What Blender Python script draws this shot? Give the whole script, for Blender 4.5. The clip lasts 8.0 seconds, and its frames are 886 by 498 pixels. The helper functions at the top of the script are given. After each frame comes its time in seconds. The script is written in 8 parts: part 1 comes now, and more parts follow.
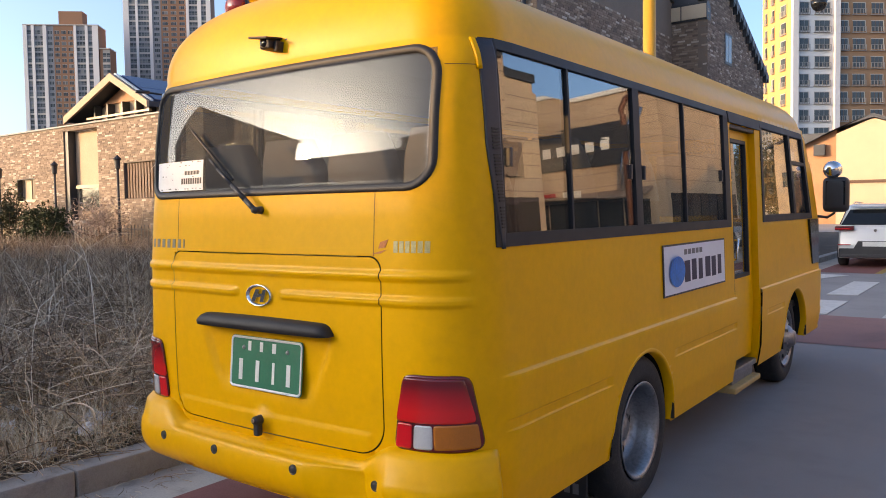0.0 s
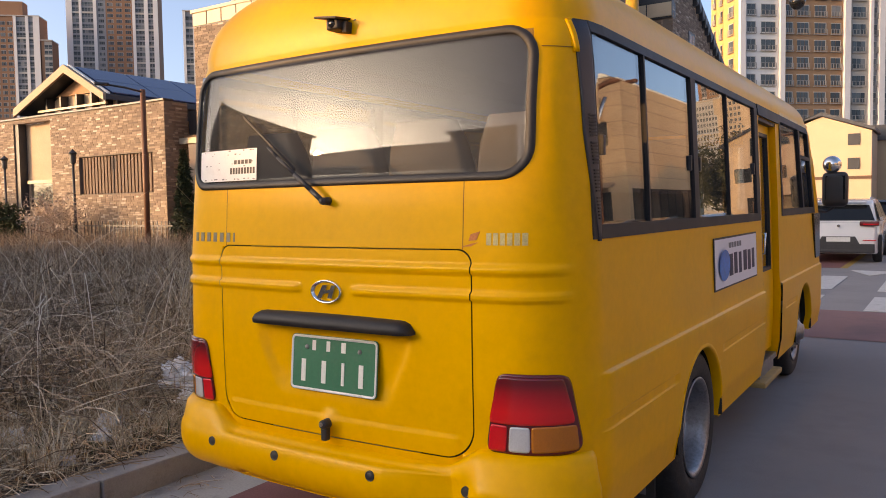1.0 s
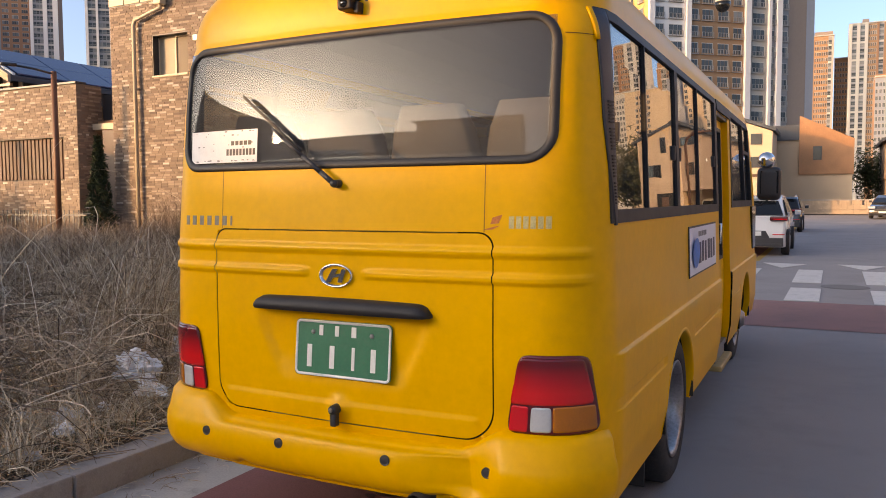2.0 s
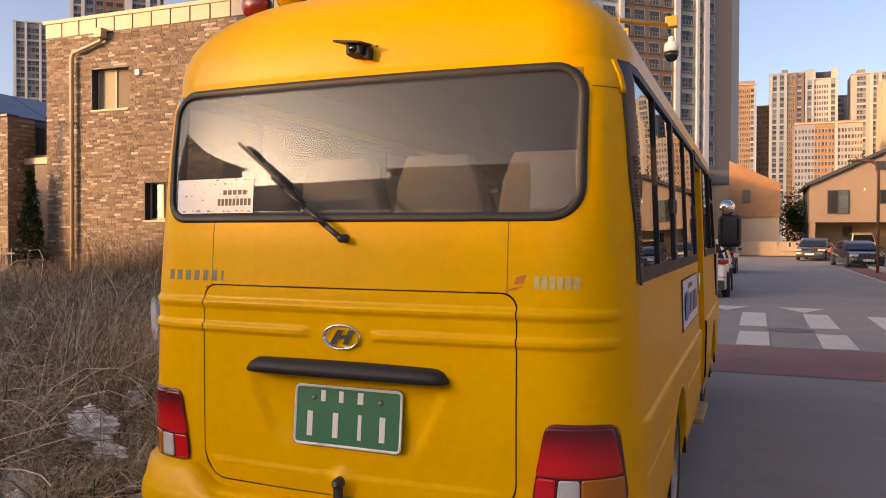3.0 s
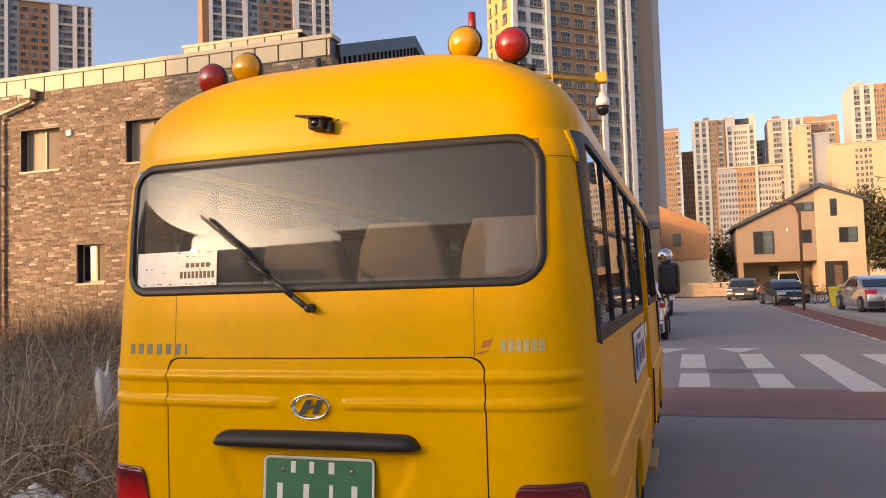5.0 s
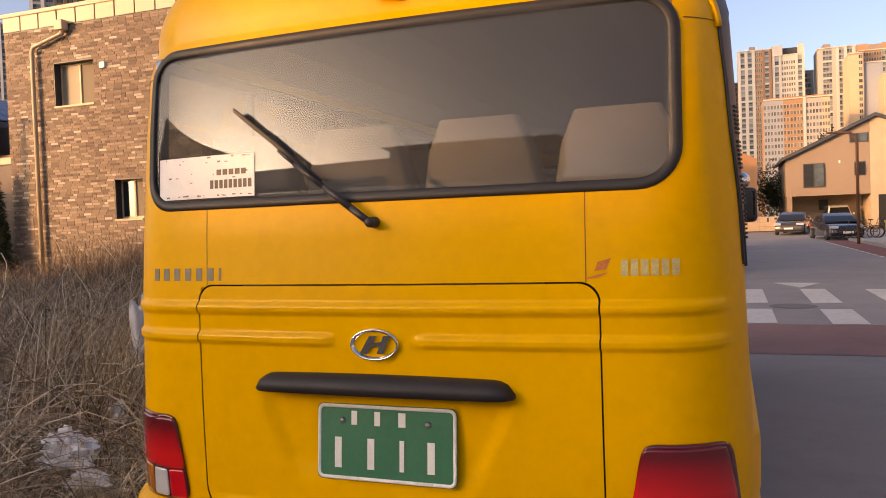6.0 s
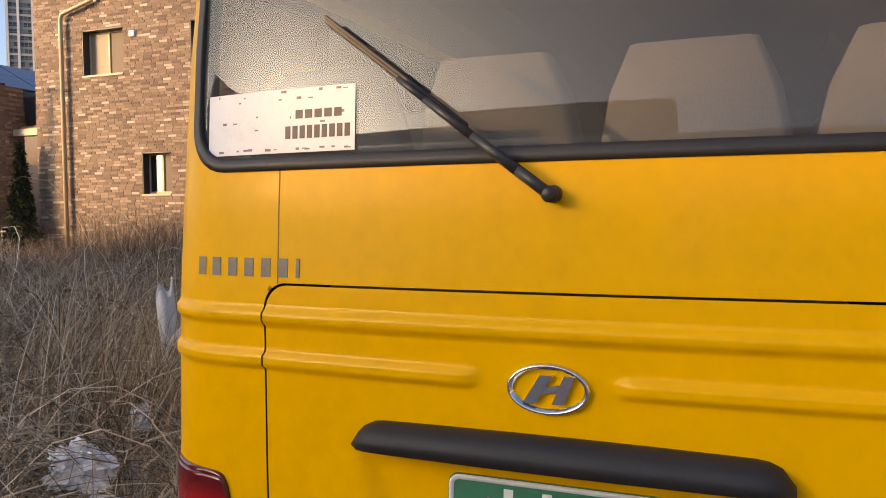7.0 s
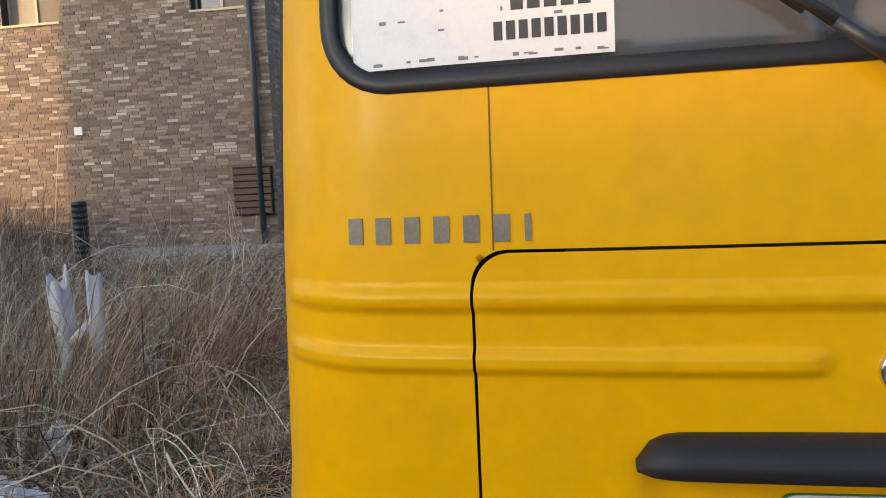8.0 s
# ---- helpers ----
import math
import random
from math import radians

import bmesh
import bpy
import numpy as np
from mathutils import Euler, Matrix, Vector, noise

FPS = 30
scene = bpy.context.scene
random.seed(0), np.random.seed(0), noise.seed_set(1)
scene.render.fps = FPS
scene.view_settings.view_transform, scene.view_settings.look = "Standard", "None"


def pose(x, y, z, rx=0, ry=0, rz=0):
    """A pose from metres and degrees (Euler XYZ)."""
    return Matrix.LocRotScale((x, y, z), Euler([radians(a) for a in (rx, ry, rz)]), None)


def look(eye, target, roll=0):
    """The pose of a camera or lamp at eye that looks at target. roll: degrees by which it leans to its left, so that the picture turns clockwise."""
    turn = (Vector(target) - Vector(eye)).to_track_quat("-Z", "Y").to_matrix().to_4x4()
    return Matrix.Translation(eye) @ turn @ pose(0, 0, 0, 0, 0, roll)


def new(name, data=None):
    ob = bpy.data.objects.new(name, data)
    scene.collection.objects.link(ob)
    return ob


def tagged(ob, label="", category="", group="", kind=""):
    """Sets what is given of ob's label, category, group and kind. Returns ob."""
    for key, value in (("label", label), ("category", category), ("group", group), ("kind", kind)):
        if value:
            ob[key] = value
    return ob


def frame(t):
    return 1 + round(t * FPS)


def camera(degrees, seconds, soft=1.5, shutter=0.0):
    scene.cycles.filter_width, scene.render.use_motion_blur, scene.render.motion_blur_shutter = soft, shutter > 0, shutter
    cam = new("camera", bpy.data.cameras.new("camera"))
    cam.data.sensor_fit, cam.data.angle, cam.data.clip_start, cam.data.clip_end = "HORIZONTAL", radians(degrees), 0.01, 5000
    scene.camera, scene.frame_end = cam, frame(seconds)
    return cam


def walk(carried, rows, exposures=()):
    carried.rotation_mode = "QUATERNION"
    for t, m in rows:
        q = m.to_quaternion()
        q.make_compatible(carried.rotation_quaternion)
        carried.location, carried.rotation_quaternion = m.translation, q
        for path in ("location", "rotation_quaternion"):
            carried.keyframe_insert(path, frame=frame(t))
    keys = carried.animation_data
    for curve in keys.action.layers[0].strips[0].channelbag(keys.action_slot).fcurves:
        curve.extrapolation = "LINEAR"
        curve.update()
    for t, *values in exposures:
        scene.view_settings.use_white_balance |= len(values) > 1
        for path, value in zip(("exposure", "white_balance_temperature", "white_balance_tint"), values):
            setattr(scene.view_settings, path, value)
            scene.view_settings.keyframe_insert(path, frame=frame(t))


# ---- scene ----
cam = camera(59.5, 8.0, 0.95)
PATH = [
    (0, (2.519, -2.144, 1.521), (1.334, -0.535, 1.423), -0.9),
    (0.5, (2.24, -2.209, 1.516), (1.094, -0.572, 1.42), -1.0),
    (1, (2.024, -2.304, 1.506), (0.94, -0.626, 1.398), -0.9),
    (1.2, (1.952, -2.374, 1.497), (0.9, -0.678, 1.382), -0.8),
    (2.3, (1.589, -2.499, 1.472), (0.756, -0.685, 1.357), -0.2),
    (2.5, (1.506, -2.476, 1.488), (0.705, -0.646, 1.395), -0.2),
    (3, (1.372, -2.456, 1.54), (0.626, -0.6, 1.511), 0.2),
    (3.5, (1.349, -2.556, 1.509), (0.63, -0.69, 1.451), 1.5),
    (4, (1.365, -2.67, 1.471), (0.651, -0.81, 1.295), 2.6),
    (4.5, (1.379, -2.7, 1.542), (0.73, -0.808, 1.526), -0.0),
    (4.6, (1.379, -2.679, 1.576), (0.757, -0.779, 1.626), -1.0),
    (4.7, (1.364, -2.649, 1.61), (0.77, -0.742, 1.712), -1.7),
    (5.8, (1.082, -2.178, 1.525), (0.436, -0.285, 1.512), -1.9),
    (6, (0.963, -2.036, 1.519), (0.273, -0.159, 1.459), -2.0),
    (6.5, (0.656, -1.686, 1.523), (-0.109, 0.16, 1.446), -0.5),
    (6.8, (0.465, -1.484, 1.504), (-0.289, 0.367, 1.431), -0.3),
    (7, (0.343, -1.376, 1.508), (-0.401, 0.478, 1.409), -0.5),
    (7.5, (-0.073, -1.226, 1.491), (-0.670, 0.677, 1.345), -1.1),
    (7.7, (-0.227, -1.181, 1.497), (-0.729, 0.748, 1.329), -1.9),
    (8, (-0.475, -1.116, 1.468), (-0.809, 0.847, 1.283), -2.6),
]
LIGHTNESS = [(0, 1.97, 7100, 10), (1.2, 1.79, 8300, 17), (2.5, 1.88, 7900, 14), (3.0, 1.56, 9100, 23), (3.5, 1.50, 9300, 25), (4.0, 1.72, 9300, 25), (4.5, 1.70, 8500, 18), (6.0, 1.62, 9400, 24), (7.0, 1.75, 7900, 14), (8.0, 1.82, 6650, 4)]
walk(cam, [(t, look(eye, target, roll)) for t, eye, target, roll in PATH], LIGHTNESS)

# ---- light ----
SUN_AZ, SUN_EL = radians(223.5), radians(10.0)   # clockwise from +y
world = bpy.data.worlds.new("sky")
scene.world = world
world.use_nodes = True
wn = world.node_tree.nodes
wl = world.node_tree.links
sky = wn.new("ShaderNodeTexSky")
sky.sky_type = "NISHITA"
sky.sun_disc = False
sky.sun_elevation, sky.sun_rotation = SUN_EL, SUN_AZ
sky.air_density, sky.dust_density, sky.ozone_density = 0.55, 3.2, 2.0
wn["Background"].inputs["Strength"].default_value = 0.15
wl.new(sky.outputs[0], wn["Background"].inputs["Color"])
sun_to = Vector((math.sin(SUN_AZ) * math.cos(SUN_EL), math.cos(SUN_AZ) * math.cos(SUN_EL), math.sin(SUN_EL)))
sun = new("sun", bpy.data.lights.new("sun", "SUN"))
sun.data.energy, sun.data.angle, sun.data.color = 1.15, radians(0.8), (1.0, 0.55, 0.20)
sun.matrix_world = look(sun_to * 60, (0, 0, 0))


# ---- materials ----
def nodes_of(name):
    m = bpy.data.materials.new(name)
    m.use_nodes = True
    nt = m.node_tree
    return m, nt, nt.nodes["Principled BSDF"]


def noise_tex(nt, scale, detail=4.0, rough=0.6, stretch=None):
    co = nt.nodes.new("ShaderNodeTexCoord")
    n = nt.nodes.new("ShaderNodeTexNoise")
    n.inputs["Scale"].default_value = scale
    n.inputs["Detail"].default_value = detail
    n.inputs["Roughness"].default_value = rough
    if stretch:
        mp = nt.nodes.new("ShaderNodeMapping")
        mp.inputs["Scale"].default_value = stretch
        nt.links.new(co.outputs["Object"], mp.inputs[0])
        nt.links.new(mp.outputs[0], n.inputs["Vector"])
    else:
        nt.links.new(co.outputs["Object"], n.inputs["Vector"])
    return n.outputs["Fac"]


def ramp(nt, fac, stops):
    r = nt.nodes.new("ShaderNodeValToRGB")
    r.color_ramp.interpolation = "LINEAR"
    while len(r.color_ramp.elements) < len(stops):
        r.color_ramp.elements.new(0.5)
    for e, (p, c) in zip(r.color_ramp.elements, stops):
        e.position, e.color = p, (*c, 1)
    nt.links.new(fac, r.inputs[0])
    return r.outputs[0]


def mixed(nt, fac, a, b, mode="MIX"):
    m = nt.nodes.new("ShaderNodeMix")
    m.data_type, m.blend_type = "RGBA", mode
    for sock, val in ((m.inputs[0], fac), (m.inputs[6], a), (m.inputs[7], b)):
        if isinstance(val, (int, float)):
            sock.default_value = val
        elif isinstance(val, tuple):
            sock.default_value = (*val, 1)
        else:
            nt.links.new(val, sock)
    return m.outputs[2]


def bumped(nt, bsdf, fac, strength, dist=0.01):
    b = nt.nodes.new("ShaderNodeBump")
    b.inputs["Strength"].default_value, b.inputs["Distance"].default_value = strength, dist
    nt.links.new(fac, b.inputs["Height"])
    nt.links.new(b.outputs[0], bsdf.inputs["Normal"])


def surface(name, color, rough=0.6, metal=0.0, var=0.15, scale=2.0, fine=60.0, bump=0.15, dist=0.004, coat=0.0, dirt=None, dirt_amount=0.3, rvar=0.1):
    """A plain material with variation at two scales, fine relief and uneven gloss."""
    m, nt, b = nodes_of(name)
    lo = tuple(c * (1 - var) for c in color)
    hi = tuple(min(1, c * (1 + var)) for c in color)
    big = noise_tex(nt, scale)
    small = noise_tex(nt, fine, 3)
    col = ramp(nt, big, [(0.3, lo), (0.7, hi)])
    col = mixed(nt, 0.5, col, ramp(nt, small, [(0.3, lo), (0.7, hi)]))
    if dirt:
        spots = ramp(nt, noise_tex(nt, scale * 3.1, 6, 0.7), [(0.5, (0, 0, 0)), (0.75, (dirt_amount,) * 3)])
        col = mixed(nt, spots, col, dirt)
    nt.links.new(col, b.inputs["Base Color"])
    mr = nt.nodes.new("ShaderNodeMapRange")
    mr.inputs[3].default_value, mr.inputs[4].default_value = max(0.02, rough - rvar), min(1, rough + rvar)
    nt.links.new(big, mr.inputs[0])
    nt.links.new(mr.outputs[0], b.inputs["Roughness"])
    b.inputs["Metallic"].default_value = metal
    if coat:
        b.inputs["Coat Weight"].default_value, b.inputs["Coat Roughness"].default_value = coat, 0.06
    if bump:
        bumped(nt, b, small, bump, dist)
    return m


def shades(name, stops, rough=0.8, bump=0.3, fine=90.0, island=True):
    """Pieces that each take their own shade."""
    m, nt, b = nodes_of(name)
    if island:
        g = nt.nodes.new("ShaderNodeNewGeometry")
        fac = g.outputs["Random Per Island"]
    else:
        g = nt.nodes.new("ShaderNodeObjectInfo")
        fac = g.outputs["Random"]
    col = ramp(nt, fac, stops)
    small = noise_tex(nt, fine, 3)
    col = mixed(nt, 0.35, col, ramp(nt, small, [(0.3, (0.35, 0.33, 0.31)), (0.75, (1, 1, 1))]), "MULTIPLY")
    nt.links.new(col, b.inputs["Base Color"])
    b.inputs["Roughness"].default_value = rough
    if bump:
        bumped(nt, b, small, bump, 0.004)
    return m


def glassy(name, tint, alpha, rough=0.0, dust=0.0, ior=1.5):
    """A window pane: clear mirror-like gloss over a tinted, see-through sheet."""
    m, nt, b = nodes_of(name)
    nt.nodes.remove(b)
    out = nt.nodes["Material Output"]
    tr = nt.nodes.new("ShaderNodeBsdfTransparent")
    tr.inputs[0].default_value = (*(c * alpha for c in tint), 1)
    gl = nt.nodes.new("ShaderNodeBsdfGlossy")
    gl.inputs["Roughness"].default_value = rough
    mx = nt.nodes.new("ShaderNodeMixShader")
    face = nt.nodes.new("ShaderNodeLayerWeight")
    face.inputs[0].default_value = 0.5
    grazing = nt.nodes.new("ShaderNodeMath")
    grazing.operation = "POWER"
    grazing.inputs[1].default_value = 5.0
    gloss = nt.nodes.new("ShaderNodeMath")
    gloss.operation = "MULTIPLY_ADD"
    base = ((ior - 1) / (ior + 1)) ** 2
    gloss.inputs[1].default_value, gloss.inputs[2].default_value = 1 - base, base
    nt.links.new(face.outputs["Facing"], grazing.inputs[0])
    nt.links.new(grazing.outputs[0], gloss.inputs[0])
    nt.links.new(gloss.outputs[0], mx.inputs[0])
    nt.links.new(tr.outputs[0], mx.inputs[1])
    nt.links.new(gl.outputs[0], mx.inputs[2])
    last = mx.outputs[0]
    if dust:
        film = nt.nodes.new("ShaderNodeBsdfDiffuse")
        film.inputs[0].default_value = (0.42, 0.43, 0.44, 1)
        amount = nt.nodes.new("ShaderNodeMapRange")
        amount.inputs[3].default_value, amount.inputs[4].default_value = dust * 0.5, dust * 1.5
        nt.links.new(noise_tex(nt, 2.5, 5), amount.inputs[0])
        dusty = nt.nodes.new("ShaderNodeMixShader")
        nt.links.new(amount.outputs[0], dusty.inputs[0])
        nt.links.new(last, dusty.inputs[1])
        nt.links.new(film.outputs[0], dusty.inputs[2])
        last = dusty.outputs[0]
    nt.links.new(last, out.inputs["Surface"])
    return m


YELLOW = surface("bus_yellow", (0.80, 0.405, 0.0004), 0.38, 0, 0.07, 1.1, 25, 0.02, 0.001, 0.04, (0.42, 0.20, 0.015), 0.16, 0.06)
YELLOW.node_tree.nodes["Principled BSDF"].inputs["Specular IOR Level"].default_value = 0.2
BLACK_RUBBER = surface("black_rubber", (0.018, 0.018, 0.019), 0.55, 0, 0.3, 6, 120, 0.1)
BLACK_PLASTIC = surface("black_plastic", (0.03, 0.031, 0.035), 0.45, 0, 0.3, 4, 150, 0.15)
GARNISH = surface("matt_black_moulding", (0.012, 0.013, 0.017), 0.62, 0, 0.4, 5, 150, 0.15)
DARK = surface("dark_void", (0.012, 0.012, 0.012), 0.8)
FRAME_BLACK = surface("window_frame_black", (0.013, 0.013, 0.015), 0.6, 0, 0.2, 5, 90, 0.05, 0.002)
REAR_GLASS = glassy("rear_glass", (0.9, 0.92, 0.92), 0.80, 0.0, 0.05, 1.42)
SIDE_GLASS = glassy("tinted_glass", (0.86, 0.9, 0.9), 0.74, 0.0, 0.02, 2.5)
EXHAUST = surface("sooty_steel", (0.06, 0.055, 0.05), 0.55, 0.7, 0.4, 9, 80, 0.2)
CHROME = surface("chrome", (0.72, 0.72, 0.72), 0.15, 1.0, 0.08, 4, 60, 0.02)
STEEL = surface("worn_steel", (0.30, 0.30, 0.31), 0.42, 0.9, 0.3, 7, 60, 0.15, 0.002, 0, (0.10, 0.08, 0.06), 0.6)
VENT_GREY = surface("vent_charcoal", (0.026, 0.029, 0.040), 0.45, 0, 0.2, 5, 120, 0.1)
STEP_TAN = surface("worn_step_paint", (0.42, 0.28, 0.10), 0.6, 0, 0.2, 4, 60, 0.2, 0.002, 0, (0.16, 0.14, 0.11), 0.5)
GREY_PLASTIC = surface("grey_plastic", (0.16, 0.16, 0.17), 0.5)
LAMP_RED = surface("red_lens", (0.60, 0.006, 0.014), 0.12, 0, 0.15, 6, 200, 0.15, 0.001, 0.6)
LAMP_MAROON = surface("maroon_lens_rim", (0.10, 0.004, 0.009), 0.16, 0, 0.15, 6, 200, 0.1, 0.001, 0.5)
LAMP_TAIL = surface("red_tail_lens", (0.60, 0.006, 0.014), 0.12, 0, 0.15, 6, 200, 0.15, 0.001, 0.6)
# the reflector's brightness below and dark housing above are put into the lens colour
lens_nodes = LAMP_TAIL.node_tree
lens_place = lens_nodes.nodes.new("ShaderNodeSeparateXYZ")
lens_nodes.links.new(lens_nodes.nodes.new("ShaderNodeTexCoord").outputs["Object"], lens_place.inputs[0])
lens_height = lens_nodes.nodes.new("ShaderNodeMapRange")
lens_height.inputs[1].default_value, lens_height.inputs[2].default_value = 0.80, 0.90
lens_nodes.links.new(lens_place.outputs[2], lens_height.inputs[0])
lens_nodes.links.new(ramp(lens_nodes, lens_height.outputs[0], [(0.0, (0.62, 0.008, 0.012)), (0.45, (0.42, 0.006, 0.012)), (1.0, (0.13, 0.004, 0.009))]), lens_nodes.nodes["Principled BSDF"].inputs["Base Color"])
LAMP_WHITE = surface("clear_lens", (0.55, 0.56, 0.58), 0.1, 0.2, 0.15, 9, 220, 0.2, 0.001, 0.6)
LAMP_AMBER = surface("amber_lens", (0.42, 0.13, 0.008), 0.14, 0, 0.15, 8, 200, 0.2, 0.001, 0.6)
ROOF_RED = surface("roof_lamp_red", (0.36, 0.02, 0.012), 0.25, 0, 0.1, 6, 90, 0.05, 0.001, 0.5)
ROOF_AMBER = surface("roof_lamp_amber", (0.78, 0.36, 0.004), 0.2, 0, 0.1, 6, 90, 0.05, 0.001, 0.5)
PLATE_GREEN = surface("plate_green", (0.018, 0.16, 0.085), 0.4, 0, 0.12, 8, 80, 0.05, 0.001, 0, (0.12, 0.16, 0.12), 0.25)
PLATE_WHITE = surface("plate_white", (0.72, 0.73, 0.70), 0.45, 0, 0.1, 20, 120, 0.05)
STICKER = surface("white_sticker", (0.74, 0.74, 0.74), 0.5, 0, 0.05, 9, 150, 0.1, 0.001, 0, (0.22, 0.22, 0.24), 0.15)
SEAM = surface("seam_brown", (0.16, 0.07, 0.004), 0.6)
INK = surface("dark_ink", (0.03, 0.03, 0.035), 0.5)
LETTER_GREY = surface("grey_lettering", (0.20, 0.165, 0.12), 0.45, 0, 0.25, 40, 200, 0)
LETTER_PALE = surface("faded_lettering", (0.52, 0.42, 0.18), 0.4, 0, 0.3, 60, 200, 0)
LETTER_ORANGE = surface("orange_mark", (0.55, 0.16, 0.03), 0.4, 0, 0.3, 60, 200, 0)
SIGN_WHITE = surface("sign_white", (0.72, 0.72, 0.78), 0.45, 0, 0.04, 3, 50, 0.03)
SIGN_BLUE = surface("sign_blue", (0.015, 0.16, 0.55), 0.35, 0, 0.35, 9, 60, 0)
SIGN_NAVY = surface("sign_navy", (0.012, 0.012, 0.05), 0.45)
SEAT_CLOTH = surface("grey_seat_cloth", (0.10, 0.096, 0.09), 0.9, 0, 0.2, 8, 300, 0.4)
SEAT_COVER = surface("white_seat_cover", (0.20, 0.20, 0.205), 0.8, 0, 0.1, 6, 200, 0.3)
CABIN = surface("cabin_lining", (0.26, 0.25, 0.24), 0.9, 0, 0.05, 1, 20, 0)
TYRE = surface("tyre_rubber", (0.022, 0.021, 0.021), 0.8, 0, 0.3, 12, 90, 0.4, 0.004, 0, (0.09, 0.08, 0.07), 0.4)
ASPHALT = surface("asphalt", (0.275, 0.262, 0.262), 0.85, 0, 0.22, 0.35, 130, 0.6, 0.006, 0, (0.10, 0.10, 0.10), 0.3)
IRON = surface("worn_iron", (0.15, 0.142, 0.14), 0.75, 0, 0.25, 3, 60, 0.4)
OIL = surface("oil_stain", (0.07, 0.026, 0.024), 0.55, 0, 0.3, 4, 130, 0.5, 0.006)
ASPHALT_RED = surface("red_asphalt", (0.235, 0.092, 0.082), 0.85, 0, 0.25, 0.6, 130, 0.6, 0.006, 0, (0.09, 0.06, 0.055), 0.5)
ASPHALT_WORN = surface("worn_red_asphalt", (0.255, 0.140, 0.130), 0.85, 0, 0.25, 0.6, 130, 0.6, 0.006, 0, (0.10, 0.085, 0.082), 0.5)
ROAD_WHITE = surface("road_paint_white", (0.58, 0.57, 0.55), 0.75, 0, 0.12, 2.5, 120, 0.5, 0.004, 0, (0.16, 0.16, 0.16), 0.4)
ROAD_YELLOW = surface("road_paint_yellow", (0.38, 0.24, 0.05), 0.75, 0, 0.15, 2.5, 120, 0.5, 0.004, 0, (0.12, 0.10, 0.08), 0.6)
CONCRETE = surface("concrete", (0.42, 0.40, 0.37), 0.85, 0, 0.2, 1.5, 90, 0.5, 0.005, 0, (0.13, 0.12, 0.105), 0.6)
KERB = surface("kerb_granite", (0.34, 0.32, 0.30), 0.85, 0, 0.2, 3, 140, 0.5, 0.004, 0, (0.12, 0.105, 0.09), 0.5)
SOIL = surface("lot_soil", (0.078, 0.062, 0.048), 0.95, 0, 0.4, 0.8, 25, 1.0, 0.03, 0, (0.16, 0.14, 0.10), 0.6)
DRY = shades("dry_grass", [(0.0, (0.10, 0.060, 0.032)), (0.3, (0.32, 0.215, 0.120)), (0.65, (0.60, 0.455, 0.29)), (1.0, (0.90, 0.80, 0.62))], 0.9, 0)
TWIG = shades("dead_stems", [(0.0, (0.055, 0.034, 0.022)), (0.45, (0.20, 0.135, 0.088)), (0.8, (0.46, 0.345, 0.24)), (1.0, (0.74, 0.61, 0.46))], 0.9, 0)
STRAW = shades("pale_straw", [(0.0, (0.55, 0.44, 0.30)), (0.5, (0.74, 0.63, 0.47)), (1.0, (0.92, 0.84, 0.69))], 0.9, 0)
GREEN = shades("green_grass", [(0.0, (0.03, 0.05, 0.012)), (1.0, (0.09, 0.12, 0.03))], 0.8, 0)
BRICK_STOPS = [(0.0, (0.160, 0.116, 0.090)), (0.3, (0.235, 0.168, 0.124)), (0.65, (0.30, 0.222, 0.164)), (0.9, (0.38, 0.295, 0.222)), (1.0, (0.62, 0.54, 0.45))]
BRICK = shades("brick_joined", BRICK_STOPS, 0.85, 0.5, 60)
BRICK_ONE = shades("brick_single", BRICK_STOPS, 0.85, 0.5, 60, False)
MORTAR = surface("mortar", (0.19, 0.15, 0.12), 0.95, 0, 0.2, 2, 90, 0.4)
CREAM_TRIM = surface("cream_metal_trim", (0.52, 0.42, 0.29), 0.55, 0, 0.08, 1.5, 40, 0.05)
DARK_METAL = surface("dark_metal", (0.045, 0.047, 0.052), 0.45, 0.3, 0.2, 2, 60, 0.1)
ROOF_DARK = surface("dark_roof_metal", (0.05, 0.055, 0.065), 0.5, 0.2, 0.2, 1.5, 40, 0.1)
PANE_DARK = surface("dark_window_pane", (0.025, 0.028, 0.032), 0.08, 0, 0.3, 0.5, 10, 0)
PANE_BLIND = surface("pale_blind", (0.30, 0.25, 0.18), 0.6, 0, 0.08, 2, 30, 0.05)
PANE_DULL = surface("dull_blind", (0.17, 0.135, 0.095), 0.7, 0, 0.08, 2, 30, 0.05)
SOLAR = surface("solar_panel", (0.025, 0.05, 0.13), 0.15, 0, 0.2, 1, 12, 0)
WOOD = surface("orange_wood", (0.37, 0.185, 0.09), 0.7, 0, 0.25, 1.2, 20, 0.2)
WOOD_DARK = surface("dark_wood", (0.10, 0.055, 0.035), 0.7, 0, 0.3, 3, 50, 0.3)
RUST = surface("rust_brown_pole", (0.15, 0.065, 0.035), 0.6, 0.1, 0.2, 5, 80, 0.2)
POLE_YELLOW = surface("yellow_pole", (0.62, 0.33, 0.03), 0.45, 0, 0.1, 2, 60, 0.05)
STUCCO_CREAM = surface("cream_stucco", (0.50, 0.38, 0.26), 0.85, 0, 0.08, 0.7, 60, 0.3)
STUCCO_BROWN = surface("brown_stucco", (0.26, 0.19, 0.14), 0.85, 0, 0.08, 0.7, 60, 0.3)
STUCCO_TAN = surface("tan_stone", (0.44, 0.33, 0.23), 0.85, 0, 0.15, 0.9, 30, 0.3)
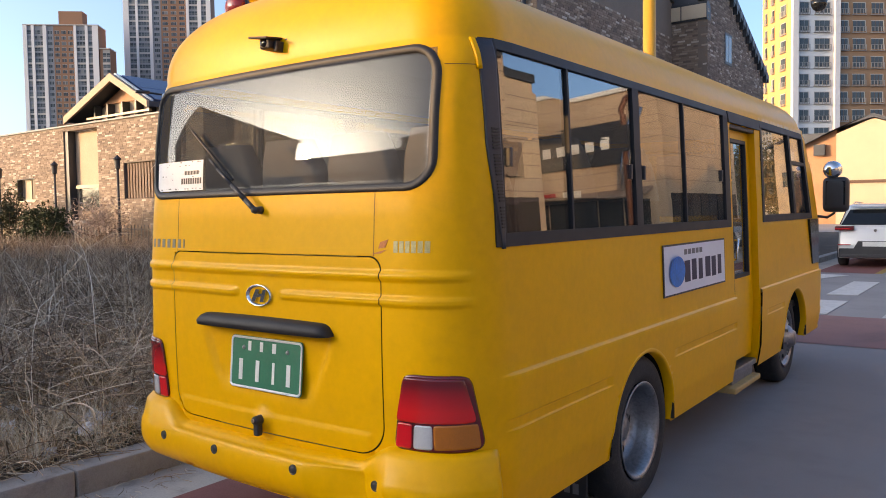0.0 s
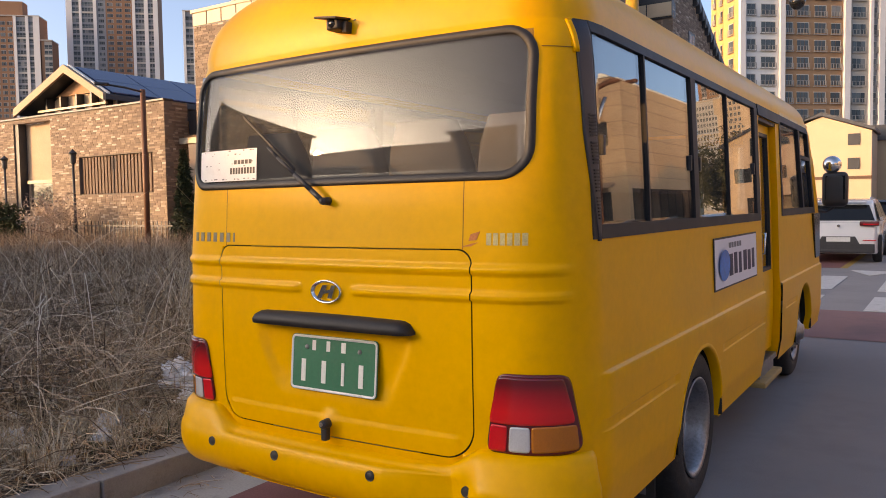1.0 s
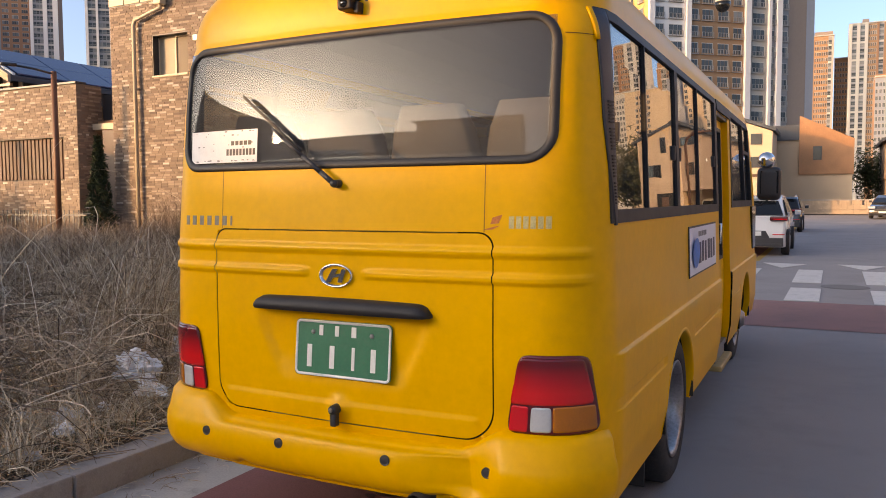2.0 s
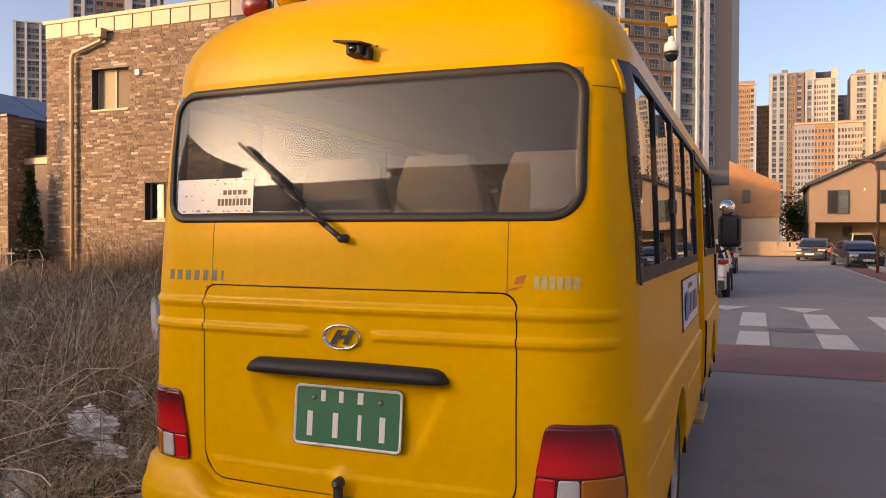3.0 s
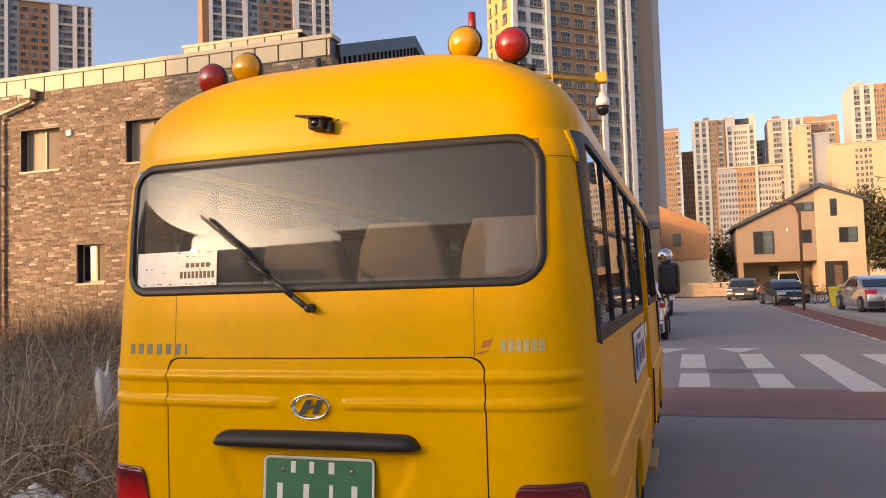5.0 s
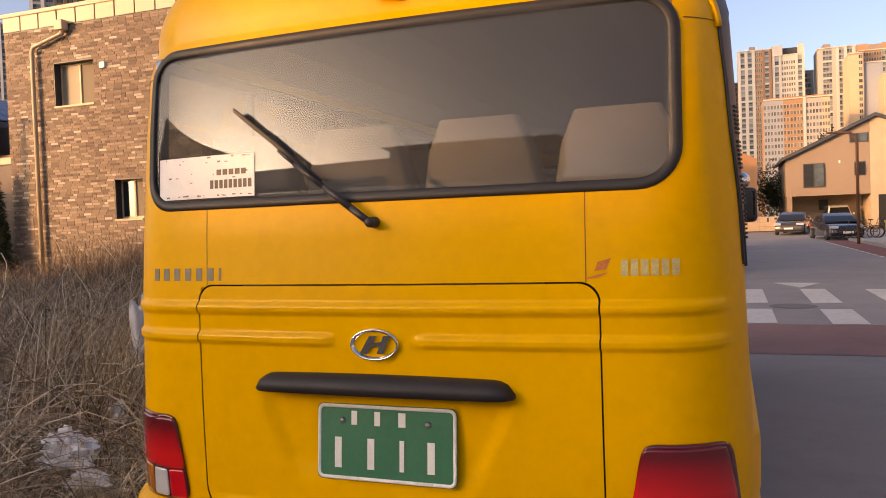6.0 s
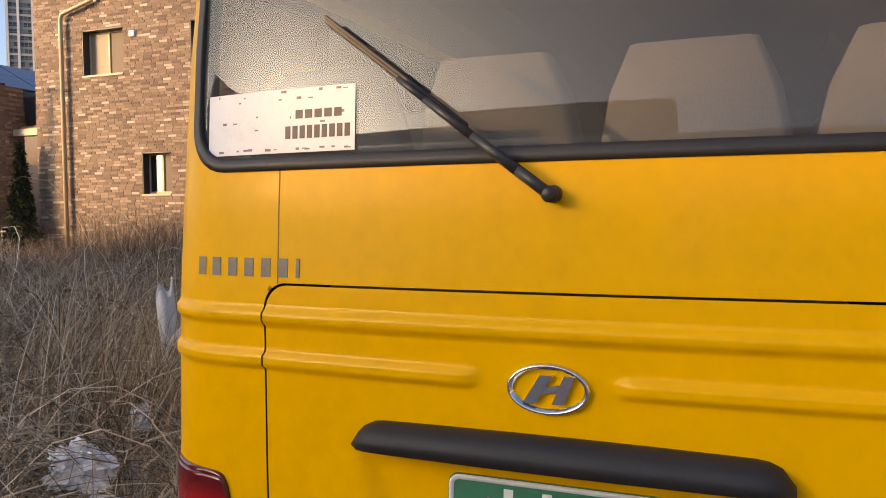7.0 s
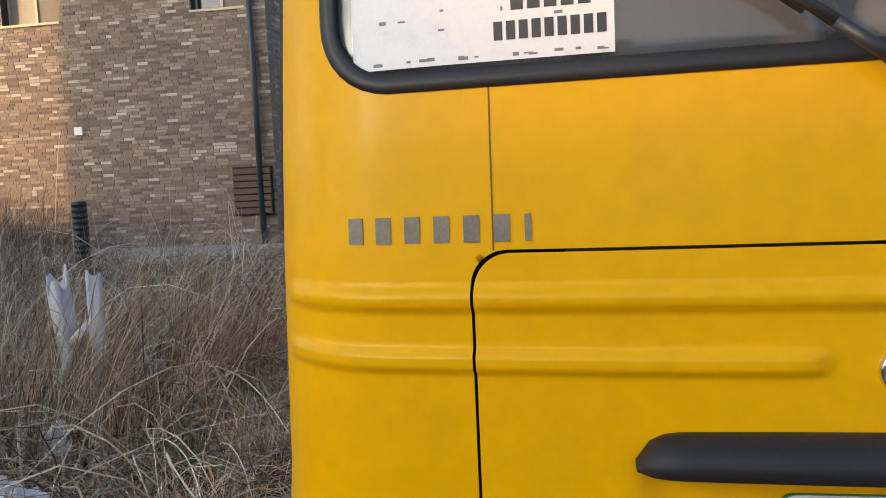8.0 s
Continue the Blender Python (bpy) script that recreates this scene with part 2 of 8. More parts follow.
PAINT_WHITE = surface("apartment_white", (0.46, 0.435, 0.40), 0.8, 0, 0.05, 0.1, 2, 0)
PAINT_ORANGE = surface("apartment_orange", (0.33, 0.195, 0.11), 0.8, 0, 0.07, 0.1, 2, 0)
PAINT_GREY = surface("apartment_grey", (0.27, 0.27, 0.28), 0.8, 0, 0.06, 0.1, 2, 0)
PAINT_PALE = surface("apartment_pale", (0.38, 0.35, 0.315), 0.8, 0, 0.05, 0.1, 2, 0)
FAR_GLASS = surface("apartment_glass", (0.07, 0.095, 0.11), 0.12, 0, 0.4, 0.15, 3, 0)
CAR_WHITE = surface("car_white", (0.68, 0.68, 0.67), 0.25, 0, 0.03, 1, 40, 0.0, 0.001, 0.8)
CAR_BLACK = surface("car_black", (0.012, 0.012, 0.014), 0.2, 0, 0.1, 1, 40, 0.0, 0.001, 0.9)
CAR_NAVY = surface("car_navy", (0.018, 0.022, 0.035), 0.2, 0.2, 0.1, 1, 40, 0.0, 0.001, 0.9)
CAR_GREY = surface("car_grey", (0.07, 0.068, 0.065), 0.22, 0.3, 0.1, 1, 40, 0.0, 0.001, 0.9)
CAR_SILVER = surface("car_silver", (0.42, 0.43, 0.44), 0.22, 0.6, 0.05, 1, 40, 0.0, 0.001, 0.9)
CAR_GLASS = surface("car_glass", (0.012, 0.014, 0.016), 0.05, 0, 0.2, 1, 10, 0)
BIN_YELLOW = surface("bin_yellow", (0.62, 0.50, 0.04), 0.5)
BAG_WHITE = surface("plastic_bag_white", (0.86, 0.86, 0.88), 0.4, 0, 0.1, 12, 90, 0.4)
PIPE_GREY = surface("pale_pipe", (0.50, 0.49, 0.49), 0.6, 0, 0.15, 8, 90, 0.2)
PINE = shades("conifer_leaf", [(0.0, (0.016, 0.028, 0.010)), (1.0, (0.05, 0.07, 0.022))], 0.8, 0)
LEAF = shades("tree_leaf", [(0.0, (0.03, 0.035, 0.014)), (1.0, (0.10, 0.095, 0.04))], 0.8, 0)
BLOSSOM = shades("pale_blossom", [(0.0, (0.30, 0.22, 0.17)), (1.0, (0.55, 0.45, 0.38))], 0.8, 0)
HILL = surface("wooded_hill", (0.035, 0.040, 0.024), 0.95, 0, 0.3, 0.05, 1, 0)


# ---- building helpers ----
def link_mesh(name, bm, material, smooth=False):
    me = bpy.data.meshes.new(name)
    bmesh.ops.recalc_face_normals(bm, faces=bm.faces)
    bm.to_mesh(me)
    bm.free()
    me.materials.append(material)
    if smooth:
        for p in me.polygons:
            p.use_smooth = True
    return new(name, me)


def part(name, bm, material, parent, label="", smooth=False):
    ob = link_mesh(name, bm, material, smooth)
    ob.parent = parent
    ob.matrix_parent_inverse = parent.matrix_world.inverted() if parent else Matrix()
    return tagged(ob, label)


def thing(name, label, category, at=(0, 0, 0), group="", kind=""):
    ob = new(name)
    ob.matrix_world = Matrix.Translation(at)
    bpy.context.view_layer.update()
    return tagged(ob, label, category, group, kind)


def solid(name, bm, material, label, category, kind="", group="", smooth=False):
    return tagged(link_mesh(name, bm, material, smooth), label, category, group, kind)


def box(bm, x0, x1, y0, y1, z0, z1, bevel=0.0, segs=2):
    m = Matrix.LocRotScale(((x0 + x1) / 2, (y0 + y1) / 2, (z0 + z1) / 2), None, (x1 - x0, y1 - y0, z1 - z0))
    r = bmesh.ops.create_cube(bm, size=1, matrix=m)
    if bevel:
        edges = list({e for v in r["verts"] for e in v.link_edges})
        bmesh.ops.bevel(bm, geom=edges, offset=bevel, segments=segs, affect="EDGES", profile=0.6)
    return bm


def boxed(*a, **k):
    return box(bmesh.new(), *a, **k)


def tube(bm, p0, p1, r0, r1=None, n=12, caps=True):
    p0, p1 = Vector(p0), Vector(p1)
    d = p1 - p0
    m = Matrix.Translation((p0 + p1) / 2) @ d.to_track_quat("Z", "Y").to_matrix().to_4x4()
    bmesh.ops.create_cone(bm, cap_ends=caps, segments=n, radius1=r0, radius2=r0 if r1 is None else r1, depth=d.length, matrix=m)
    return bm


def pipe(bm, pts, r, n=8):
    """One bent round bar along the points."""
    pts = [Vector(p) for p in pts]
    rings = []
    up = None
    for k, p in enumerate(pts):
        t = Vector((0, 0, 0))
        if k:
            t += (p - pts[k - 1]).normalized()
        if k < len(pts) - 1:
            t += (pts[k + 1] - p).normalized()
        t = t.normalized() if t.length > 1e-6 else (p - pts[k - 1]).normalized()
        if up is None:
            up = t.orthogonal().normalized()
        up = (up - t * up.dot(t)).normalized()
        side = t.cross(up)
        rings.append([bm.verts.new(p + (up * math.cos(a) + side * math.sin(a)) * r) for a in (2 * math.pi * i / n for i in range(n))])
    for a, b in zip(rings, rings[1:]):
        for i in range(n):
            bm.faces.new((a[i], a[(i + 1) % n], b[(i + 1) % n], b[i]))
    bm.faces.new(rings[0][::-1])
    bm.faces.new(rings[-1])
    return bm


def holed(f, u0, u1, v0, v1, holes, o0, o1, step=9.0):
    """One sheet with thickness on a surface f(u, v, offset), with rectangular openings right through it."""
    bm = bmesh.new()
    def cuts(a, b, extra):
        base = sorted({a, b, *(e for e in extra if a < e < b)})
        out = []
        for p, q in zip(base, base[1:]):
            m = max(1, math.ceil((q - p) / step - 1e-6))
            out += [p + (q - p) * i / m for i in range(m)]
        return out + [base[-1]]
    us = cuts(u0, u1, [e for h in holes for e in h[:2]])
    vs = cuts(v0, v1, [e for h in holes for e in h[2:]])
    def filled(i, j):
        if not (0 <= i < len(us) - 1 and 0 <= j < len(vs) - 1):
            return False
        mu, mv = (us[i] + us[i + 1]) / 2, (vs[j] + vs[j + 1]) / 2
        return not any(h[0] < mu < h[1] and h[2] < mv < h[3] for h in holes)
    made = {}
    def at(i, j, o):
        if (i, j, o) not in made:
            made[i, j, o] = bm.verts.new(f(us[i], vs[j], o))
        return made[i, j, o]
    for i in range(len(us) - 1):
        for j in range(len(vs) - 1):
            if not filled(i, j):
                continue
            for o in (o0, o1):
                bm.faces.new((at(i, j, o), at(i + 1, j, o), at(i + 1, j + 1, o), at(i, j + 1, o)))
            for di, dj, a, b in ((-1, 0, (i, j), (i, j + 1)), (1, 0, (i + 1, j), (i + 1, j + 1)), (0, -1, (i, j), (i + 1, j)), (0, 1, (i, j + 1), (i + 1, j + 1))):
                if not filled(i + di, j + dj):
                    bm.faces.new((at(*a, o0), at(*b, o0), at(*b, o1), at(*a, o1)))
    return bm


def prism(bm, pts, axis, a, b):
    """An outline of (u, v) drawn out along an axis from a to b. x: (y, z); y: (x, z); z: (x, y)."""
    def at(u, v, w):
        return {"x": (w, u, v), "y": (u, w, v), "z": (u, v, w)}[axis]
    lo = [bm.verts.new(at(u, v, a)) for u, v in pts]
    hi = [bm.verts.new(at(u, v, b)) for u, v in pts]
    n = len(pts)
    for i in range(n):
        bm.faces.new((lo[i], lo[(i + 1) % n], hi[(i + 1) % n], hi[i]))
    bm.faces.new(lo[::-1])
    bm.faces.new(hi)
    return bm


def round_rect(cx, cz, hx, hz, r, n=6):
    pts = []
    for k, (sx, sz) in enumerate(((1, 1), (-1, 1), (-1, -1), (1, -1))):
        for i in range(n + 1):
            a = radians(90 * k + 90 * i / n)
            pts.append((cx + sx * (hx - r) + r * math.cos(a), cz + sz * (hz - r) + r * math.sin(a)))
    return pts


def lathe(bm, profile, centre, axis="x", n=32, caps=True):
    """Turn (radius, along) pairs round an axis through the centre."""
    rings = []
    c = Vector(centre)
    for r, h in profile:
        ring = []
        for i in range(n):
            a = 2 * math.pi * i / n
            p = {"x": (h, r * math.cos(a), r * math.sin(a)), "y": (r * math.cos(a), h, r * math.sin(a)), "z": (r * math.cos(a), r * math.sin(a), h)}[axis]
            ring.append(bm.verts.new(c + Vector(p)))
        rings.append(ring)
    for a, b in zip(rings, rings[1:]):
        for i in range(n):
            bm.faces.new((a[i], a[(i + 1) % n], b[(i + 1) % n], b[i]))
    if caps and profile[0][0] > 1e-6:
        bm.faces.new(rings[0])
    if caps and profile[-1][0] > 1e-6:
        bm.faces.new(rings[-1][::-1])
    bmesh.ops.remove_doubles(bm, verts=bm.verts, dist=1e-6)
    return bm


def raw(name, verts, faces, material, smooth=False):
    me = bpy.data.meshes.new(name)
    me.from_pydata(verts, [], faces)
    me.materials.append(material)
    if smooth:
        for p in me.polygons:
            p.use_smooth = True
    me.update()
    return new(name, me)


# ---- ground, road, kerb ----
def rise(y):
    """Height of the ground: level, then a gentle rise at the far end of the street."""
    return 0.30 * min(1.0, max(0.0, (y - 44) / 16)) ** 1.3


def sheet(x0, x1, y0, y1, z, nx, ny, fn=None):
    bm = bmesh.new()
    g = [[bm.verts.new((x0 + (x1 - x0) * i / nx, y0 + (y1 - y0) * j / ny, 0)) for i in range(nx + 1)] for j in range(ny + 1)]
    for row in g:
        for v in row:
            v.co.z = z + rise(v.co.y) + (fn(v.co.x, v.co.y) if fn else 0)
    for j in range(ny):
        for i in range(nx):
            bm.faces.new((g[j][i], g[j][i + 1], g[j + 1][i + 1], g[j + 1][i]))
    return bm


def far_ground():
    bm = bmesh.new()
    xs = [-2500, -300, -60, -1.75, 9, 60, 300, 2500]
    ys = [-2500, -300, -60, 0, 20, 44, 48, 52, 56, 60, 90, 300, 2500]
    g = [[bm.verts.new((x, y, rise(y) - 0.03)) for x in xs] for y in ys]
    for j in range(len(ys) - 1):
        for i in range(len(xs) - 1):
            bm.faces.new((g[j][i], g[j][i + 1], g[j + 1][i + 1], g[j + 1][i]))
    return solid("ground", bm, SOIL, "bare brown earth under the whole place", "ground", "structure")


far_ground()
solid("road", sheet(-1.1, 7.0, -30, 58, 0.0, 4, 44), ASPHALT, "grey worn asphalt street with painted markings", "road", "structure")
solid("road", sheet(-40, 60, 45.5, 58, 0.003, 20, 8), ASPHALT, "grey asphalt side street across the far end", "road", "structure")
solid("gutter", sheet(-1.55, -1.1, -30, 45, 0.002, 2, 60), CONCRETE, "pale dusty concrete gutter beside the kerb", "gutter", "structure")
solid("road_marking", sheet(-1.1, 0.1, -30, 6.8, 0.004, 3, 20), ASPHALT_RED, "worn red surface of the kerbside lane", "road marking", "structure")
solid("road_marking", sheet(-1.1, 6.0, 7.05, 9.52, 0.005, 6, 3), ASPHALT_WORN, "worn red band across the street before the crossing", "road marking", "structure")
solid("road_marking", sheet(5.75, 6.9, 12, 44, 0.005, 2, 20), ASPHALT_RED, "red strip of paving along the far kerb", "road marking", "structure")
solid("road_marking", sheet(-1.1, 0.1, 17.0, 44, 0.004, 3, 20), ASPHALT_RED, "worn red kerbside lane beyond the crossing", "road marking", "structure")
solid("road_marking", sheet(0.10, 0.25, 17.0, 44, 0.006, 1, 20), ROAD_YELLOW, "faded yellow line along the red lane", "road marking", "structure")
solid("road_marking", sheet(0.10, 0.25, -30, 6.8, 0.006, 1, 20), ROAD_YELLOW, "faded yellow line along the red lane", "road marking", "structure")


def crossing():
    """White bars of the pedestrian crossing, each cut by a gap, and two give-way triangles."""
    def bar(x0, x1, y0, y1):
        bm = bmesh.new()
        prism(bm, [(x0, y0), (x1, y0 + 0.04), (x1 + 0.01, y1), (x0 + 0.02, y1)], "z", 0.004, 0.011)
        return tagged(link_mesh("crossing_bar", bm, ROAD_WHITE), "white painted bar of the pedestrian crossing, worn", "road marking", "crossing bars", "structure")
    for k in range(-1, 5):
        x0 = 1.13 + k * 1.145
        if k < 2:
            bar(x0, x0 + 0.46, 9.58, 11.35)
            bar(x0, x0 + 0.46, 12.25, 14.9)
        else:
            bar(x0, x0 + 0.46, 9.3, 14.8)
    for x0, x1 in ((0.35, 1.27), (1.89, 2.81), (-1.05, -0.3)):
        bm = prism(bmesh.new(), [(x0, 16.5), (x1, 16.35), ((x0 + x1) / 2, 15.25)], "z", 0.004, 0.011)
        tagged(link_mesh("give_way_triangle", bm, ROAD_WHITE), "white painted triangle on the asphalt", "road marking", "give-way triangles", "structure")
    bm = lathe(bmesh.new(), [(0.0, 0.012), (0.31, 0.012), (0.32, 0.009), (0.36, 0.009), (0.37, 0.004)], (1.95, 11.8, 0), "z", 28)
    solid("manhole_cover", bm, IRON, "round iron manhole cover flush with the asphalt", "manhole cover")


crossing()
for k in range(22):
    y0 = 16 + k * 1.3
    solid("edge_dash", boxed(5.66, 5.75, y0, y0 + 0.8, 0.003, 0.009), ROAD_WHITE, "short white dash at the edge of the red strip", "road marking", "structure", "edge dashes")

def kerb(x, y0, y1, width, height, group):
    """Kerb stones about a metre long, bevelled, laid end to end with open joints."""
    n = 0
    y = y0
    ks = thing("kerb", "row of grey kerb stones with chipped edges", "kerb", (x, y0, 0), kind="structure")
    me = None
    while y < y1:
        if me is None:
            bm = boxed(0, width, 0.004, 0.992, -0.1, height, 0.012, 2)
            ob = part("kerb_stone", bm, KERB, ks)
            me = ob.data
            ob.matrix_parent_inverse = Matrix()
        else:
            ob = new("kerb_stone", me)
            ob.parent = ks
        ob.location = (0, y - y0, random.uniform(-0.004, 0.004))
        ob.rotation_euler = (0, 0, random.uniform(-0.004, 0.004))
        y += 1.0


kerb(-1.74, -12, 46, 0.19, 0.145, "left")
kerb(6.95, -12, 44, 0.19, 0.13, "right")
solid("pavement", sheet(7.14, 11, -30, 45.4, 0.11, 4, 30), CONCRETE, "grey pavement beyond the far kerb", "pavement", "structure")


def lot_height(x, y):
    d = max(0.0, -1.76 - x)
    return min(1.0, d / 1.2) * (0.06 + 0.05 * noise.noise(Vector((x * 0.6, y * 0.6, 3.1))) + 0.03 * noise.noise(Vector((x * 2.3, y * 2.3, 7.7))))


solid("lot", sheet(-36, -1.745, -14, 40, 0.12, 150, 220, lot_height), SOIL, "vacant lot of dry brown earth beside the street", "ground", "structure", smooth=True)


# dark oil drips on the red lane behind the bus
rng = random.Random(5)
for x, y, r in ((-0.24, 0.82, 0.085), (-0.24, 0.61, 0.035), (-0.30, 0.41, 0.090), (-0.44, 0.50, 0.020), (-0.31, 0.71, 0.020), (-0.48, 0.34, 0.060)):
    pts = []
    for k in range(18):
        a = 2 * math.pi * k / 18
        q = r * (1 + 0.35 * noise.noise(Vector((math.cos(a) * 1.3 + x * 9, math.sin(a) * 1.3, y * 7))))
        pts.append((x + q * 1.5 * math.cos(a), y + q * math.sin(a)))
    solid("oil_stain", prism(bmesh.new(), pts, "z", 0.006, 0.0095), OIL, "dark oil stain on the red lane", "stain", "structure")


# ---- the bus ----
bus = thing("minibus", "yellow school minibus parked at the kerb, rear bumper dented", "minibus")
HALF, R_C, X_C, BOW = 1.02, 0.25, 0.77, 0.06


def lerp_table(table, z):
    for (z0, a), (z1, b) in zip(table, table[1:]):
        if z <= z1:
            f = max(0.0, (z - z0) / (z1 - z0))
            f = f * f * (3 - 2 * f) * 0.35 + f * 0.65
            return a + (b - a) * f
    return table[-1][1]


W_TAB = [(0.34, 0.995), (0.5, 1.02), (0.88, 1.026), (0.96, 1.018), (1.38, 1.006), (2.10, 0.978), (2.16, 0.965)]
R_TAB = [(0.34, 0.03), (0.62, -0.008), (0.95, -0.014), (1.3, -0.012), (1.5, 0.0), (1.60, 0.008), (1.85, 0.024), (2.05, 0.048), (2.16, 0.085)]
F_TAB = [(0.34, 6.20), (0.6, 6.31), (1.0, 6.30), (1.38, 6.20), (1.8, 6.00), (2.16, 5.72)]
Z_ROOF, ROOF_H = 2.16, 0.40


def levels():
    """Rows of the shell: height, half width, rear and front offsets."""
    rows = []
    zs = set()
    z = 0.34
    while z < Z_ROOF - 1e-6:
        zs.add(round(z, 4))
        z += 0.007 if 1.145 <= z <= 1.385 else (0.01 if 0.579 <= z < 0.76 else 0.02)
    for z in sorted(zs | {0.698, 0.702, 0.722, 0.742, 0.746, 0.75, 0.895, 0.903, 0.908, 0.913, 0.918, 0.925}):
        rows.append((z, lerp_table(W_TAB, z), lerp_table(R_TAB, z), lerp_table(F_TAB, z)))
    n = 26
    for i in range(n + 1):
        t = radians(90 * i / n)
        c, s = max(0.0, math.cos(t)) ** 0.89, math.sin(t) ** 0.89
        rows.append((Z_ROOF + ROOF_H * s, max(0.0, 0.965 * c), 0.085 + 0.46 * (1 - c), 5.72 - 0.75 * (1 - c)))
    return rows


def half_outline(w, yr, yf):
    """Half the plan of the shell at one level, from the middle of the rear round to the middle of the front."""
    k = w / HALF
    pts = []
    xs = sorted(set([round(i * X_C / 44, 4) for i in range(45)] + [round(0.4813 + 0.00875 * i, 4) for i in range(21)]))
    for x in xs:
        pts.append((x * k, yr + BOW * x * x * k * k))
    for i in range(1, 15):
        a = radians(90 * i / 14)
        x = X_C + R_C * math.sin(a)
        pts.append((x * k, yr + BOW * x * x * k * k + R_C * k * (1 - math.cos(a))))
    y0 = pts[-1][1]
    y1 = yf - 0.42
    for i in range(1, 181):
        pts.append((w, y0 + (y1 - y0) * i / 180))
    for i in range(1, 13):
        a = radians(90 * i / 12)
        pts.append(((HALF - 0.42 * (1 - math.cos(a))) * k, y1 + 0.34 * math.sin(a)))
    xf = pts[-1][0]
    for i in range(1, 11):
        f = i / 10
        pts.append((xf * (1 - f), y1 + 0.34 + 0.08 * (1 - (1 - f) ** 2)))
    return pts


def side_x(y, z):
    """Where the right flank of the shell lies at this place along the bus."""
    w, yr = lerp_table(W_TAB, z), lerp_table(R_TAB, z)
    k = w / HALF
    a = yr + BOW * w * w
    if y >= a + R_C * k:
        return w
    q = max(0.0, min(1.0, 1 - (y - a) / (R_C * k)))
    return k * (X_C + R_C * math.sqrt(max(0.0, 1 - q * q)))


def rear_y(x, z):
    """The rear face of the shell, without its ribs."""
    w, yr = lerp_table(W_TAB, z), lerp_table(R_TAB, z)
    k = w / HALF
    y = yr + BOW * x * x
    e = abs(x) / k - X_C
    if e > 0:
        y += R_C * k * (1 - math.sqrt(max(0.0, 1 - min(1.0, e / R_C) ** 2)))
    return y


def bell(d, half):
    return 0.0 if abs(d) >= half else (math.cos(math.pi * d / half) + 1) / 2


def step01(a, b, v):
    f = min(1.0, max(0.0, (v - a) / (b - a)))
    return f * f * (3 - 2 * f)


def rear_relief(x, z):
    """Ribs, the hollow round the number plate, the lower swage and the panel joints, in metres towards the inside."""
    d = 0.0
    ends = 1 - step01(0.955, 0.975, abs(x))
    d -= 0.013 * min(1.0, 2.2 * bell(z - 1.285, 0.021)) * ends
    inner = step01(0.137, 0.152, abs(x + 0.008))
    d -= 0.013 * min(1.0, 2.2 * bell(z - 1.192, 0.021)) * ends * inner
    taper = 0.40 - 0.10 * step01(1.04, 0.74, z)
    d += 0.018 * step01(taper, taper - 0.035, abs(x)) * step01(1.06, 1.03, z) * step01(0.735, 0.86, z)
    d -= 0.006 * step01(0.695, 0.675, z) * step01(0.60, 0.57, abs(x))
    d -= 0.02 * bell(math.hypot(x, (z - 0.665)), 0.075)
    return d


def side_relief(y, z):
    d = 0.0
    for a, b in ((0.30, 1.17), (2.04, 3.16), (4.0, 4.5)):
        if a < y < b:
            d += 0.006 * (1 if 0.7015 < z < 0.7425 else 0)
    d -= 0.013 * step01(0.914, 0.907, z) * step01(0.25, 0.33, y)
    return d


def side_flare(z):
    return 0.013 * step01(0.914, 0.907, z)


def rrect_sdf(u, v, u0, u1, v0, v1, r):
    cu, cv, hu, hv = (u0 + u1) / 2, (v0 + v1) / 2, (u1 - u0) / 2 - r, (v1 - v0) / 2 - r
    qu, qv = abs(u - cu) - hu, abs(v - cv) - hv
    return math.hypot(max(qu, 0), max(qv, 0)) + min(max(qu, qv), 0) - r


def front_window_sdf(y, z):
    lean = (z - 1.40) * 0.42
    return max(3.96 - y, y - (5.72 - lean), 1.405 - z, z - 2.15)


def lid_sdf(u, v, inset):
    """The tailgate's outline: tight corners above, wide ones below."""
    r = 0.055 if v > 0.98 else 0.115
    return rrect_sdf(u, v, LID[0] + inset, LID[1] - inset, LID[2] + inset, LID[3] - inset, r)


LID = (-0.628, 0.646, 0.605, 1.358, 0.06)
REAR_WIN = (-0.845, 0.845, 1.610, 2.118, 0.10)
Y_RW, Y_FW = 1.60, 4.95

# shell points in rows and columns
ROWS_Z = levels()
GRID = []
for z, w, yr, yf in ROWS_Z:
    h = half_outline(w, yr, yf)
    ring = [(x, y, z) for x, y in h] + [(-x, y, z) for x, y in h[-2:0:-1]]
    GRID.append(ring)
NCOL = len(GRID[0])


def openings(p, side):
    """Signed distance to the nearest opening in the flank (side +1 right, -1 left)."""
    x, y, z = p
    if side > 0:
        d = min(rrect_sdf(y, z, 0.258, 3.12, 1.40, 2.14, 0.03), rrect_sdf(y, z, 3.19, 3.83, 0.30, 2.075, 0.02), front_window_sdf(y, z))
    else:
        d = min(rrect_sdf(y, z, 0.258, 3.80, 1.40, 2.14, 0.03), front_window_sdf(y, z))
    d = min(d, math.hypot(y - Y_RW, z - 0.385) - 0.405, math.hypot(y - Y_FW, z - 0.385) - 0.425)
    return d


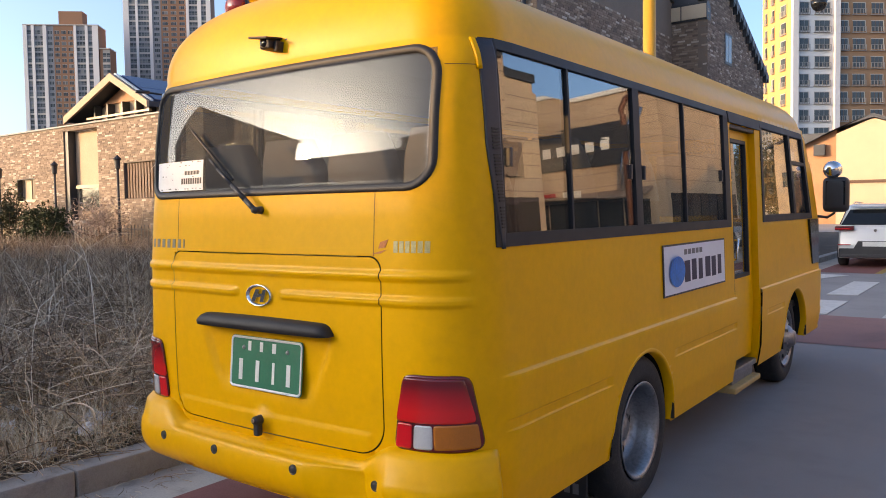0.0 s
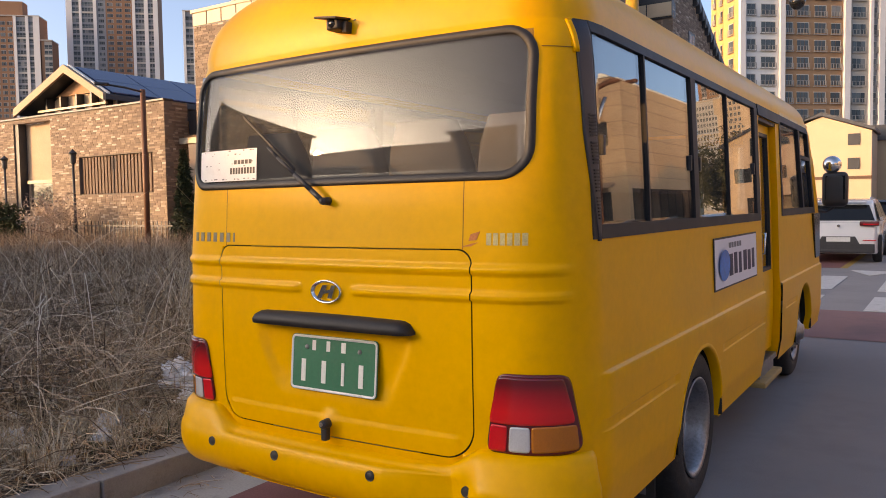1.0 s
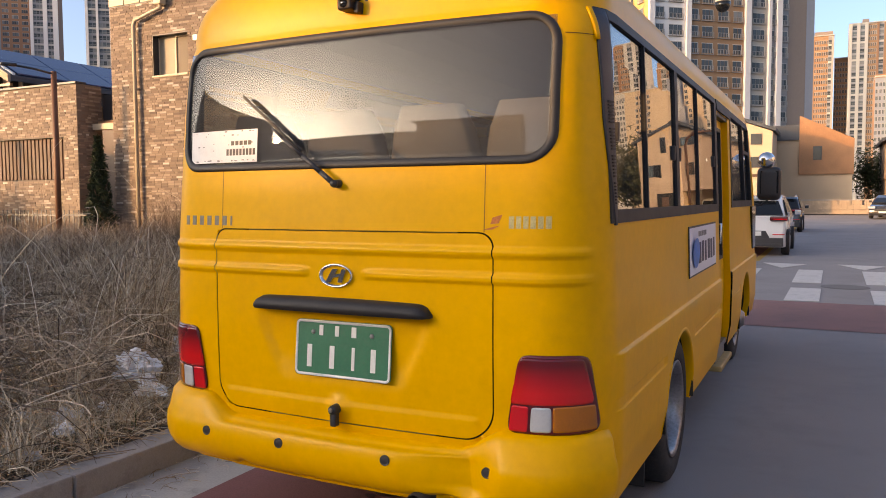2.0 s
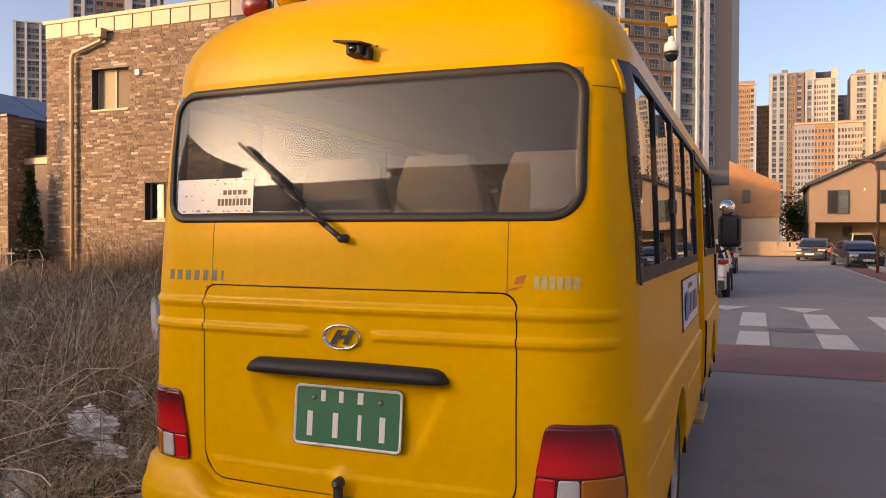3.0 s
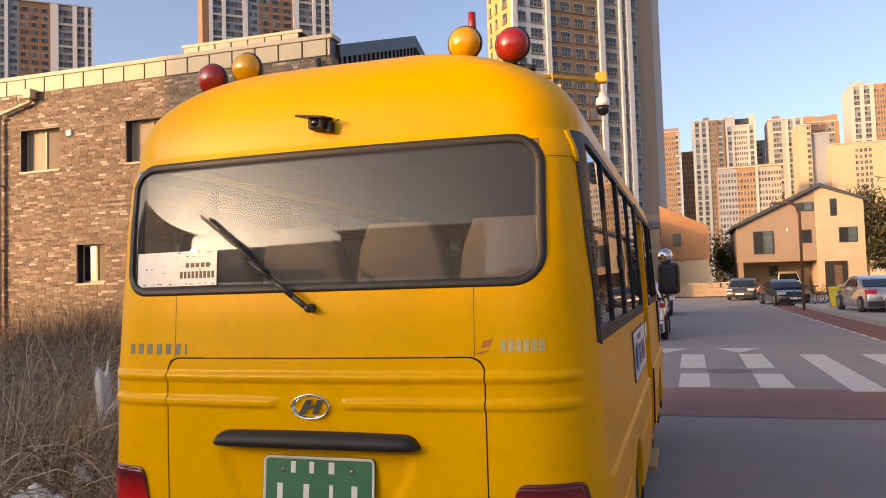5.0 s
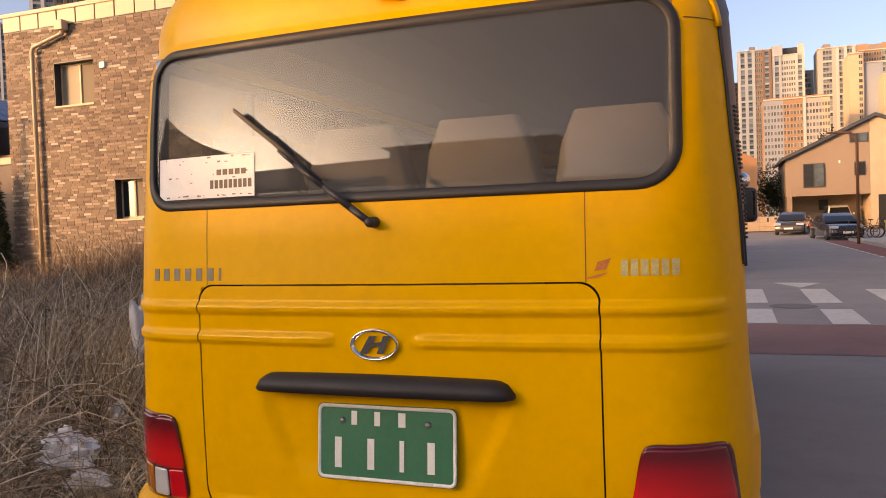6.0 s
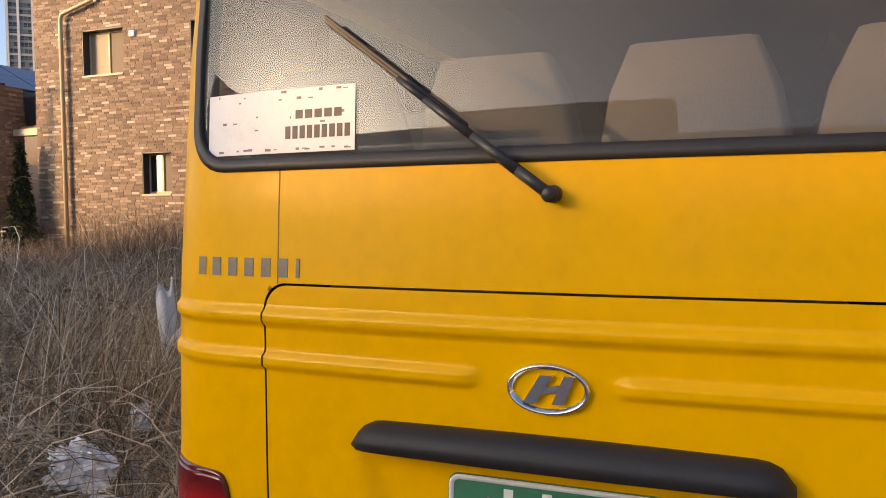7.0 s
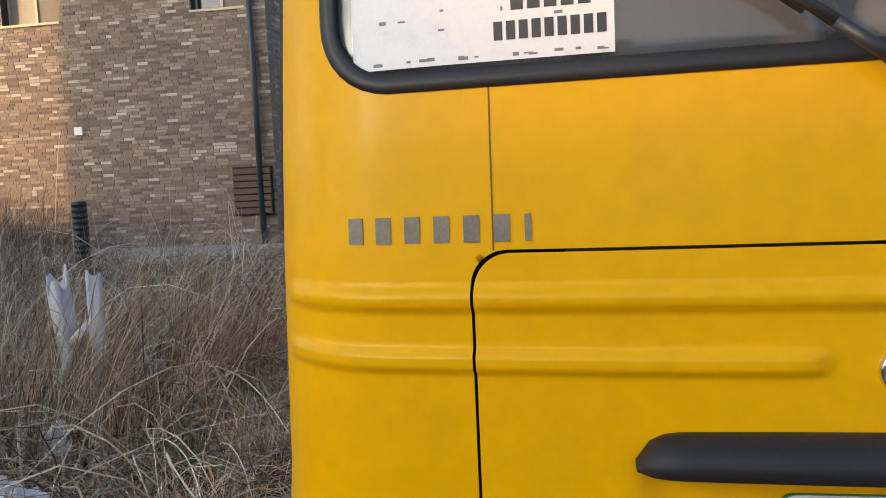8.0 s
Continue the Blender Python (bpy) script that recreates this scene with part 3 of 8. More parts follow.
def snapped(p, f, reach):
    """Moves a point onto the rim f = 0 if it lies close to it; f takes (u, v)."""
    u, v = p
    d = f(u, v)
    if abs(d) > reach:
        return u, v, d
    e = 0.002
    gu = (f(u + e, v) - f(u - e, v)) / (2 * e)
    gv = (f(u, v + e) - f(u, v - e)) / (2 * e)
    g = math.hypot(gu, gv) or 1.0
    return u - d * gu / g / max(g, 0.5), v - d * gv / g / max(g, 0.5), 0.0


def shell_mesh(kind):
    """kind body: the shell with all its openings; kind lid: the tailgate that fills its hole."""
    bm = bmesh.new()
    pts, val = [], []
    for ring in GRID:
        rv, rd = [], []
        for x, y, z in ring:
            d = 1.0
            if z < 2.2:
                back = y < 0.4 and abs(x) < 0.93
                if back:
                    if kind == "body":
                        def f(u, v):
                            return min(lid_sdf(u, v, 0.0), rrect_sdf(u, v, *REAR_WIN) if v > 1.4 else 9)
                    else:
                        def f(u, v):
                            return lid_sdf(u, v, 0.0048)
                    u, v, d = snapped((x, z), f, 0.0105)
                    y = rear_y(u, v) + rear_relief(u, v)
                    x, z = u, v
                elif y < 0.4:
                    y = y + rear_relief(x, z) * (1 - step01(0.93, 1.0, abs(x)))
                if not back and kind == "body" and y < 6.0:
                    s = 1 if x > 0 else -1
                    u, v, d = snapped((y, z), lambda a, b: openings((0, a, b), s), 0.0165)
                    if abs(x) > 0.9 and y > 0.15:
                        x = s * (side_x(u, min(v, 2.16)) - side_relief(u, v))
                        y, z = u, v
            rv.append(bm.verts.new((x, y, z)))
            rd.append(d)
        pts.append(rv)
        val.append(rd)
    for j in range(len(pts) - 1):
        for i in range(NCOL):
            k = (i + 1) % NCOL
            quad = (pts[j][i], pts[j][k], pts[j + 1][k], pts[j + 1][i])
            mid = (val[j][i] + val[j][k] + val[j + 1][k] + val[j + 1][i]) / 4
            c = sum((q.co for q in quad), Vector()) / 4
            if kind == "body":
                if mid < -0.0005:
                    continue
                if c.y > 5.2 and 1.44 < c.z < 2.05 and abs(c.x) < 0.86 and c.y > lerp_table(F_TAB, c.z) - 0.20:
                    continue
            else:
                if mid > -0.0005 or c.y > 0.4 or abs(c.x) > 0.7:
                    continue
            try:
                bm.faces.new(quad)
            except ValueError:
                pass
    bmesh.ops.delete(bm, geom=[v for v in bm.verts if not v.link_faces], context="VERTS")
    bmesh.ops.remove_doubles(bm, verts=bm.verts, dist=0.0008)
    return bm


body = part("body", shell_mesh("body"), YELLOW, bus, "glossy yellow painted bus body", True)
lid = part("tailgate", shell_mesh("lid"), YELLOW, bus, "", True)


def lining():
    """Dark inner wall a hand's width inside the shell, and the dark gap behind the tailgate."""
    bm = bmesh.new()
    sel = [i for i in range(0, len(ROWS_Z), 5)] + [len(ROWS_Z) - 1]
    rows = []
    for j in sel:
        z, w, yr, yf = ROWS_Z[j]
        if z < 0.5 or 1.41 < z < 2.13:
            continue
        h = half_outline(max(0.0, w - 0.05), yr + 0.05, yf - 0.06)[::4]
        rows.append([bm.verts.new((s * x, y, z - (0.03 if z > 2.13 else 0))) for s, hh in ((1, h), (-1, h[::-1])) for x, y in hh])
    for a, b in zip(rows, rows[1:]):
        if b[0].co.z - a[0].co.z > 0.5:
            continue
        n = len(a)
        for i in range(n):
            yy = (a[i].co.y + a[(i + 1) % n].co.y) / 2
            if 3.15 < yy < 3.9 and a[i].co.x > 0.8:
                continue
            if a[i].co.z < 0.85 and a[i].co.y > 0.4:
                continue
            try:
                bm.faces.new((a[i], a[(i + 1) % n], b[(i + 1) % n], b[i]))
            except ValueError:
                pass
    return bm


part("cabin_lining", lining(), CABIN, bus, "grey cabin lining")
part("cabin_floor", boxed(-0.95, 0.95, 0.12, 5.9, 0.62, 0.68, 0.01), BLACK_PLASTIC, bus, "dark cabin floor")
part("chassis", boxed(-0.45, 0.45, 0.35, 5.8, 0.36, 0.55, 0.02), DARK, bus, "dark underbody frame")
part("gap_seal", boxed(-0.66, 0.66, 0.055, 0.075, 0.57, 1.375, 0.005), DARK, bus, "dark seal behind the tailgate gap")


def patch(f, u0, u1, v0, v1, nu, nv, thick, r=0.0):
    """A sheet with thickness on a surface f(u, v, offset)."""
    bm = bmesh.new()
    lay = []
    for off in (0.0, thick):
        lay.append([[bm.verts.new(f(u0 + (u1 - u0) * i / nu, v0 + (v1 - v0) * j / nv, off)) for i in range(nu + 1)] for j in range(nv + 1)])
    for g in lay:
        for j in range(nv):
            for i in range(nu):
                bm.faces.new((g[j][i], g[j][i + 1], g[j + 1][i + 1], g[j + 1][i]))
    a, b = lay
    rim = [(0, i) for i in range(nu)] + [(j, nu) for j in range(nv)] + [(nv, i) for i in range(nu, 0, -1)] + [(j, 0) for j in range(nv, 0, -1)]
    for (j0, i0), (j1, i1) in zip(rim, rim[1:] + rim[:1]):
        bm.faces.new((a[j0][i0], a[j1][i1], b[j1][i1], b[j0][i0]))
    return bm


def on_right(y, z, off):
    return (side_x(y, z) + off, y, z)


def on_left(y, z, off):
    return (-side_x(y, z) - off, y, z)


def follow(pts, f, width, proud, deep):
    """A closed strip along an outline on a surface f(u, v, offset), rounded on top."""
    bm = bmesh.new()
    n = len(pts)
    cu, cv = sum(p[0] for p in pts) / n, sum(p[1] for p in pts) / n
    rings = []
    for k in range(n):
        (u, v), (ua, va), (ub, vb) = pts[k], pts[k - 1], pts[(k + 1) % n]
        tu, tv = ub - ua, vb - va
        l = math.hypot(tu, tv) or 1
        nu, nv = tv / l, -tu / l
        if nu * (u - cu) + nv * (v - cv) < 0:
            nu, nv = -nu, -nv
        rings.append([bm.verts.new(f(u + nu * width * s, v + nv * width * s, o)) for s, o in ((0.5, -deep), (0.5, proud * 0.4), (0.28, proud), (-0.1, proud), (-0.25, proud * 0.35), (-0.5, proud * 0.3), (-0.5, -deep))])
    for k in range(n):
        a, b = rings[k], rings[(k + 1) % n]
        for i in range(len(a) - 1):
            bm.faces.new((a[i], a[i + 1], b[i + 1], b[i]))
    return bm


def flat_rear(x, z, off):
    return (x, rear_y(x, z) - off, z)


# rear window
u0, u1, v0, v1, rr = REAR_WIN
win_out = round_rect((u0 + u1) / 2, (v0 + v1) / 2, (u1 - u0) / 2 - 0.001, (v1 - v0) / 2 - 0.001, rr, 8)
dense = []
for (a, b), (c, d) in zip(win_out, win_out[1:] + win_out[:1]):
    m = max(1, int(math.hypot(c - a, d - b) / 0.04))
    dense += [(a + (c - a) * i / m, b + (d - b) * i / m) for i in range(m)]


def on_glass(x, z, off):
    """The rear pane: one smooth sheet, bowed across and leaning forward more towards its top."""
    d = z - 1.60
    return (x, 0.014 + 0.045 * d + 0.105 * d * d + BOW * x * x + 0.016 * (abs(x) / 0.845) ** 10 - off, z)


rear_window = part("rear_window", patch(lambda x, z, o: on_glass(x, z, o - 0.005), u0 + 0.006, u1 - 0.006, v0 + 0.006, v1 - 0.006, 60, 20, 0.005), REAR_GLASS, bus, "clear rear window glass mirroring the evening sky", True)
rear_window.visible_shadow = False
part("gasket", follow(dense, flat_rear, 0.030, 0.007, 0.02), BLACK_RUBBER, rear_window, "black rubber window seal", True)

# sticker in the rear window
sticker = part("sticker", patch(lambda x, z, o: on_glass(x, z, o + 0.0012), -0.802, -0.410, 1.633, 1.768, 10, 3, 0.001), STICKER, rear_window, "white torn advertising sticker")


def bar_parts(name, f, cells, off, thick, mat, parent, label=""):
    """Printed bars, each a part of its own."""
    for c in cells:
        part(name, bars(f, [c], off, thick), mat, parent, label)


def bars(f, cells, off, thick):
    bm = bmesh.new()
    for x, z, w, h in cells:
        lay = [bm.verts.new(f(a, b, o)) for o in (off, off + thick) for a, b in ((x, z), (x + w, z), (x + w, z + h), (x, z + h))]
        for q in ((0, 1, 2, 3), (4, 5, 6, 7), (0, 1, 5, 4), (1, 2, 6, 5), (2, 3, 7, 6), (3, 0, 4, 7)):
            bm.faces.new([lay[i] for i in q])
    return bm


bar_parts("printed_bar", on_glass, [(-0.556 + 0.024 * k, 1.704, 0.018, 0.018) for k in range(5)] + [(-0.582 + 0.0185 * k, 1.662, 0.013, 0.027) for k in range(9)], 0.0024, 0.0006, INK, sticker, "dark printed bar")
rng = random.Random(17)
flecks = [(rng.uniform(-0.775, -0.43), rng.choice((1.638, 1.640, 1.760, 1.745, rng.uniform(1.645, 1.76))), rng.uniform(0.003, 0.014), rng.uniform(0.002, 0.006)) for k in range(34)]
bar_parts("torn_fleck", on_glass, flecks, 0.0024, 0.0004, GREY_PLASTIC, sticker, "torn grey fleck")

# wiper
def wiper():
    arm = bmesh.new()
    def q(x, z, o):
        return Vector(flat_rear(x, z, o))
    tip, piv = (-0.472, 1.897), (0.006, 1.536)
    pts = [q(piv[0] + (tip[0] - piv[0]) * t, piv[1] + (tip[1] - piv[1]) * t, 0.035 + 0.012 * math.sin(t * 3.1)) for t in (0, 0.12, 0.3, 0.5, 0.62)]
    for a, b, r0, r1 in zip(pts, pts[1:], (0.011, 0.011, 0.009, 0.007), (0.011, 0.009, 0.007, 0.006)):
        tube(arm, a, b, r0, r1, 8)
    w = part("wiper", arm, BLACK_PLASTIC, bus, "black rear wiper, arm and blade", True)
    bl = bmesh.new()
    a, b = q(piv[0] + (tip[0] - piv[0]) * 0.36, piv[1] + (tip[1] - piv[1]) * 0.36, 0.016), q(tip[0], tip[1], 0.016)
    tube(bl, a, b, 0.007, 0.006, 6)
    a, b = q(piv[0] + (tip[0] - piv[0]) * 0.34 + 0.004, piv[1] + (tip[1] - piv[1]) * 0.34 + 0.006, 0.03), q(tip[0] + 0.004, tip[1] + 0.006, 0.026)
    tube(bl, a, b, 0.005, 0.004, 6)
    part("blade", bl, BLACK_RUBBER, w)
    hub = lathe(bmesh.new(), [(0.0, -0.050), (0.007, -0.050), (0.011, -0.046), (0.012, -0.036), (0.015, -0.035), (0.015, -0.029), (0.012, -0.028), (0.012, -0.020), (0.015, -0.018), (0.017, 0.005)], (piv[0], rear_y(*piv), piv[1]), "y", 18)
    part("pivot_cap", hub, BLACK_PLASTIC, w, "", True)


wiper()


# tailgate fittings
def garnish():
    bm = bmesh.new()
    n = 40
    rings = []
    for i in range(n + 1):
        x = -0.397 + 0.809 * i / n
        e = min(1.0, min(x + 0.397, 0.412 - x) / 0.06 + 0.02)
        s = math.sqrt(max(0.0, 1 - (1 - e) ** 2))
        top, bot = 1.042 + 0.055 * s * (1 - 0.12 * (x / 0.4) ** 2), 1.042
        d = 0.055 * (0.35 + 0.65 * s)
        y = rear_y(x, 1.07)
        rings.append([bm.verts.new((x, y + dy, z)) for dy, z in ((0.03, bot), (-d, bot), (-d - 0.004, bot + (top - bot) * 0.45), (-d * 0.75, bot + (top - bot) * 0.85), (-d * 0.25, top), (0.01, top))])
    for a, b in zip(rings, rings[1:]):
        for i in range(6):
            bm.faces.new((a[i], a[(i + 1) % 6], b[(i + 1) % 6], b[i]))
    bm.faces.new(rings[0])
    bm.faces.new(rings[-1][::-1])
    return bm


part("plate_garnish", garnish(), GARNISH, lid, "black plastic moulding over the number plate", True)


def on_plate(x, z, off):
    t = (z - 0.79) / 0.22
    return (x, -0.016 + 0.020 * t - off, z)


plate_pts = round_rect(0.020, 0.893, 0.22, 0.11, 0.018, 5)
bm = bmesh.new()
lo = [bm.verts.new(on_plate(x, z, 0.0)) for x, z in plate_pts]
hi = [bm.verts.new(on_plate(x, z, 0.006)) for x, z in plate_pts]
bm.faces.new(lo)
bm.faces.new(hi[::-1])
for i in range(len(lo)):
    bm.faces.new((lo[i], lo[(i + 1) % len(lo)], hi[(i + 1) % len(lo)], hi[i]))
number_plate = part("number_plate", bm, PLATE_GREEN, lid, "green metal number plate with a white rim")
part("plate_rim", follow(round_rect(0.020, 0.893, 0.214, 0.104, 0.016, 5), lambda x, z, o: on_plate(x, z, 0.005 + o), 0.010, 0.004, 0.001), PLATE_WHITE, number_plate, "raised white rim", True)
bar_parts("printed_bar", on_plate, [(-0.088, 0.944, 0.018, 0.040), (-0.014, 0.944, 0.018, 0.040), (0.062, 0.944, 0.022, 0.040), (-0.142, 0.818, 0.022, 0.088), (-0.036, 0.818, 0.022, 0.088), (0.066, 0.818, 0.014, 0.088), (0.152, 0.818, 0.022, 0.088)], 0.006, 0.002, PLATE_WHITE, number_plate, "white painted bar")
for x in (-0.117, 0.153):
    c = on_plate(x, 0.955, 0.006)
    part("bolt", lathe(bmesh.new(), [(0.0, -0.007), (0.006, -0.006), (0.009, -0.002), (0.010, 0.001)], c, "y", 12), STEEL, number_plate, "", True)
for x in (-0.082, 0.148):
    part("clip", boxed(x - 0.02, x + 0.02, -0.028, -0.014, 0.786, 0.794, 0.002), PLATE_WHITE, number_plate)


def ellipse_ring(a, b, width, c, f, n=40):
    return follow([(c[0] + a * math.cos(2 * math.pi * i / n), c[1] + b * math.sin(2 * math.pi * i / n)) for i in range(n)], f, width, 0.012, 0.004)


emblem = part("emblem", ellipse_ring(0.072, 0.042, 0.011, (0.0, 1.183), flat_rear), CHROME, lid, "oval chrome badge", True)
for cells in ([(-0.046, 1.157), (-0.022, 1.157), (0.010, 1.209), (-0.014, 1.209)], [(0.008, 1.157), (0.030, 1.157), (0.050, 1.209), (0.030, 1.209)]):
    bm = bmesh.new()
    lo = [bm.verts.new(flat_rear(x, z, 0.0)) for x, z in cells]
    hi = [bm.verts.new(flat_rear(x, z, 0.010)) for x, z in cells]
    bm.faces.new(hi)
    for i in range(4):
        bm.faces.new((lo[i], lo[(i + 1) % 4], hi[(i + 1) % 4], hi[i]))
    part("badge_bar", bm, CHROME, emblem, "slanted chrome bar")
bm = bmesh.new()
cells = [(-0.024, 1.172), (0.018, 1.180), (0.026, 1.193), (-0.016, 1.185)]
lo, hi = ([bm.verts.new(flat_rear(x, z, o)) for x, z in cells] for o in (0.0, 0.0095))
bm.faces.new(hi)
for i in range(4):
    bm.faces.new((lo[i], lo[(i + 1) % 4], hi[(i + 1) % 4], hi[i]))
part("badge_bar", bm, CHROME, emblem, "slanted chrome bar")
bm = lathe(bmesh.new(), [(0.0, -0.052), (0.012, -0.05), (0.018, -0.043), (0.02, -0.02), (0.022, 0.01)], (0.003, rear_y(0, 0.68) - 0.01, 0.665), "y", 18)
latch = part("latch", bm, BLACK_PLASTIC, lid, "black tailgate handle with a key cylinder", True)
part("handle", boxed(-0.011, 0.017, rear_y(0, 0.65) - 0.052, rear_y(0, 0.65) - 0.02, 0.60, 0.668, 0.009, 3), BLACK_PLASTIC, latch, "", True)
part("key_cylinder", lathe(bmesh.new(), [(0.0, -0.003), (0.008, -0.003), (0.009, 0.004)], (0.003, rear_y(0, 0.68) - 0.062, 0.668), "y", 14), STEEL, latch)

for x in (-0.592, 0.609):
    part("panel_seam", patch(flat_rear, x - 0.0013, x + 0.0013, 1.357, 1.598, 1, 8, 0.0007), SEAM, body, "thin dark panel seam")
for s in (1, -1):
    part("roof_seam", patch(lambda u, v, o: flat_rear(s * u, v, o), 0.866, 0.972, 2.048, 2.0505, 24, 1, 0.0016), SEAM, body, "thin dark roof panel seam")
# printed blocks
bar_parts("grey_block", flat_rear, [(-0.818 + 0.0455 * k, 1.370, 0.024 if k < 6 else 0.009, 0.040) for k in range(7)], 0.0005, 0.0015, LETTER_GREY, body, "grey printed block")
bar_parts("pale_block", flat_rear, [(0.70 + 0.0255 * k, 1.372, 0.018, 0.042) for k in range(6)], 0.0005, 0.0012, LETTER_PALE, body, "faded pale block")
bm = bmesh.new()
for cells in ([(0.60, 1.365), (0.64, 1.368), (0.668, 1.382), (0.645, 1.378)], [(0.632, 1.386), (0.662, 1.39), (0.675, 1.42), (0.640, 1.41)]):
    lo = [bm.verts.new(flat_rear(x, z, 0.0)) for x, z in cells]
    hi = [bm.verts.new(flat_rear(x, z, 0.002)) for x, z in cells]
    bm.faces.new(hi)
    for i in range(4):
        bm.faces.new((lo[i], lo[(i + 1) % 4], hi[(i + 1) % 4], hi[i]))
part("model_mark", bm, LETTER_ORANGE, body, "small orange swoosh")


# rear bumper, dented on the right
def fold(x, a, m, b):
    """A creased hollow: straight down from a to m, straight up again to b."""
    return 0.0 if x <= a or x >= b else ((x - a) / (m - a) if x < m else (b - x) / (b - m))


def bumper_dent(x, z):
    lean = 0.10 * (z - 0.50)
    d = 0.058 * fold(x + lean, 0.30, 0.565, 0.70) * step01(0.385, 0.44, z) * (1 - 0.25 * step01(0.53, 0.60, z))
    d += 0.012 * fold(x, 0.80, 0.90, 0.97) * bell(z - 0.43, 0.05)
    d -= 0.010 * bell(x - 0.74, 0.10) * bell(z - 0.56, 0.12)
    d += 0.005 * noise.noise(Vector((x * 9, 1.3, z * 6))) * step01(0.25, 0.5, x)
    return d


def bumper():
    bm = bmesh.new()
    outline = [(x, y) for x, y in half_outline(1.02, -0.035, 6.3) if y < 0.25]
    plan = [(-x, y) for x, y in outline[:0:-1]] + outline
    more = []
    for (xa, ya), (xb, yb) in zip(plan, plan[1:]):
        more += [(xa, ya), ((xa + xb) / 2, (ya + yb) / 2)]
    plan = more + [plan[-1]]
    rings = []
    for x, y in plan:
        edge = step01(0.52, 0.69, abs(x))
        top = 0.570 + 0.078 * edge
        dn = 0.022 * fold(x, 0.30, 0.47, 0.62) + 0.016 * fold(x, -0.50, -0.47, -0.40)
        fwd = step01(0.19, 0.25, y)
        roll = 0.012 - 0.012 * edge
        prof = [(top + 0.012, 0.055), (top + 0.006, 0.02), (top, 0.004), (top - 0.010, -0.008 - roll * 0.3), (top - 0.024, -0.022), (0.555, -0.038), (0.54, -0.045), (0.525, -0.05), (0.50, -0.053), (0.475, -0.053), (0.45, -0.050), (0.43, -0.044), (0.41, -0.034), (0.395 + dn * 0.6, -0.024), (0.382 + dn, -0.010), (0.374 + dn, 0.008), (0.374 + dn, 0.03), (0.384 + dn, 0.06)]
        if abs(x) < X_C:
            ou = Vector((0, -1, 0))
        else:
            q = Vector((abs(x) - X_C, min(0.0, y - (0.025 + R_C)), 0)).normalized()
            ou = Vector((math.copysign(q.x, x), q.y, 0))
        rings.append([bm.verts.new(Vector((x, y, z)) - ou * (o * (1 - fwd) + 0.012 * fwd + bumper_dent(x, z) * min(1.0, max(0, k - 1) / 6))) for k, (z, o) in enumerate(prof)])
    for a, b in zip(rings, rings[1:]):
        for i in range(len(a) - 1):
            bm.faces.new((a[i], a[i + 1], b[i + 1], b[i]))
    return bm


bump = part("rear_bumper", bumper(), YELLOW, bus, "yellow rear bumper, dented near the exhaust", True)
for x, z in ((-0.635, 0.506), (-0.24, 0.511), (0.25, 0.513), (0.64, 0.512)):
    part("parking_sensor", lathe(bmesh.new(), [(0.0, -0.003), (0.013, -0.003), (0.016, -0.001), (0.017, -0.004), (0.020, -0.003), (0.020, 0.01)], (x, -0.0875 + BOW * x * x + bumper_dent(x, z), z), "y", 18), BLACK_PLASTIC, bump, "dark round parking sensor", True)
exhaust = part("exhaust_pipe", lathe(bmesh.new(), [(0.036, 0.35), (0.036, -0.05), (0.033, -0.052), (0.031, -0.04), (0.030, 0.1), (0.0, 0.12)], (0.37, -0.03, 0.368), "y", 20, False), EXHAUST, bus, "dark sooty exhaust pipe", True)


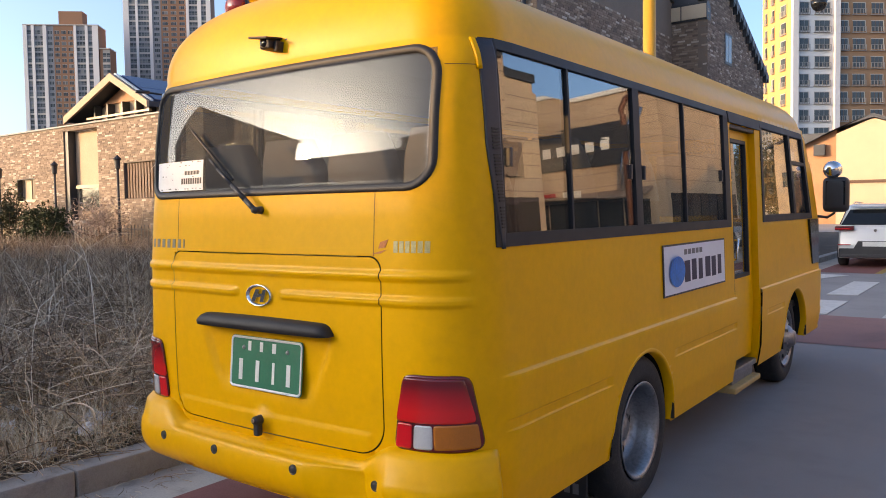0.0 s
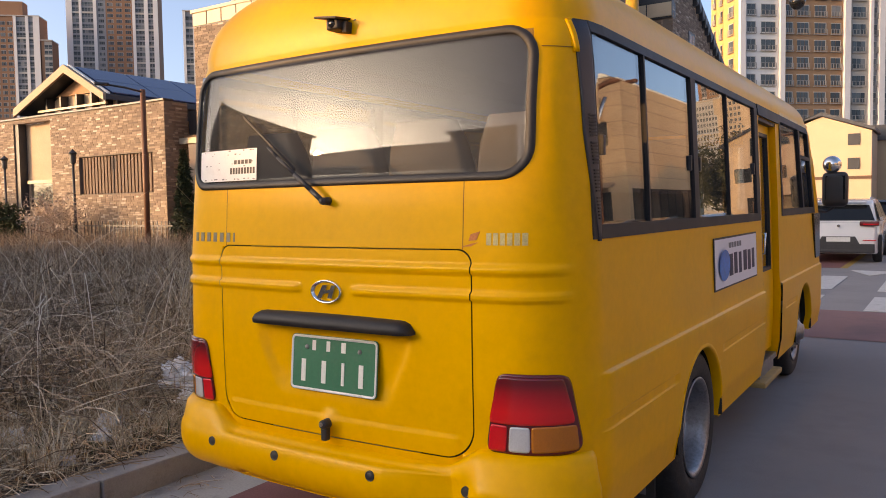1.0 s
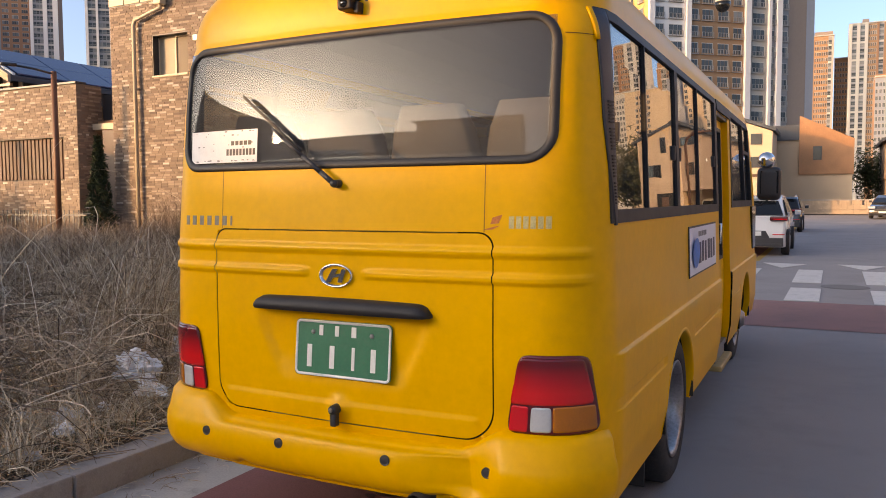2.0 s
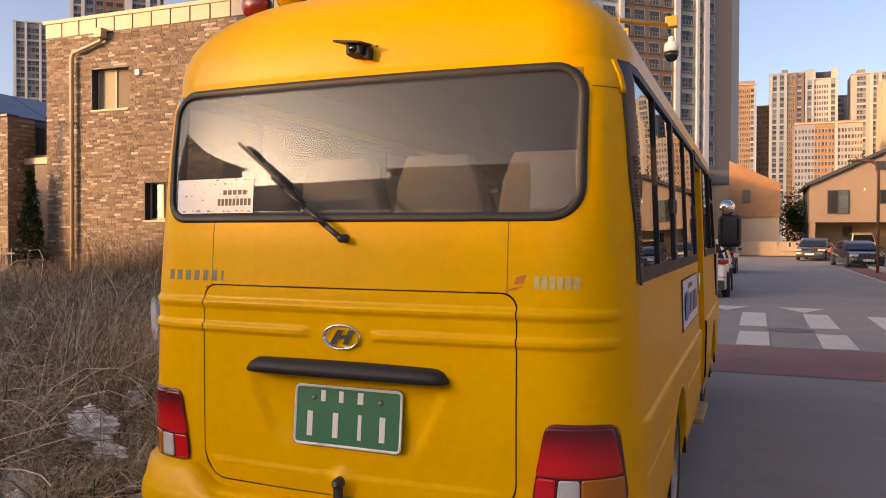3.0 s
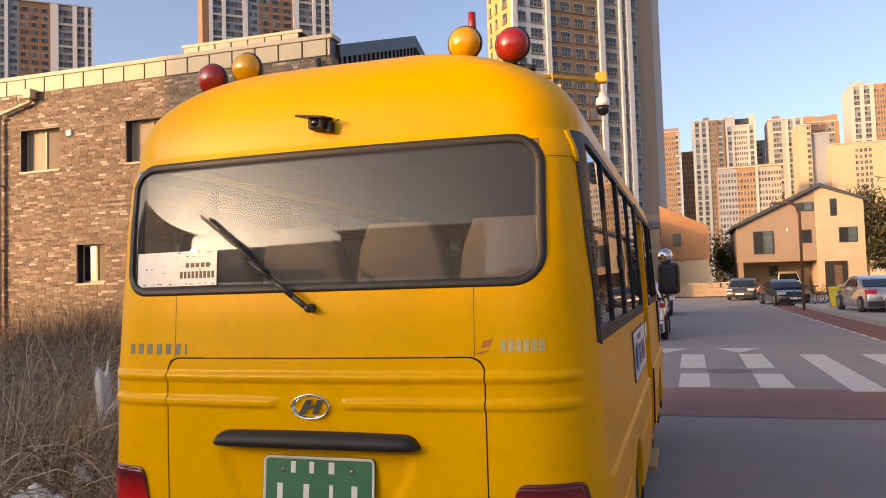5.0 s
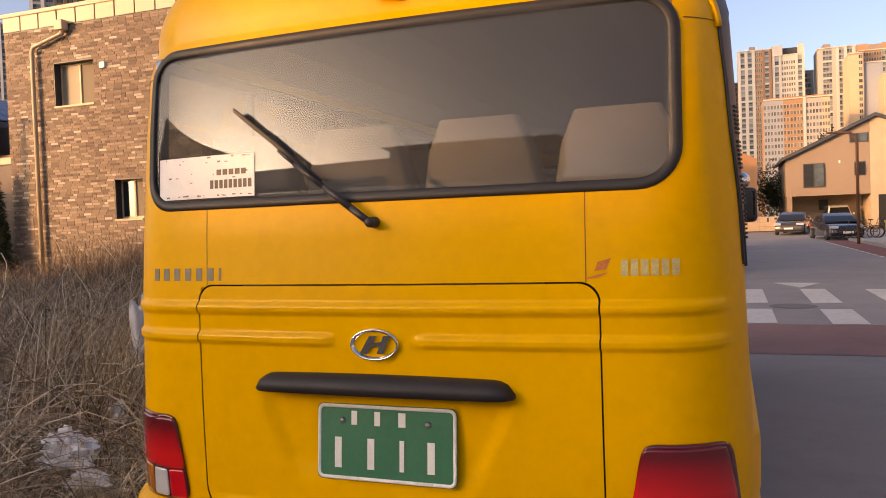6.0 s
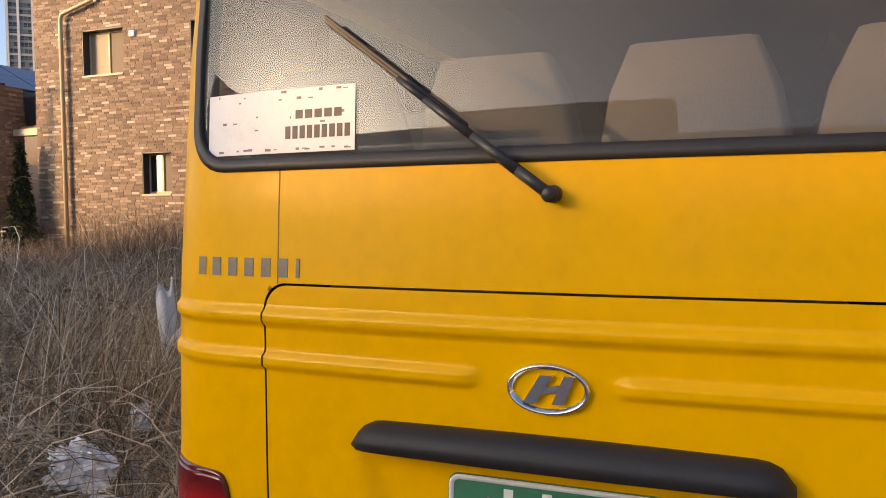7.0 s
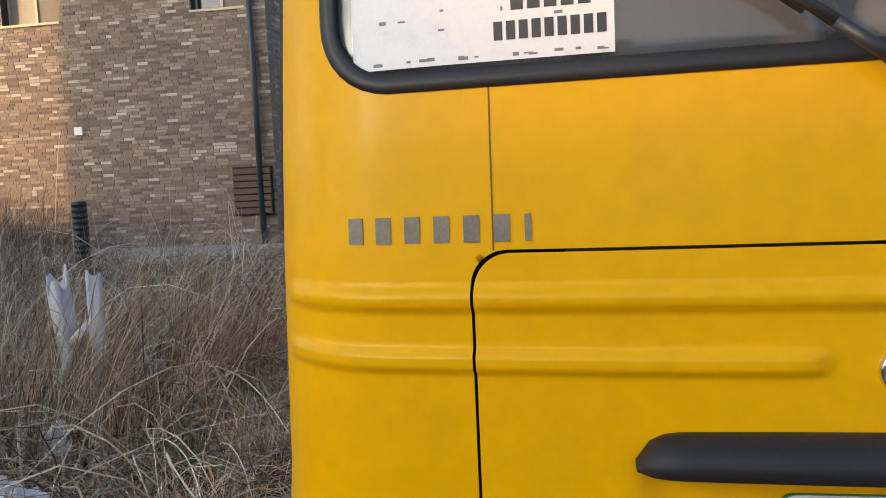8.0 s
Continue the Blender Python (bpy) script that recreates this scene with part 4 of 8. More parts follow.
# tail lamps
def tail_lamp(s):
    def f(u, v, off):
        x = s * u
        return (x, rear_y(x, v) - off, v)
    def quad(cells, nu, nv, off, thick, mat, name, parent, label="", corner=0.0):
        (a, b, c, d) = cells
        bm = bmesh.new()
        lay = []
        for o in (off, off + thick):
            g = []
            for j in range(nv + 1):
                t = j / nv
                r = []
                for i in range(nu + 1):
                    p, w = 2 * i / nu - 1, 2 * j / nv - 1
                    q, t = 0.5 + 0.5 * p * (1 - corner * abs(w) ** 9), 0.5 + 0.5 * w * (1 - corner * abs(p) ** 9)
                    u = (a[0] * (1 - q) + b[0] * q) * (1 - t) + (d[0] * (1 - q) + c[0] * q) * t
                    v = (a[1] * (1 - q) + b[1] * q) * (1 - t) + (d[1] * (1 - q) + c[1] * q) * t
                    e = min(1.0, min(q, 1 - q, t, 1 - t) / 0.06)
                    oo = o * (0.97 + 0.03 * math.sqrt(e)) if o > off else off
                    r.append(bm.verts.new(f(u, v, oo)))
                g.append(r)
            lay.append(g)
        for g in lay:
            for j in range(nv):
                for i in range(nu):
                    bm.faces.new((g[j][i], g[j][i + 1], g[j + 1][i + 1], g[j + 1][i]))
        A, B = lay
        rim = [(0, i) for i in range(nu)] + [(j, nu) for j in range(nv)] + [(nv, i) for i in range(nu, 0, -1)] + [(j, 0) for j in range(nv, 0, -1)]
        for (j0, i0), (j1, i1) in zip(rim, rim[1:] + rim[:1]):
            bm.faces.new((A[j0][i0], A[j1][i1], B[j1][i1], B[j0][i0]))
        return part(name, bm, mat, parent, label, True)
    base = quad(((0.693, 0.651), (0.994, 0.651), (0.964, 0.931), (0.741, 0.933)), 30, 30, 0.0, 0.009, LAMP_MAROON, "tail_lamp", bus, "rear lamp cluster of red, clear and amber lenses", 0.075)
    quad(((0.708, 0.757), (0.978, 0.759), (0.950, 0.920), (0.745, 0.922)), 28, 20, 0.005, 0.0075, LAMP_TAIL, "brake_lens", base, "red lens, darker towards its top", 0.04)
    quad(((0.703, 0.661), (0.770, 0.660), (0.776, 0.751), (0.716, 0.753)), 14, 14, 0.005, 0.0075, LAMP_RED, "reflector", base, "bright red reflector", 0.06)
    quad(((0.780, 0.662), (0.852, 0.662), (0.852, 0.750), (0.786, 0.750)), 14, 14, 0.005, 0.0075, LAMP_WHITE, "reversing_lens", base, "clear reversing lens", 0.07)
    quad(((0.857, 0.662), (0.984, 0.665), (0.979, 0.754), (0.857, 0.752)), 16, 14, 0.005, 0.0075, LAMP_AMBER, "indicator_lens", base, "amber indicator lens", 0.04)


tail_lamp(1)
tail_lamp(-1)

# roof lamps and reversing camera
for x, m, lab in ((-0.745, ROOF_RED, "round red warning lamp"), (-0.562, ROOF_AMBER, "round amber warning lamp"), (0.472, ROOF_AMBER, "round amber warning lamp"), (0.674, ROOF_RED, "round red warning lamp")):
    zc = (2.61 if abs(x) < 0.6 else 2.58) + (0.012 if x < 0 else 0)
    yc = 0.52
    lamp = part("warning_lamp", lathe(bmesh.new(), [(0.0, -0.055), (0.03, -0.052), (0.055, -0.038), (0.068, -0.012), (0.070, 0.0)], (x, yc, zc), "y", 26), m, bus, lab, True)
    part("lamp_housing", lathe(bmesh.new(), [(0.074, -0.004), (0.074, 0.01), (0.062, 0.04), (0.03, 0.06), (0.0, 0.064)], (x, yc, zc), "y", 26), BLACK_PLASTIC, lamp, "", True)
    part("lamp_foot", tube(bmesh.new(), (x, yc + 0.03, zc - 0.05), (x, yc + 0.04, zc - 0.16), 0.012, 0.02, 8), BLACK_PLASTIC, lamp)
for x0, x1 in ((-0.80, -0.48), (0.39, 0.76)):
    bm = bmesh.new()
    pts = [Vector((x0 + (x1 - x0) * i / 8, 0.55, 2.523 - 0.16 * max(0.0, abs(x0 + (x1 - x0) * i / 8) - 0.5))) for i in range(9)]
    for a, b in zip(pts, pts[1:]):
        tube(bm, a, b, 0.014, n=6)
    part("lamp_rail", bm, BLACK_RUBBER, bus, "", True)
part("beacon", lathe(bmesh.new(), [(0.0, 0.05), (0.016, 0.05), (0.018, 0.0), (0.018, -0.06)], (0.485, 0.60, 2.715), "z", 14), ROOF_RED, bus, "small red roof beacon", True)

rear_cam = part("reversing_camera", boxed(-0.012, 0.052, 0.028, 0.125, 2.200, 2.246, 0.012, 3), FRAME_BLACK, bus, "black reversing camera with a tilted hood")
bm = boxed(-0.05, 0.062, 0.004, 0.12, 2.246, 2.255, 0.003)
bmesh.ops.rotate(bm, verts=bm.verts, cent=(0.0, 0.06, 2.25), matrix=pose(0, 0, 0, 6, 7, 0).to_3x3())
part("hood", bm, FRAME_BLACK, rear_cam)
part("lens", lathe(bmesh.new(), [(0.0, -0.006), (0.014, -0.006), (0.018, 0.0), (0.018, 0.02)], (0.018, 0.028, 2.224), "y", 16), CAR_GLASS, rear_cam, "", True)
part("bracket", boxed(0.05, 0.072, 0.05, 0.12, 2.188, 2.232, 0.006, 2), FRAME_BLACK, rear_cam)
part("cable", pipe(bmesh.new(), [(0.06, 0.10, 2.235), (0.085, 0.092, 2.24), (0.105, 0.10, 2.236), (0.118, 0.12, 2.232)], 0.004, 6), BLACK_RUBBER, rear_cam, "", True)


# side windows
def slab_set(f, cells, o0, o1):
    """Bars on a surface, joined into one frame."""
    bm = bmesh.new()
    for y0, y1, z0, z1 in cells:
        nz, ny = max(1, int((z1 - z0) / 0.12)), max(1, int((y1 - y0) / 0.05) if y0 < 0.5 else 1)
        g = {}
        for o in (o0, o1):
            for j in range(nz + 1):
                for i in range(ny + 1):
                    g[o, j, i] = bm.verts.new(f(y0 + (y1 - y0) * i / ny, z0 + (z1 - z0) * j / nz, o))
        for o in (o0, o1):
            for j in range(nz):
                for i in range(ny):
                    bm.faces.new((g[o, j, i], g[o, j, i + 1], g[o, j + 1, i + 1], g[o, j + 1, i]))
        for i in range(ny):
            for j in (0, nz):
                bm.faces.new((g[o0, j, i], g[o0, j, i + 1], g[o1, j, i + 1], g[o1, j, i]))
        for j in range(nz):
            for i in (0, ny):
                bm.faces.new((g[o0, j, i], g[o0, j + 1, i], g[o1, j + 1, i], g[o1, j, i]))
    return bm


ZG0, ZG1, ZF0, ZF1 = 1.435, 2.115, 1.385, 2.155


def side_windows(f, joints, last, name="side_window"):
    gaps = [(a1, b0, ZG0, ZG1) for (a0, a1), (b0, b1) in zip(joints, joints[1:])]
    fr = part(name, holed(f, 0.245, last, ZF0, ZF1, gaps, -0.03, 0.006, 0.12), FRAME_BLACK, bus, "black-framed sliding side windows", False)
    edges = [0.0] + [v for j in joints for v in j]
    for (a0, a1), (b0, b1) in zip(joints, joints[1:]):
        p = part("pane", slab_set(f, [(a1 - 0.004, b0 + 0.004, ZG0 - 0.004, ZG1 + 0.004)], -0.010, -0.005), SIDE_GLASS, fr, "tinted pane full of reflections")
        p.visible_shadow = False
    return fr


right_windows = side_windows(on_right, [(0.285, 0.305), (0.842, 0.858), (1.545, 1.625), (2.275, 2.291), (3.04, 3.14)], 3.14)
side_windows(on_left, [(0.285, 0.305), (0.842, 0.858), (1.545, 1.625), (2.275, 2.291), (3.04, 3.14), (3.75, 3.84)], 3.84)
for y, z in ((0.36, 1.72), (1.50, 1.70), (1.67, 1.70), (2.98, 1.72)):
    part("window_catch", boxed(side_x(y, z) - 0.012, side_x(y, z) + 0.008, y - 0.010, y + 0.010, z - 0.036, z + 0.036, 0.004), BLACK_PLASTIC, right_windows)


def front_side_window(f, s):
    lean = lambda z: 5.70 - (z - 1.40) * 0.42
    def g(u, v, o):
        z = 1.40 + 0.76 * v
        y = 3.955 + (lean(z) - 3.955) * u
        return f(y, z, o)
    fr = part("front_side_window", holed(g, 0, 1, 0, 1, [(0.03, 0.60, 0.07, 0.93), (0.64, 0.955, 0.07, 0.62), (0.64, 0.955, 0.66, 0.93)], -0.03, 0.006, 0.2), FRAME_BLACK, bus, "black-framed cab window")
    for a, b, c, d in ((0.028, 0.602, 0.066, 0.934), (0.638, 0.957, 0.066, 0.622), (0.638, 0.957, 0.658, 0.934)):
        p = part("pane", slab_set(g, [(a, b, c, d)], -0.016, -0.011), SIDE_GLASS, fr, "tinted pane full of reflections")
        p.visible_shadow = False


front_side_window(on_right, 1)
front_side_window(on_left, -1)
bm = bmesh.new()
prism(bm, [(5.52, 1.395), (5.90, 1.395), (5.93, 0.98), (5.66, 0.98)], "x", 0.985, 1.028)
part("lower_cab_window", bm, CAR_GLASS, bus, "dark low corner window ahead of the cab")

# engine vents at the rear corner pillar
def vent_place(u, v, o):
    z = 1.378 + 0.772 * v
    left = 0.226 + 0.050 * max(0.0, 1 - v / 0.5) ** 1.3 + 0.02 * max(0.0, v - 0.9) ** 1.0
    return on_right(left + (0.294 - left) * u, z, o)


vent = part("corner_vent", patch(vent_place, 0.0, 1.0, 0.0, 1.0, 10, 24, 0.008), VENT_GREY, bus, "charcoal vent panel on the corner pillar", True)
for k in range(4):
    for i in range(7):
        v = 0.10 + k * 0.125 + i * 0.0155
        part("slat", patch(vent_place, 0.30, 0.80, v, v + 0.007, 4, 1, 0.014), BLACK_RUBBER, vent)
part("pillar_cap", patch(vent_place, -0.16, 0.05, 0.85, 1.0, 5, 6, 0.012), YELLOW, bus, "", True)

# entrance door, set back in its opening
door = part("door", holed(on_right, 3.215, 3.80, 0.44, 2.05, [(3.31, 3.71, 1.02, 1.99)], -0.075, -0.045, 0.2), YELLOW, bus, "yellow entrance door with a tall narrow window")
part("door_seal", holed(on_right, 3.31, 3.71, 1.02, 1.99, [(3.33, 3.69, 1.045, 1.965)], -0.07, -0.038, 0.2), BLACK_RUBBER, door)
p = part("door_pane", slab_set(on_right, [(3.33, 3.69, 1.045, 1.965)], -0.06, -0.055), SIDE_GLASS, door, "tinted door pane")
p.visible_shadow = False
for z0 in (0.62, 1.72):
    part("door_hinge", slab_set(on_right, [(3.21, 3.232, z0, z0 + 0.16)], -0.045, -0.02), BLACK_PLASTIC, door)
bm = pipe(bmesh.new(), [(0.985, 3.26, 1.16), (1.012, 3.26, 1.16), (1.012, 3.30, 1.29), (0.985, 3.30, 1.29)], 0.009, 8)
part("door_handle", bm, CHROME, door, "chrome pull handle", True)
part("door_surround", slab_set(on_right, [(3.188, 3.206, 0.42, 2.05)], -0.10, -0.004), BLACK_RUBBER, bus, "black rubber door surround")
part("door_surround", slab_set(on_right, [(3.188, 3.83, 2.052, 2.078)], -0.10, -0.004), BLACK_RUBBER, bus, "black rubber door surround")
part("door_pillar", slab_set(on_right, [(3.806, 3.835, 0.36, 2.07)], -0.11, 0.001), YELLOW, bus)
part("door_header", slab_set(on_right, [(3.15, 3.93, 2.082, 2.155)], -0.01, 0.012), FRAME_BLACK, bus, "dark panel over the door")
bm = boxed(0.55, 1.0, 3.2, 3.82, 0.36, 0.40, 0.008)
box(bm, 0.55, 0.80, 3.2, 3.82, 0.40, 0.62, 0.006)
part("stairwell", bm, STEEL, bus, "bare metal entrance steps")
step = part("folding_step", boxed(0.86, 1.055, 3.10, 3.72, 0.270, 0.308, 0.012, 3), STEP_TAN, bus, "worn tan fold-out step below the door")
part("step_bracket", boxed(0.86, 1.0, 3.2, 3.7, 0.29, 0.37, 0.01), STEEL, step)

# flank sign
sign = part("side_sign", slab_set(on_right, [(1.875, 2.965, 1.035, 1.318)], 0.002, 0.007), INK, bus, "white advertising plate with a blue ball and dark print")
part("sign_face", slab_set(on_right, [(1.888, 2.952, 1.045, 1.308)], 0.006, 0.0085), SIGN_WHITE, sign)
bm = bmesh.new()
bmesh.ops.create_circle(bm, cap_ends=True, segments=30, radius=1.0, matrix=Matrix.Translation((1.0295, 2.065, 1.165)) @ Matrix.Diagonal((1, 1, 1, 1)) @ pose(0, 0, 0, 0, 90, 0) @ Matrix.Diagonal((0.085, 0.12, 1, 1)))
part("ball_mark", bm, SIGN_BLUE, sign, "blue shaded ball")


cells = [(2.20 + k * 0.122, 1.095 + 0.004 * (k % 2), 0.094 - 0.012 * (k % 3), 0.122) for k in range(6)]
bar_parts("print_bar", on_right, cells, 0.0085, 0.001, SIGN_NAVY, sign, "dark blue printed bar")
bar_parts("small_print_bar", on_right, [(2.20 + 0.066 * k, 1.252, 0.05, 0.03) for k in range(5)], 0.0085, 0.001, GREY_PLASTIC, sign, "small grey printed bar")


# wheels
def wheel(name, y, s, x_out, twin=False):
    r = 0.385
    c = Vector((s * x_out, y, r))
    def pr(lst):
        return [(a, -s * b) for a, b in lst]
    tyre = part(name, lathe(bmesh.new(), pr([(0.235, 0.03), (0.262, 0.004), (0.30, -0.004), (0.345, 0.004), (0.370, 0.018), (0.383, 0.04), (0.385, 0.09), (0.385, 0.12), (0.383, 0.165), (0.370, 0.19), (0.30, 0.21), (0.235, 0.20)]), c, "x", 56, False), TYRE, bus, "dusty black tyre on a steel wheel", True)
    if twin:
        part("inner_tyre", lathe(bmesh.new(), pr([(0.235, 0.26), (0.30, 0.245), (0.370, 0.26), (0.385, 0.29), (0.385, 0.40), (0.370, 0.43), (0.235, 0.44)]), c, "x", 40), TYRE, tyre, "", True)
        rim = [(0.243, 0.012), (0.250, 0.002), (0.240, 0.0), (0.226, 0.012), (0.214, 0.05), (0.205, 0.10), (0.198, 0.145), (0.150, 0.155), (0.115, 0.15), (0.10, 0.135), (0.075, 0.13), (0.07, 0.10), (0.045, 0.085), (0.0, 0.08)]
    else:
        rim = [(0.243, 0.012), (0.250, 0.002), (0.240, 0.0), (0.225, 0.02), (0.215, 0.04), (0.19, 0.02), (0.15, -0.002), (0.11, -0.012), (0.10, -0.03), (0.075, -0.045), (0.06, -0.07), (0.0, -0.075)]
    part("rim", lathe(bmesh.new(), pr(rim), c, "x", 48, False), STEEL, tyre, "worn silver steel rim", True)
    for k in range(6):
        a = 2 * math.pi * k / 6 + 0.3
        d = 0.142 if twin else -0.008
        p0 = c + Vector((-s * d, 0.105 * math.cos(a), 0.105 * math.sin(a)))
        part("wheel_nut", tube(bmesh.new(), p0, p0 + Vector((s * 0.026, 0, 0)), 0.014, 0.012, 6), STEEL, tyre)
    for k in range(6):
        a = 2 * math.pi * k / 6
        d = 0.146 if twin else 0.008
        p0 = c + Vector((-s * d, 0.165 * math.cos(a), 0.165 * math.sin(a)))
        part("rim_hole", tube(bmesh.new(), p0, p0 + Vector((s * 0.006, 0, 0)), 0.022, 0.022, 14), DARK, tyre)


wheel("rear_wheel", Y_RW, 1, 1.005, True)
wheel("rear_wheel", Y_RW, -1, 1.005, True)
wheel("front_wheel", Y_FW, 1, 0.955)
wheel("front_wheel", Y_FW, -1, 0.955)
for yc, r in ((Y_RW, 0.405), (Y_FW, 0.425)):
    for s in (1, -1):
        bm = bmesh.new()
        rings = []
        for i in range(25):
            a = math.pi * (-4 + 188 * i / 24) / 180
            rings.append([bm.verts.new((s * x, yc + (r + e) * math.cos(a), max(0.34, 0.385 + (r + e) * math.sin(a)))) for x, e in ((1.026, 0.012), (1.030, 0.004), (1.022, -0.004), (0.99, 0.0), (0.45, 0.02))])
        for a, b in zip(rings, rings[1:]):
            for i in range(4):
                bm.faces.new((a[i], a[i + 1], b[i + 1], b[i]))
        part("wheel_arch", bm, DARK, bus, "dark wheel arch liner", True)
        bm = bmesh.new()
        rings = []
        for i in range(41):
            a = math.pi * (-5 + 190 * i / 40) / 180
            rings.append([bm.verts.new((s * (side_x(yc, max(0.345, 0.385 + r * math.sin(a))) + side_flare(0.385 + r * math.sin(a)) + x), yc + (r + e) * math.cos(a), max(0.345, 0.385 + (r + e) * math.sin(a)))) for x, e in ((-0.006, 0.020), (0.001, 0.016), (0.003, 0.008), (0.002, 0.0), (-0.006, -0.006), (-0.05, -0.006))])
        for a, b in zip(rings, rings[1:]):
            for i in range(5):
                bm.faces.new((a[i], a[i + 1], b[i + 1], b[i]))
        part("arch_lip", bm, YELLOW, bus, "", True)
for s in (1, -1):
    flap = part("mud_flap", boxed(s * 0.75 - 0.21, s * 0.75 + 0.21, 1.055, 1.068, 0.14, 0.48, 0.004), BLACK_RUBBER, bus, "black rubber mud flap")
    if s > 0:
        bar_parts("printed_bar", lambda x, z, o: (x, 1.055 - o, z), [(0.62 + 0.045 * k, 0.20, 0.03, 0.05) for k in range(7)], 0.001, 0.001, GREY_PLASTIC, flap, "grey printed block")

# door mirror on its bracket, windscreen
mirror = part("side_mirror", boxed(1.015, 1.245, 6.11, 6.25, 1.45, 1.79, 0.065, 5), BLACK_PLASTIC, bus, "tall black side mirror on a bracket", True)
part("mirror_glass", boxed(1.05, 1.22, 6.112, 6.118, 1.52, 1.75, 0.0), CAR_GLASS, mirror)
bm = bmesh.new()
bmesh.ops.create_uvsphere(bm, u_segments=24, v_segments=14, radius=0.085, matrix=Matrix.Translation((1.10, 6.17, 1.862)))
part("round_mirror", bm, CHROME, mirror, "round convex chrome mirror", True)
part("bracket", pipe(bmesh.new(), [(0.95, 6.05, 1.42), (1.05, 6.20, 1.40), (1.11, 6.20, 1.44), (1.10, 6.20, 1.80)], 0.014, 8), BLACK_PLASTIC, mirror, "", True)
bm = bmesh.new()
g = [[bm.verts.new((-0.87 + 1.74 * i / 12, lerp_table(F_TAB, z) - 0.02 - 0.2 * abs(-1 + i / 6) ** 2.5, z)) for i in range(13)] for z in (1.42, 1.6, 1.8, 2.0, 2.08)]
for j in range(4):
    for i in range(12):
        bm.faces.new((g[j][i], g[j][i + 1], g[j + 1][i + 1], g[j + 1][i]))
ws = part("windscreen", bm, SIDE_GLASS, bus, "large curved windscreen", True)
ws.visible_shadow = False


# seats
def seat(x, y, cover):
    def shape(w, h, d, z0, top):
        bm = bmesh.new()
        rings = []
        for j in range(9):
            t = j / 8
            ww = w / 2 * (1 - 0.20 * t * t - 0.22 * t ** 9)
            dd = d * (1 - 0.35 * t)
            yy = 0.12 * t
            rings.append([bm.verts.new((x + ww * cx, y - yy + dd * cy, z0 + h * t)) for cx, cy in ((-1, -0.3), (-0.86, -0.5), (0, -0.55), (0.86, -0.5), (1, -0.3), (1, 0.3), (0.86, 0.5), (0, 0.45), (-0.86, 0.5), (-1, 0.3))])
        for a, b in zip(rings, rings[1:]):
            for i in range(10):
                bm.faces.new((a[i], a[(i + 1) % 10], b[(i + 1) % 10], b[i]))
        bm.faces.new(rings[-1])
        bm.faces.new(rings[0][::-1])
        return bm
    st = part("seat", boxed(x - 0.21, x + 0.21, y, y + 0.42, 1.0, 1.14, 0.04, 3), SEAT_CLOTH, bus, "grey cloth passenger seat with a white head cover", True)
    part("backrest", shape(0.43, 0.78, 0.13, 1.06, 0), SEAT_CLOTH, st, "", True)
    if cover:
        bm = shape(0.45, 0.80, 0.155, 1.06, 0)
        bmesh.ops.delete(bm, geom=[f for f in bm.faces if f.calc_center_median().z < 1.53], context="FACES")
        part("head_cover", bm, SEAT_COVER, st, "white cloth head cover", True)
    part("leg", boxed(x - 0.05, x + 0.05, y + 0.1, y + 0.3, 0.68, 1.0), STEEL, st)


for x in (-0.66, -0.22, 0.22, 0.66):
    seat(x, 0.50, True)
for y in (1.35, 2.15):
    for x in (-0.72, -0.28, 0.70):
        seat(x, y, True)
for y in (2.95, 3.7):
    for x in (-0.72, -0.28):
        seat(x, y, True)
seat(-0.5, 5.0, False)


# ---- houses beside and beyond the lot ----
BL, BH, BJ = 0.235, 0.052, 0.012


def brick_rows(x0, x1, z0, z1, holes, chance=0.0):
    """Where the bricks of a wall lie: (u, v, length) in courses with staggered joints, leaving the holes free."""
    out = []
    rng = random.Random(int(abs(x0 * 31 + z1 * 7)))
    v = z0
    while v + BH <= z1 + 1e-6:
        u = x0 - rng.uniform(0, BL)
        while u < x1:
            l = BL * rng.choice((1, 1, 1, 0.5))
            a, b = max(u, x0), min(u + l, x1)
            segs = [(a, b)]
            for h0, h1, g0, g1 in holes:
                if v + BH > g0 and v < g1:
                    segs = [s for p, q in segs for s in ((p, min(q, h0)), (max(p, h1), q)) if s[1] - s[0] > 0.03]
            out += [(p, v, q - p) for p, q in segs if q - p > 0.03]
            u += l + BJ
        v += BH + BJ
    return out


def brick_joined(name, rows, place, parent):
    """All bricks but the single ones: one mesh of small blocks standing a little out of the mortar."""
    vs, fs = [], []
    rng = random.Random(5)
    for u, v, l in rows:
        d = 0.010 + rng.uniform(-0.003, 0.006)
        n = len(vs)
        vs += [place(u, v, 0), place(u + l, v, 0), place(u + l, v + BH, 0), place(u, v + BH, 0), place(u, v, d), place(u + l, v, d), place(u + l, v + BH, d), place(u, v + BH, d)]
        fs += [(n + 4, n + 5, n + 6, n + 7), (n, n + 1, n + 5, n + 4), (n + 1, n + 2, n + 6, n + 5), (n + 2, n + 3, n + 7, n + 6), (n + 3, n, n + 4, n + 7)]
    ob = raw(name, vs, fs, BRICK)
    ob.parent = parent
    ob.matrix_parent_inverse = parent.matrix_world.inverted()
    return tagged(ob, "", "", "", "stuff")


def wall_with_holes(x0, x1, y0, y1, z0, z1, holes):
    """A wall along x with rectangular openings right through it."""
    return holed(lambda u, v, o: (u, o, v), x0, x1, z0, z1, holes, y0, y1)


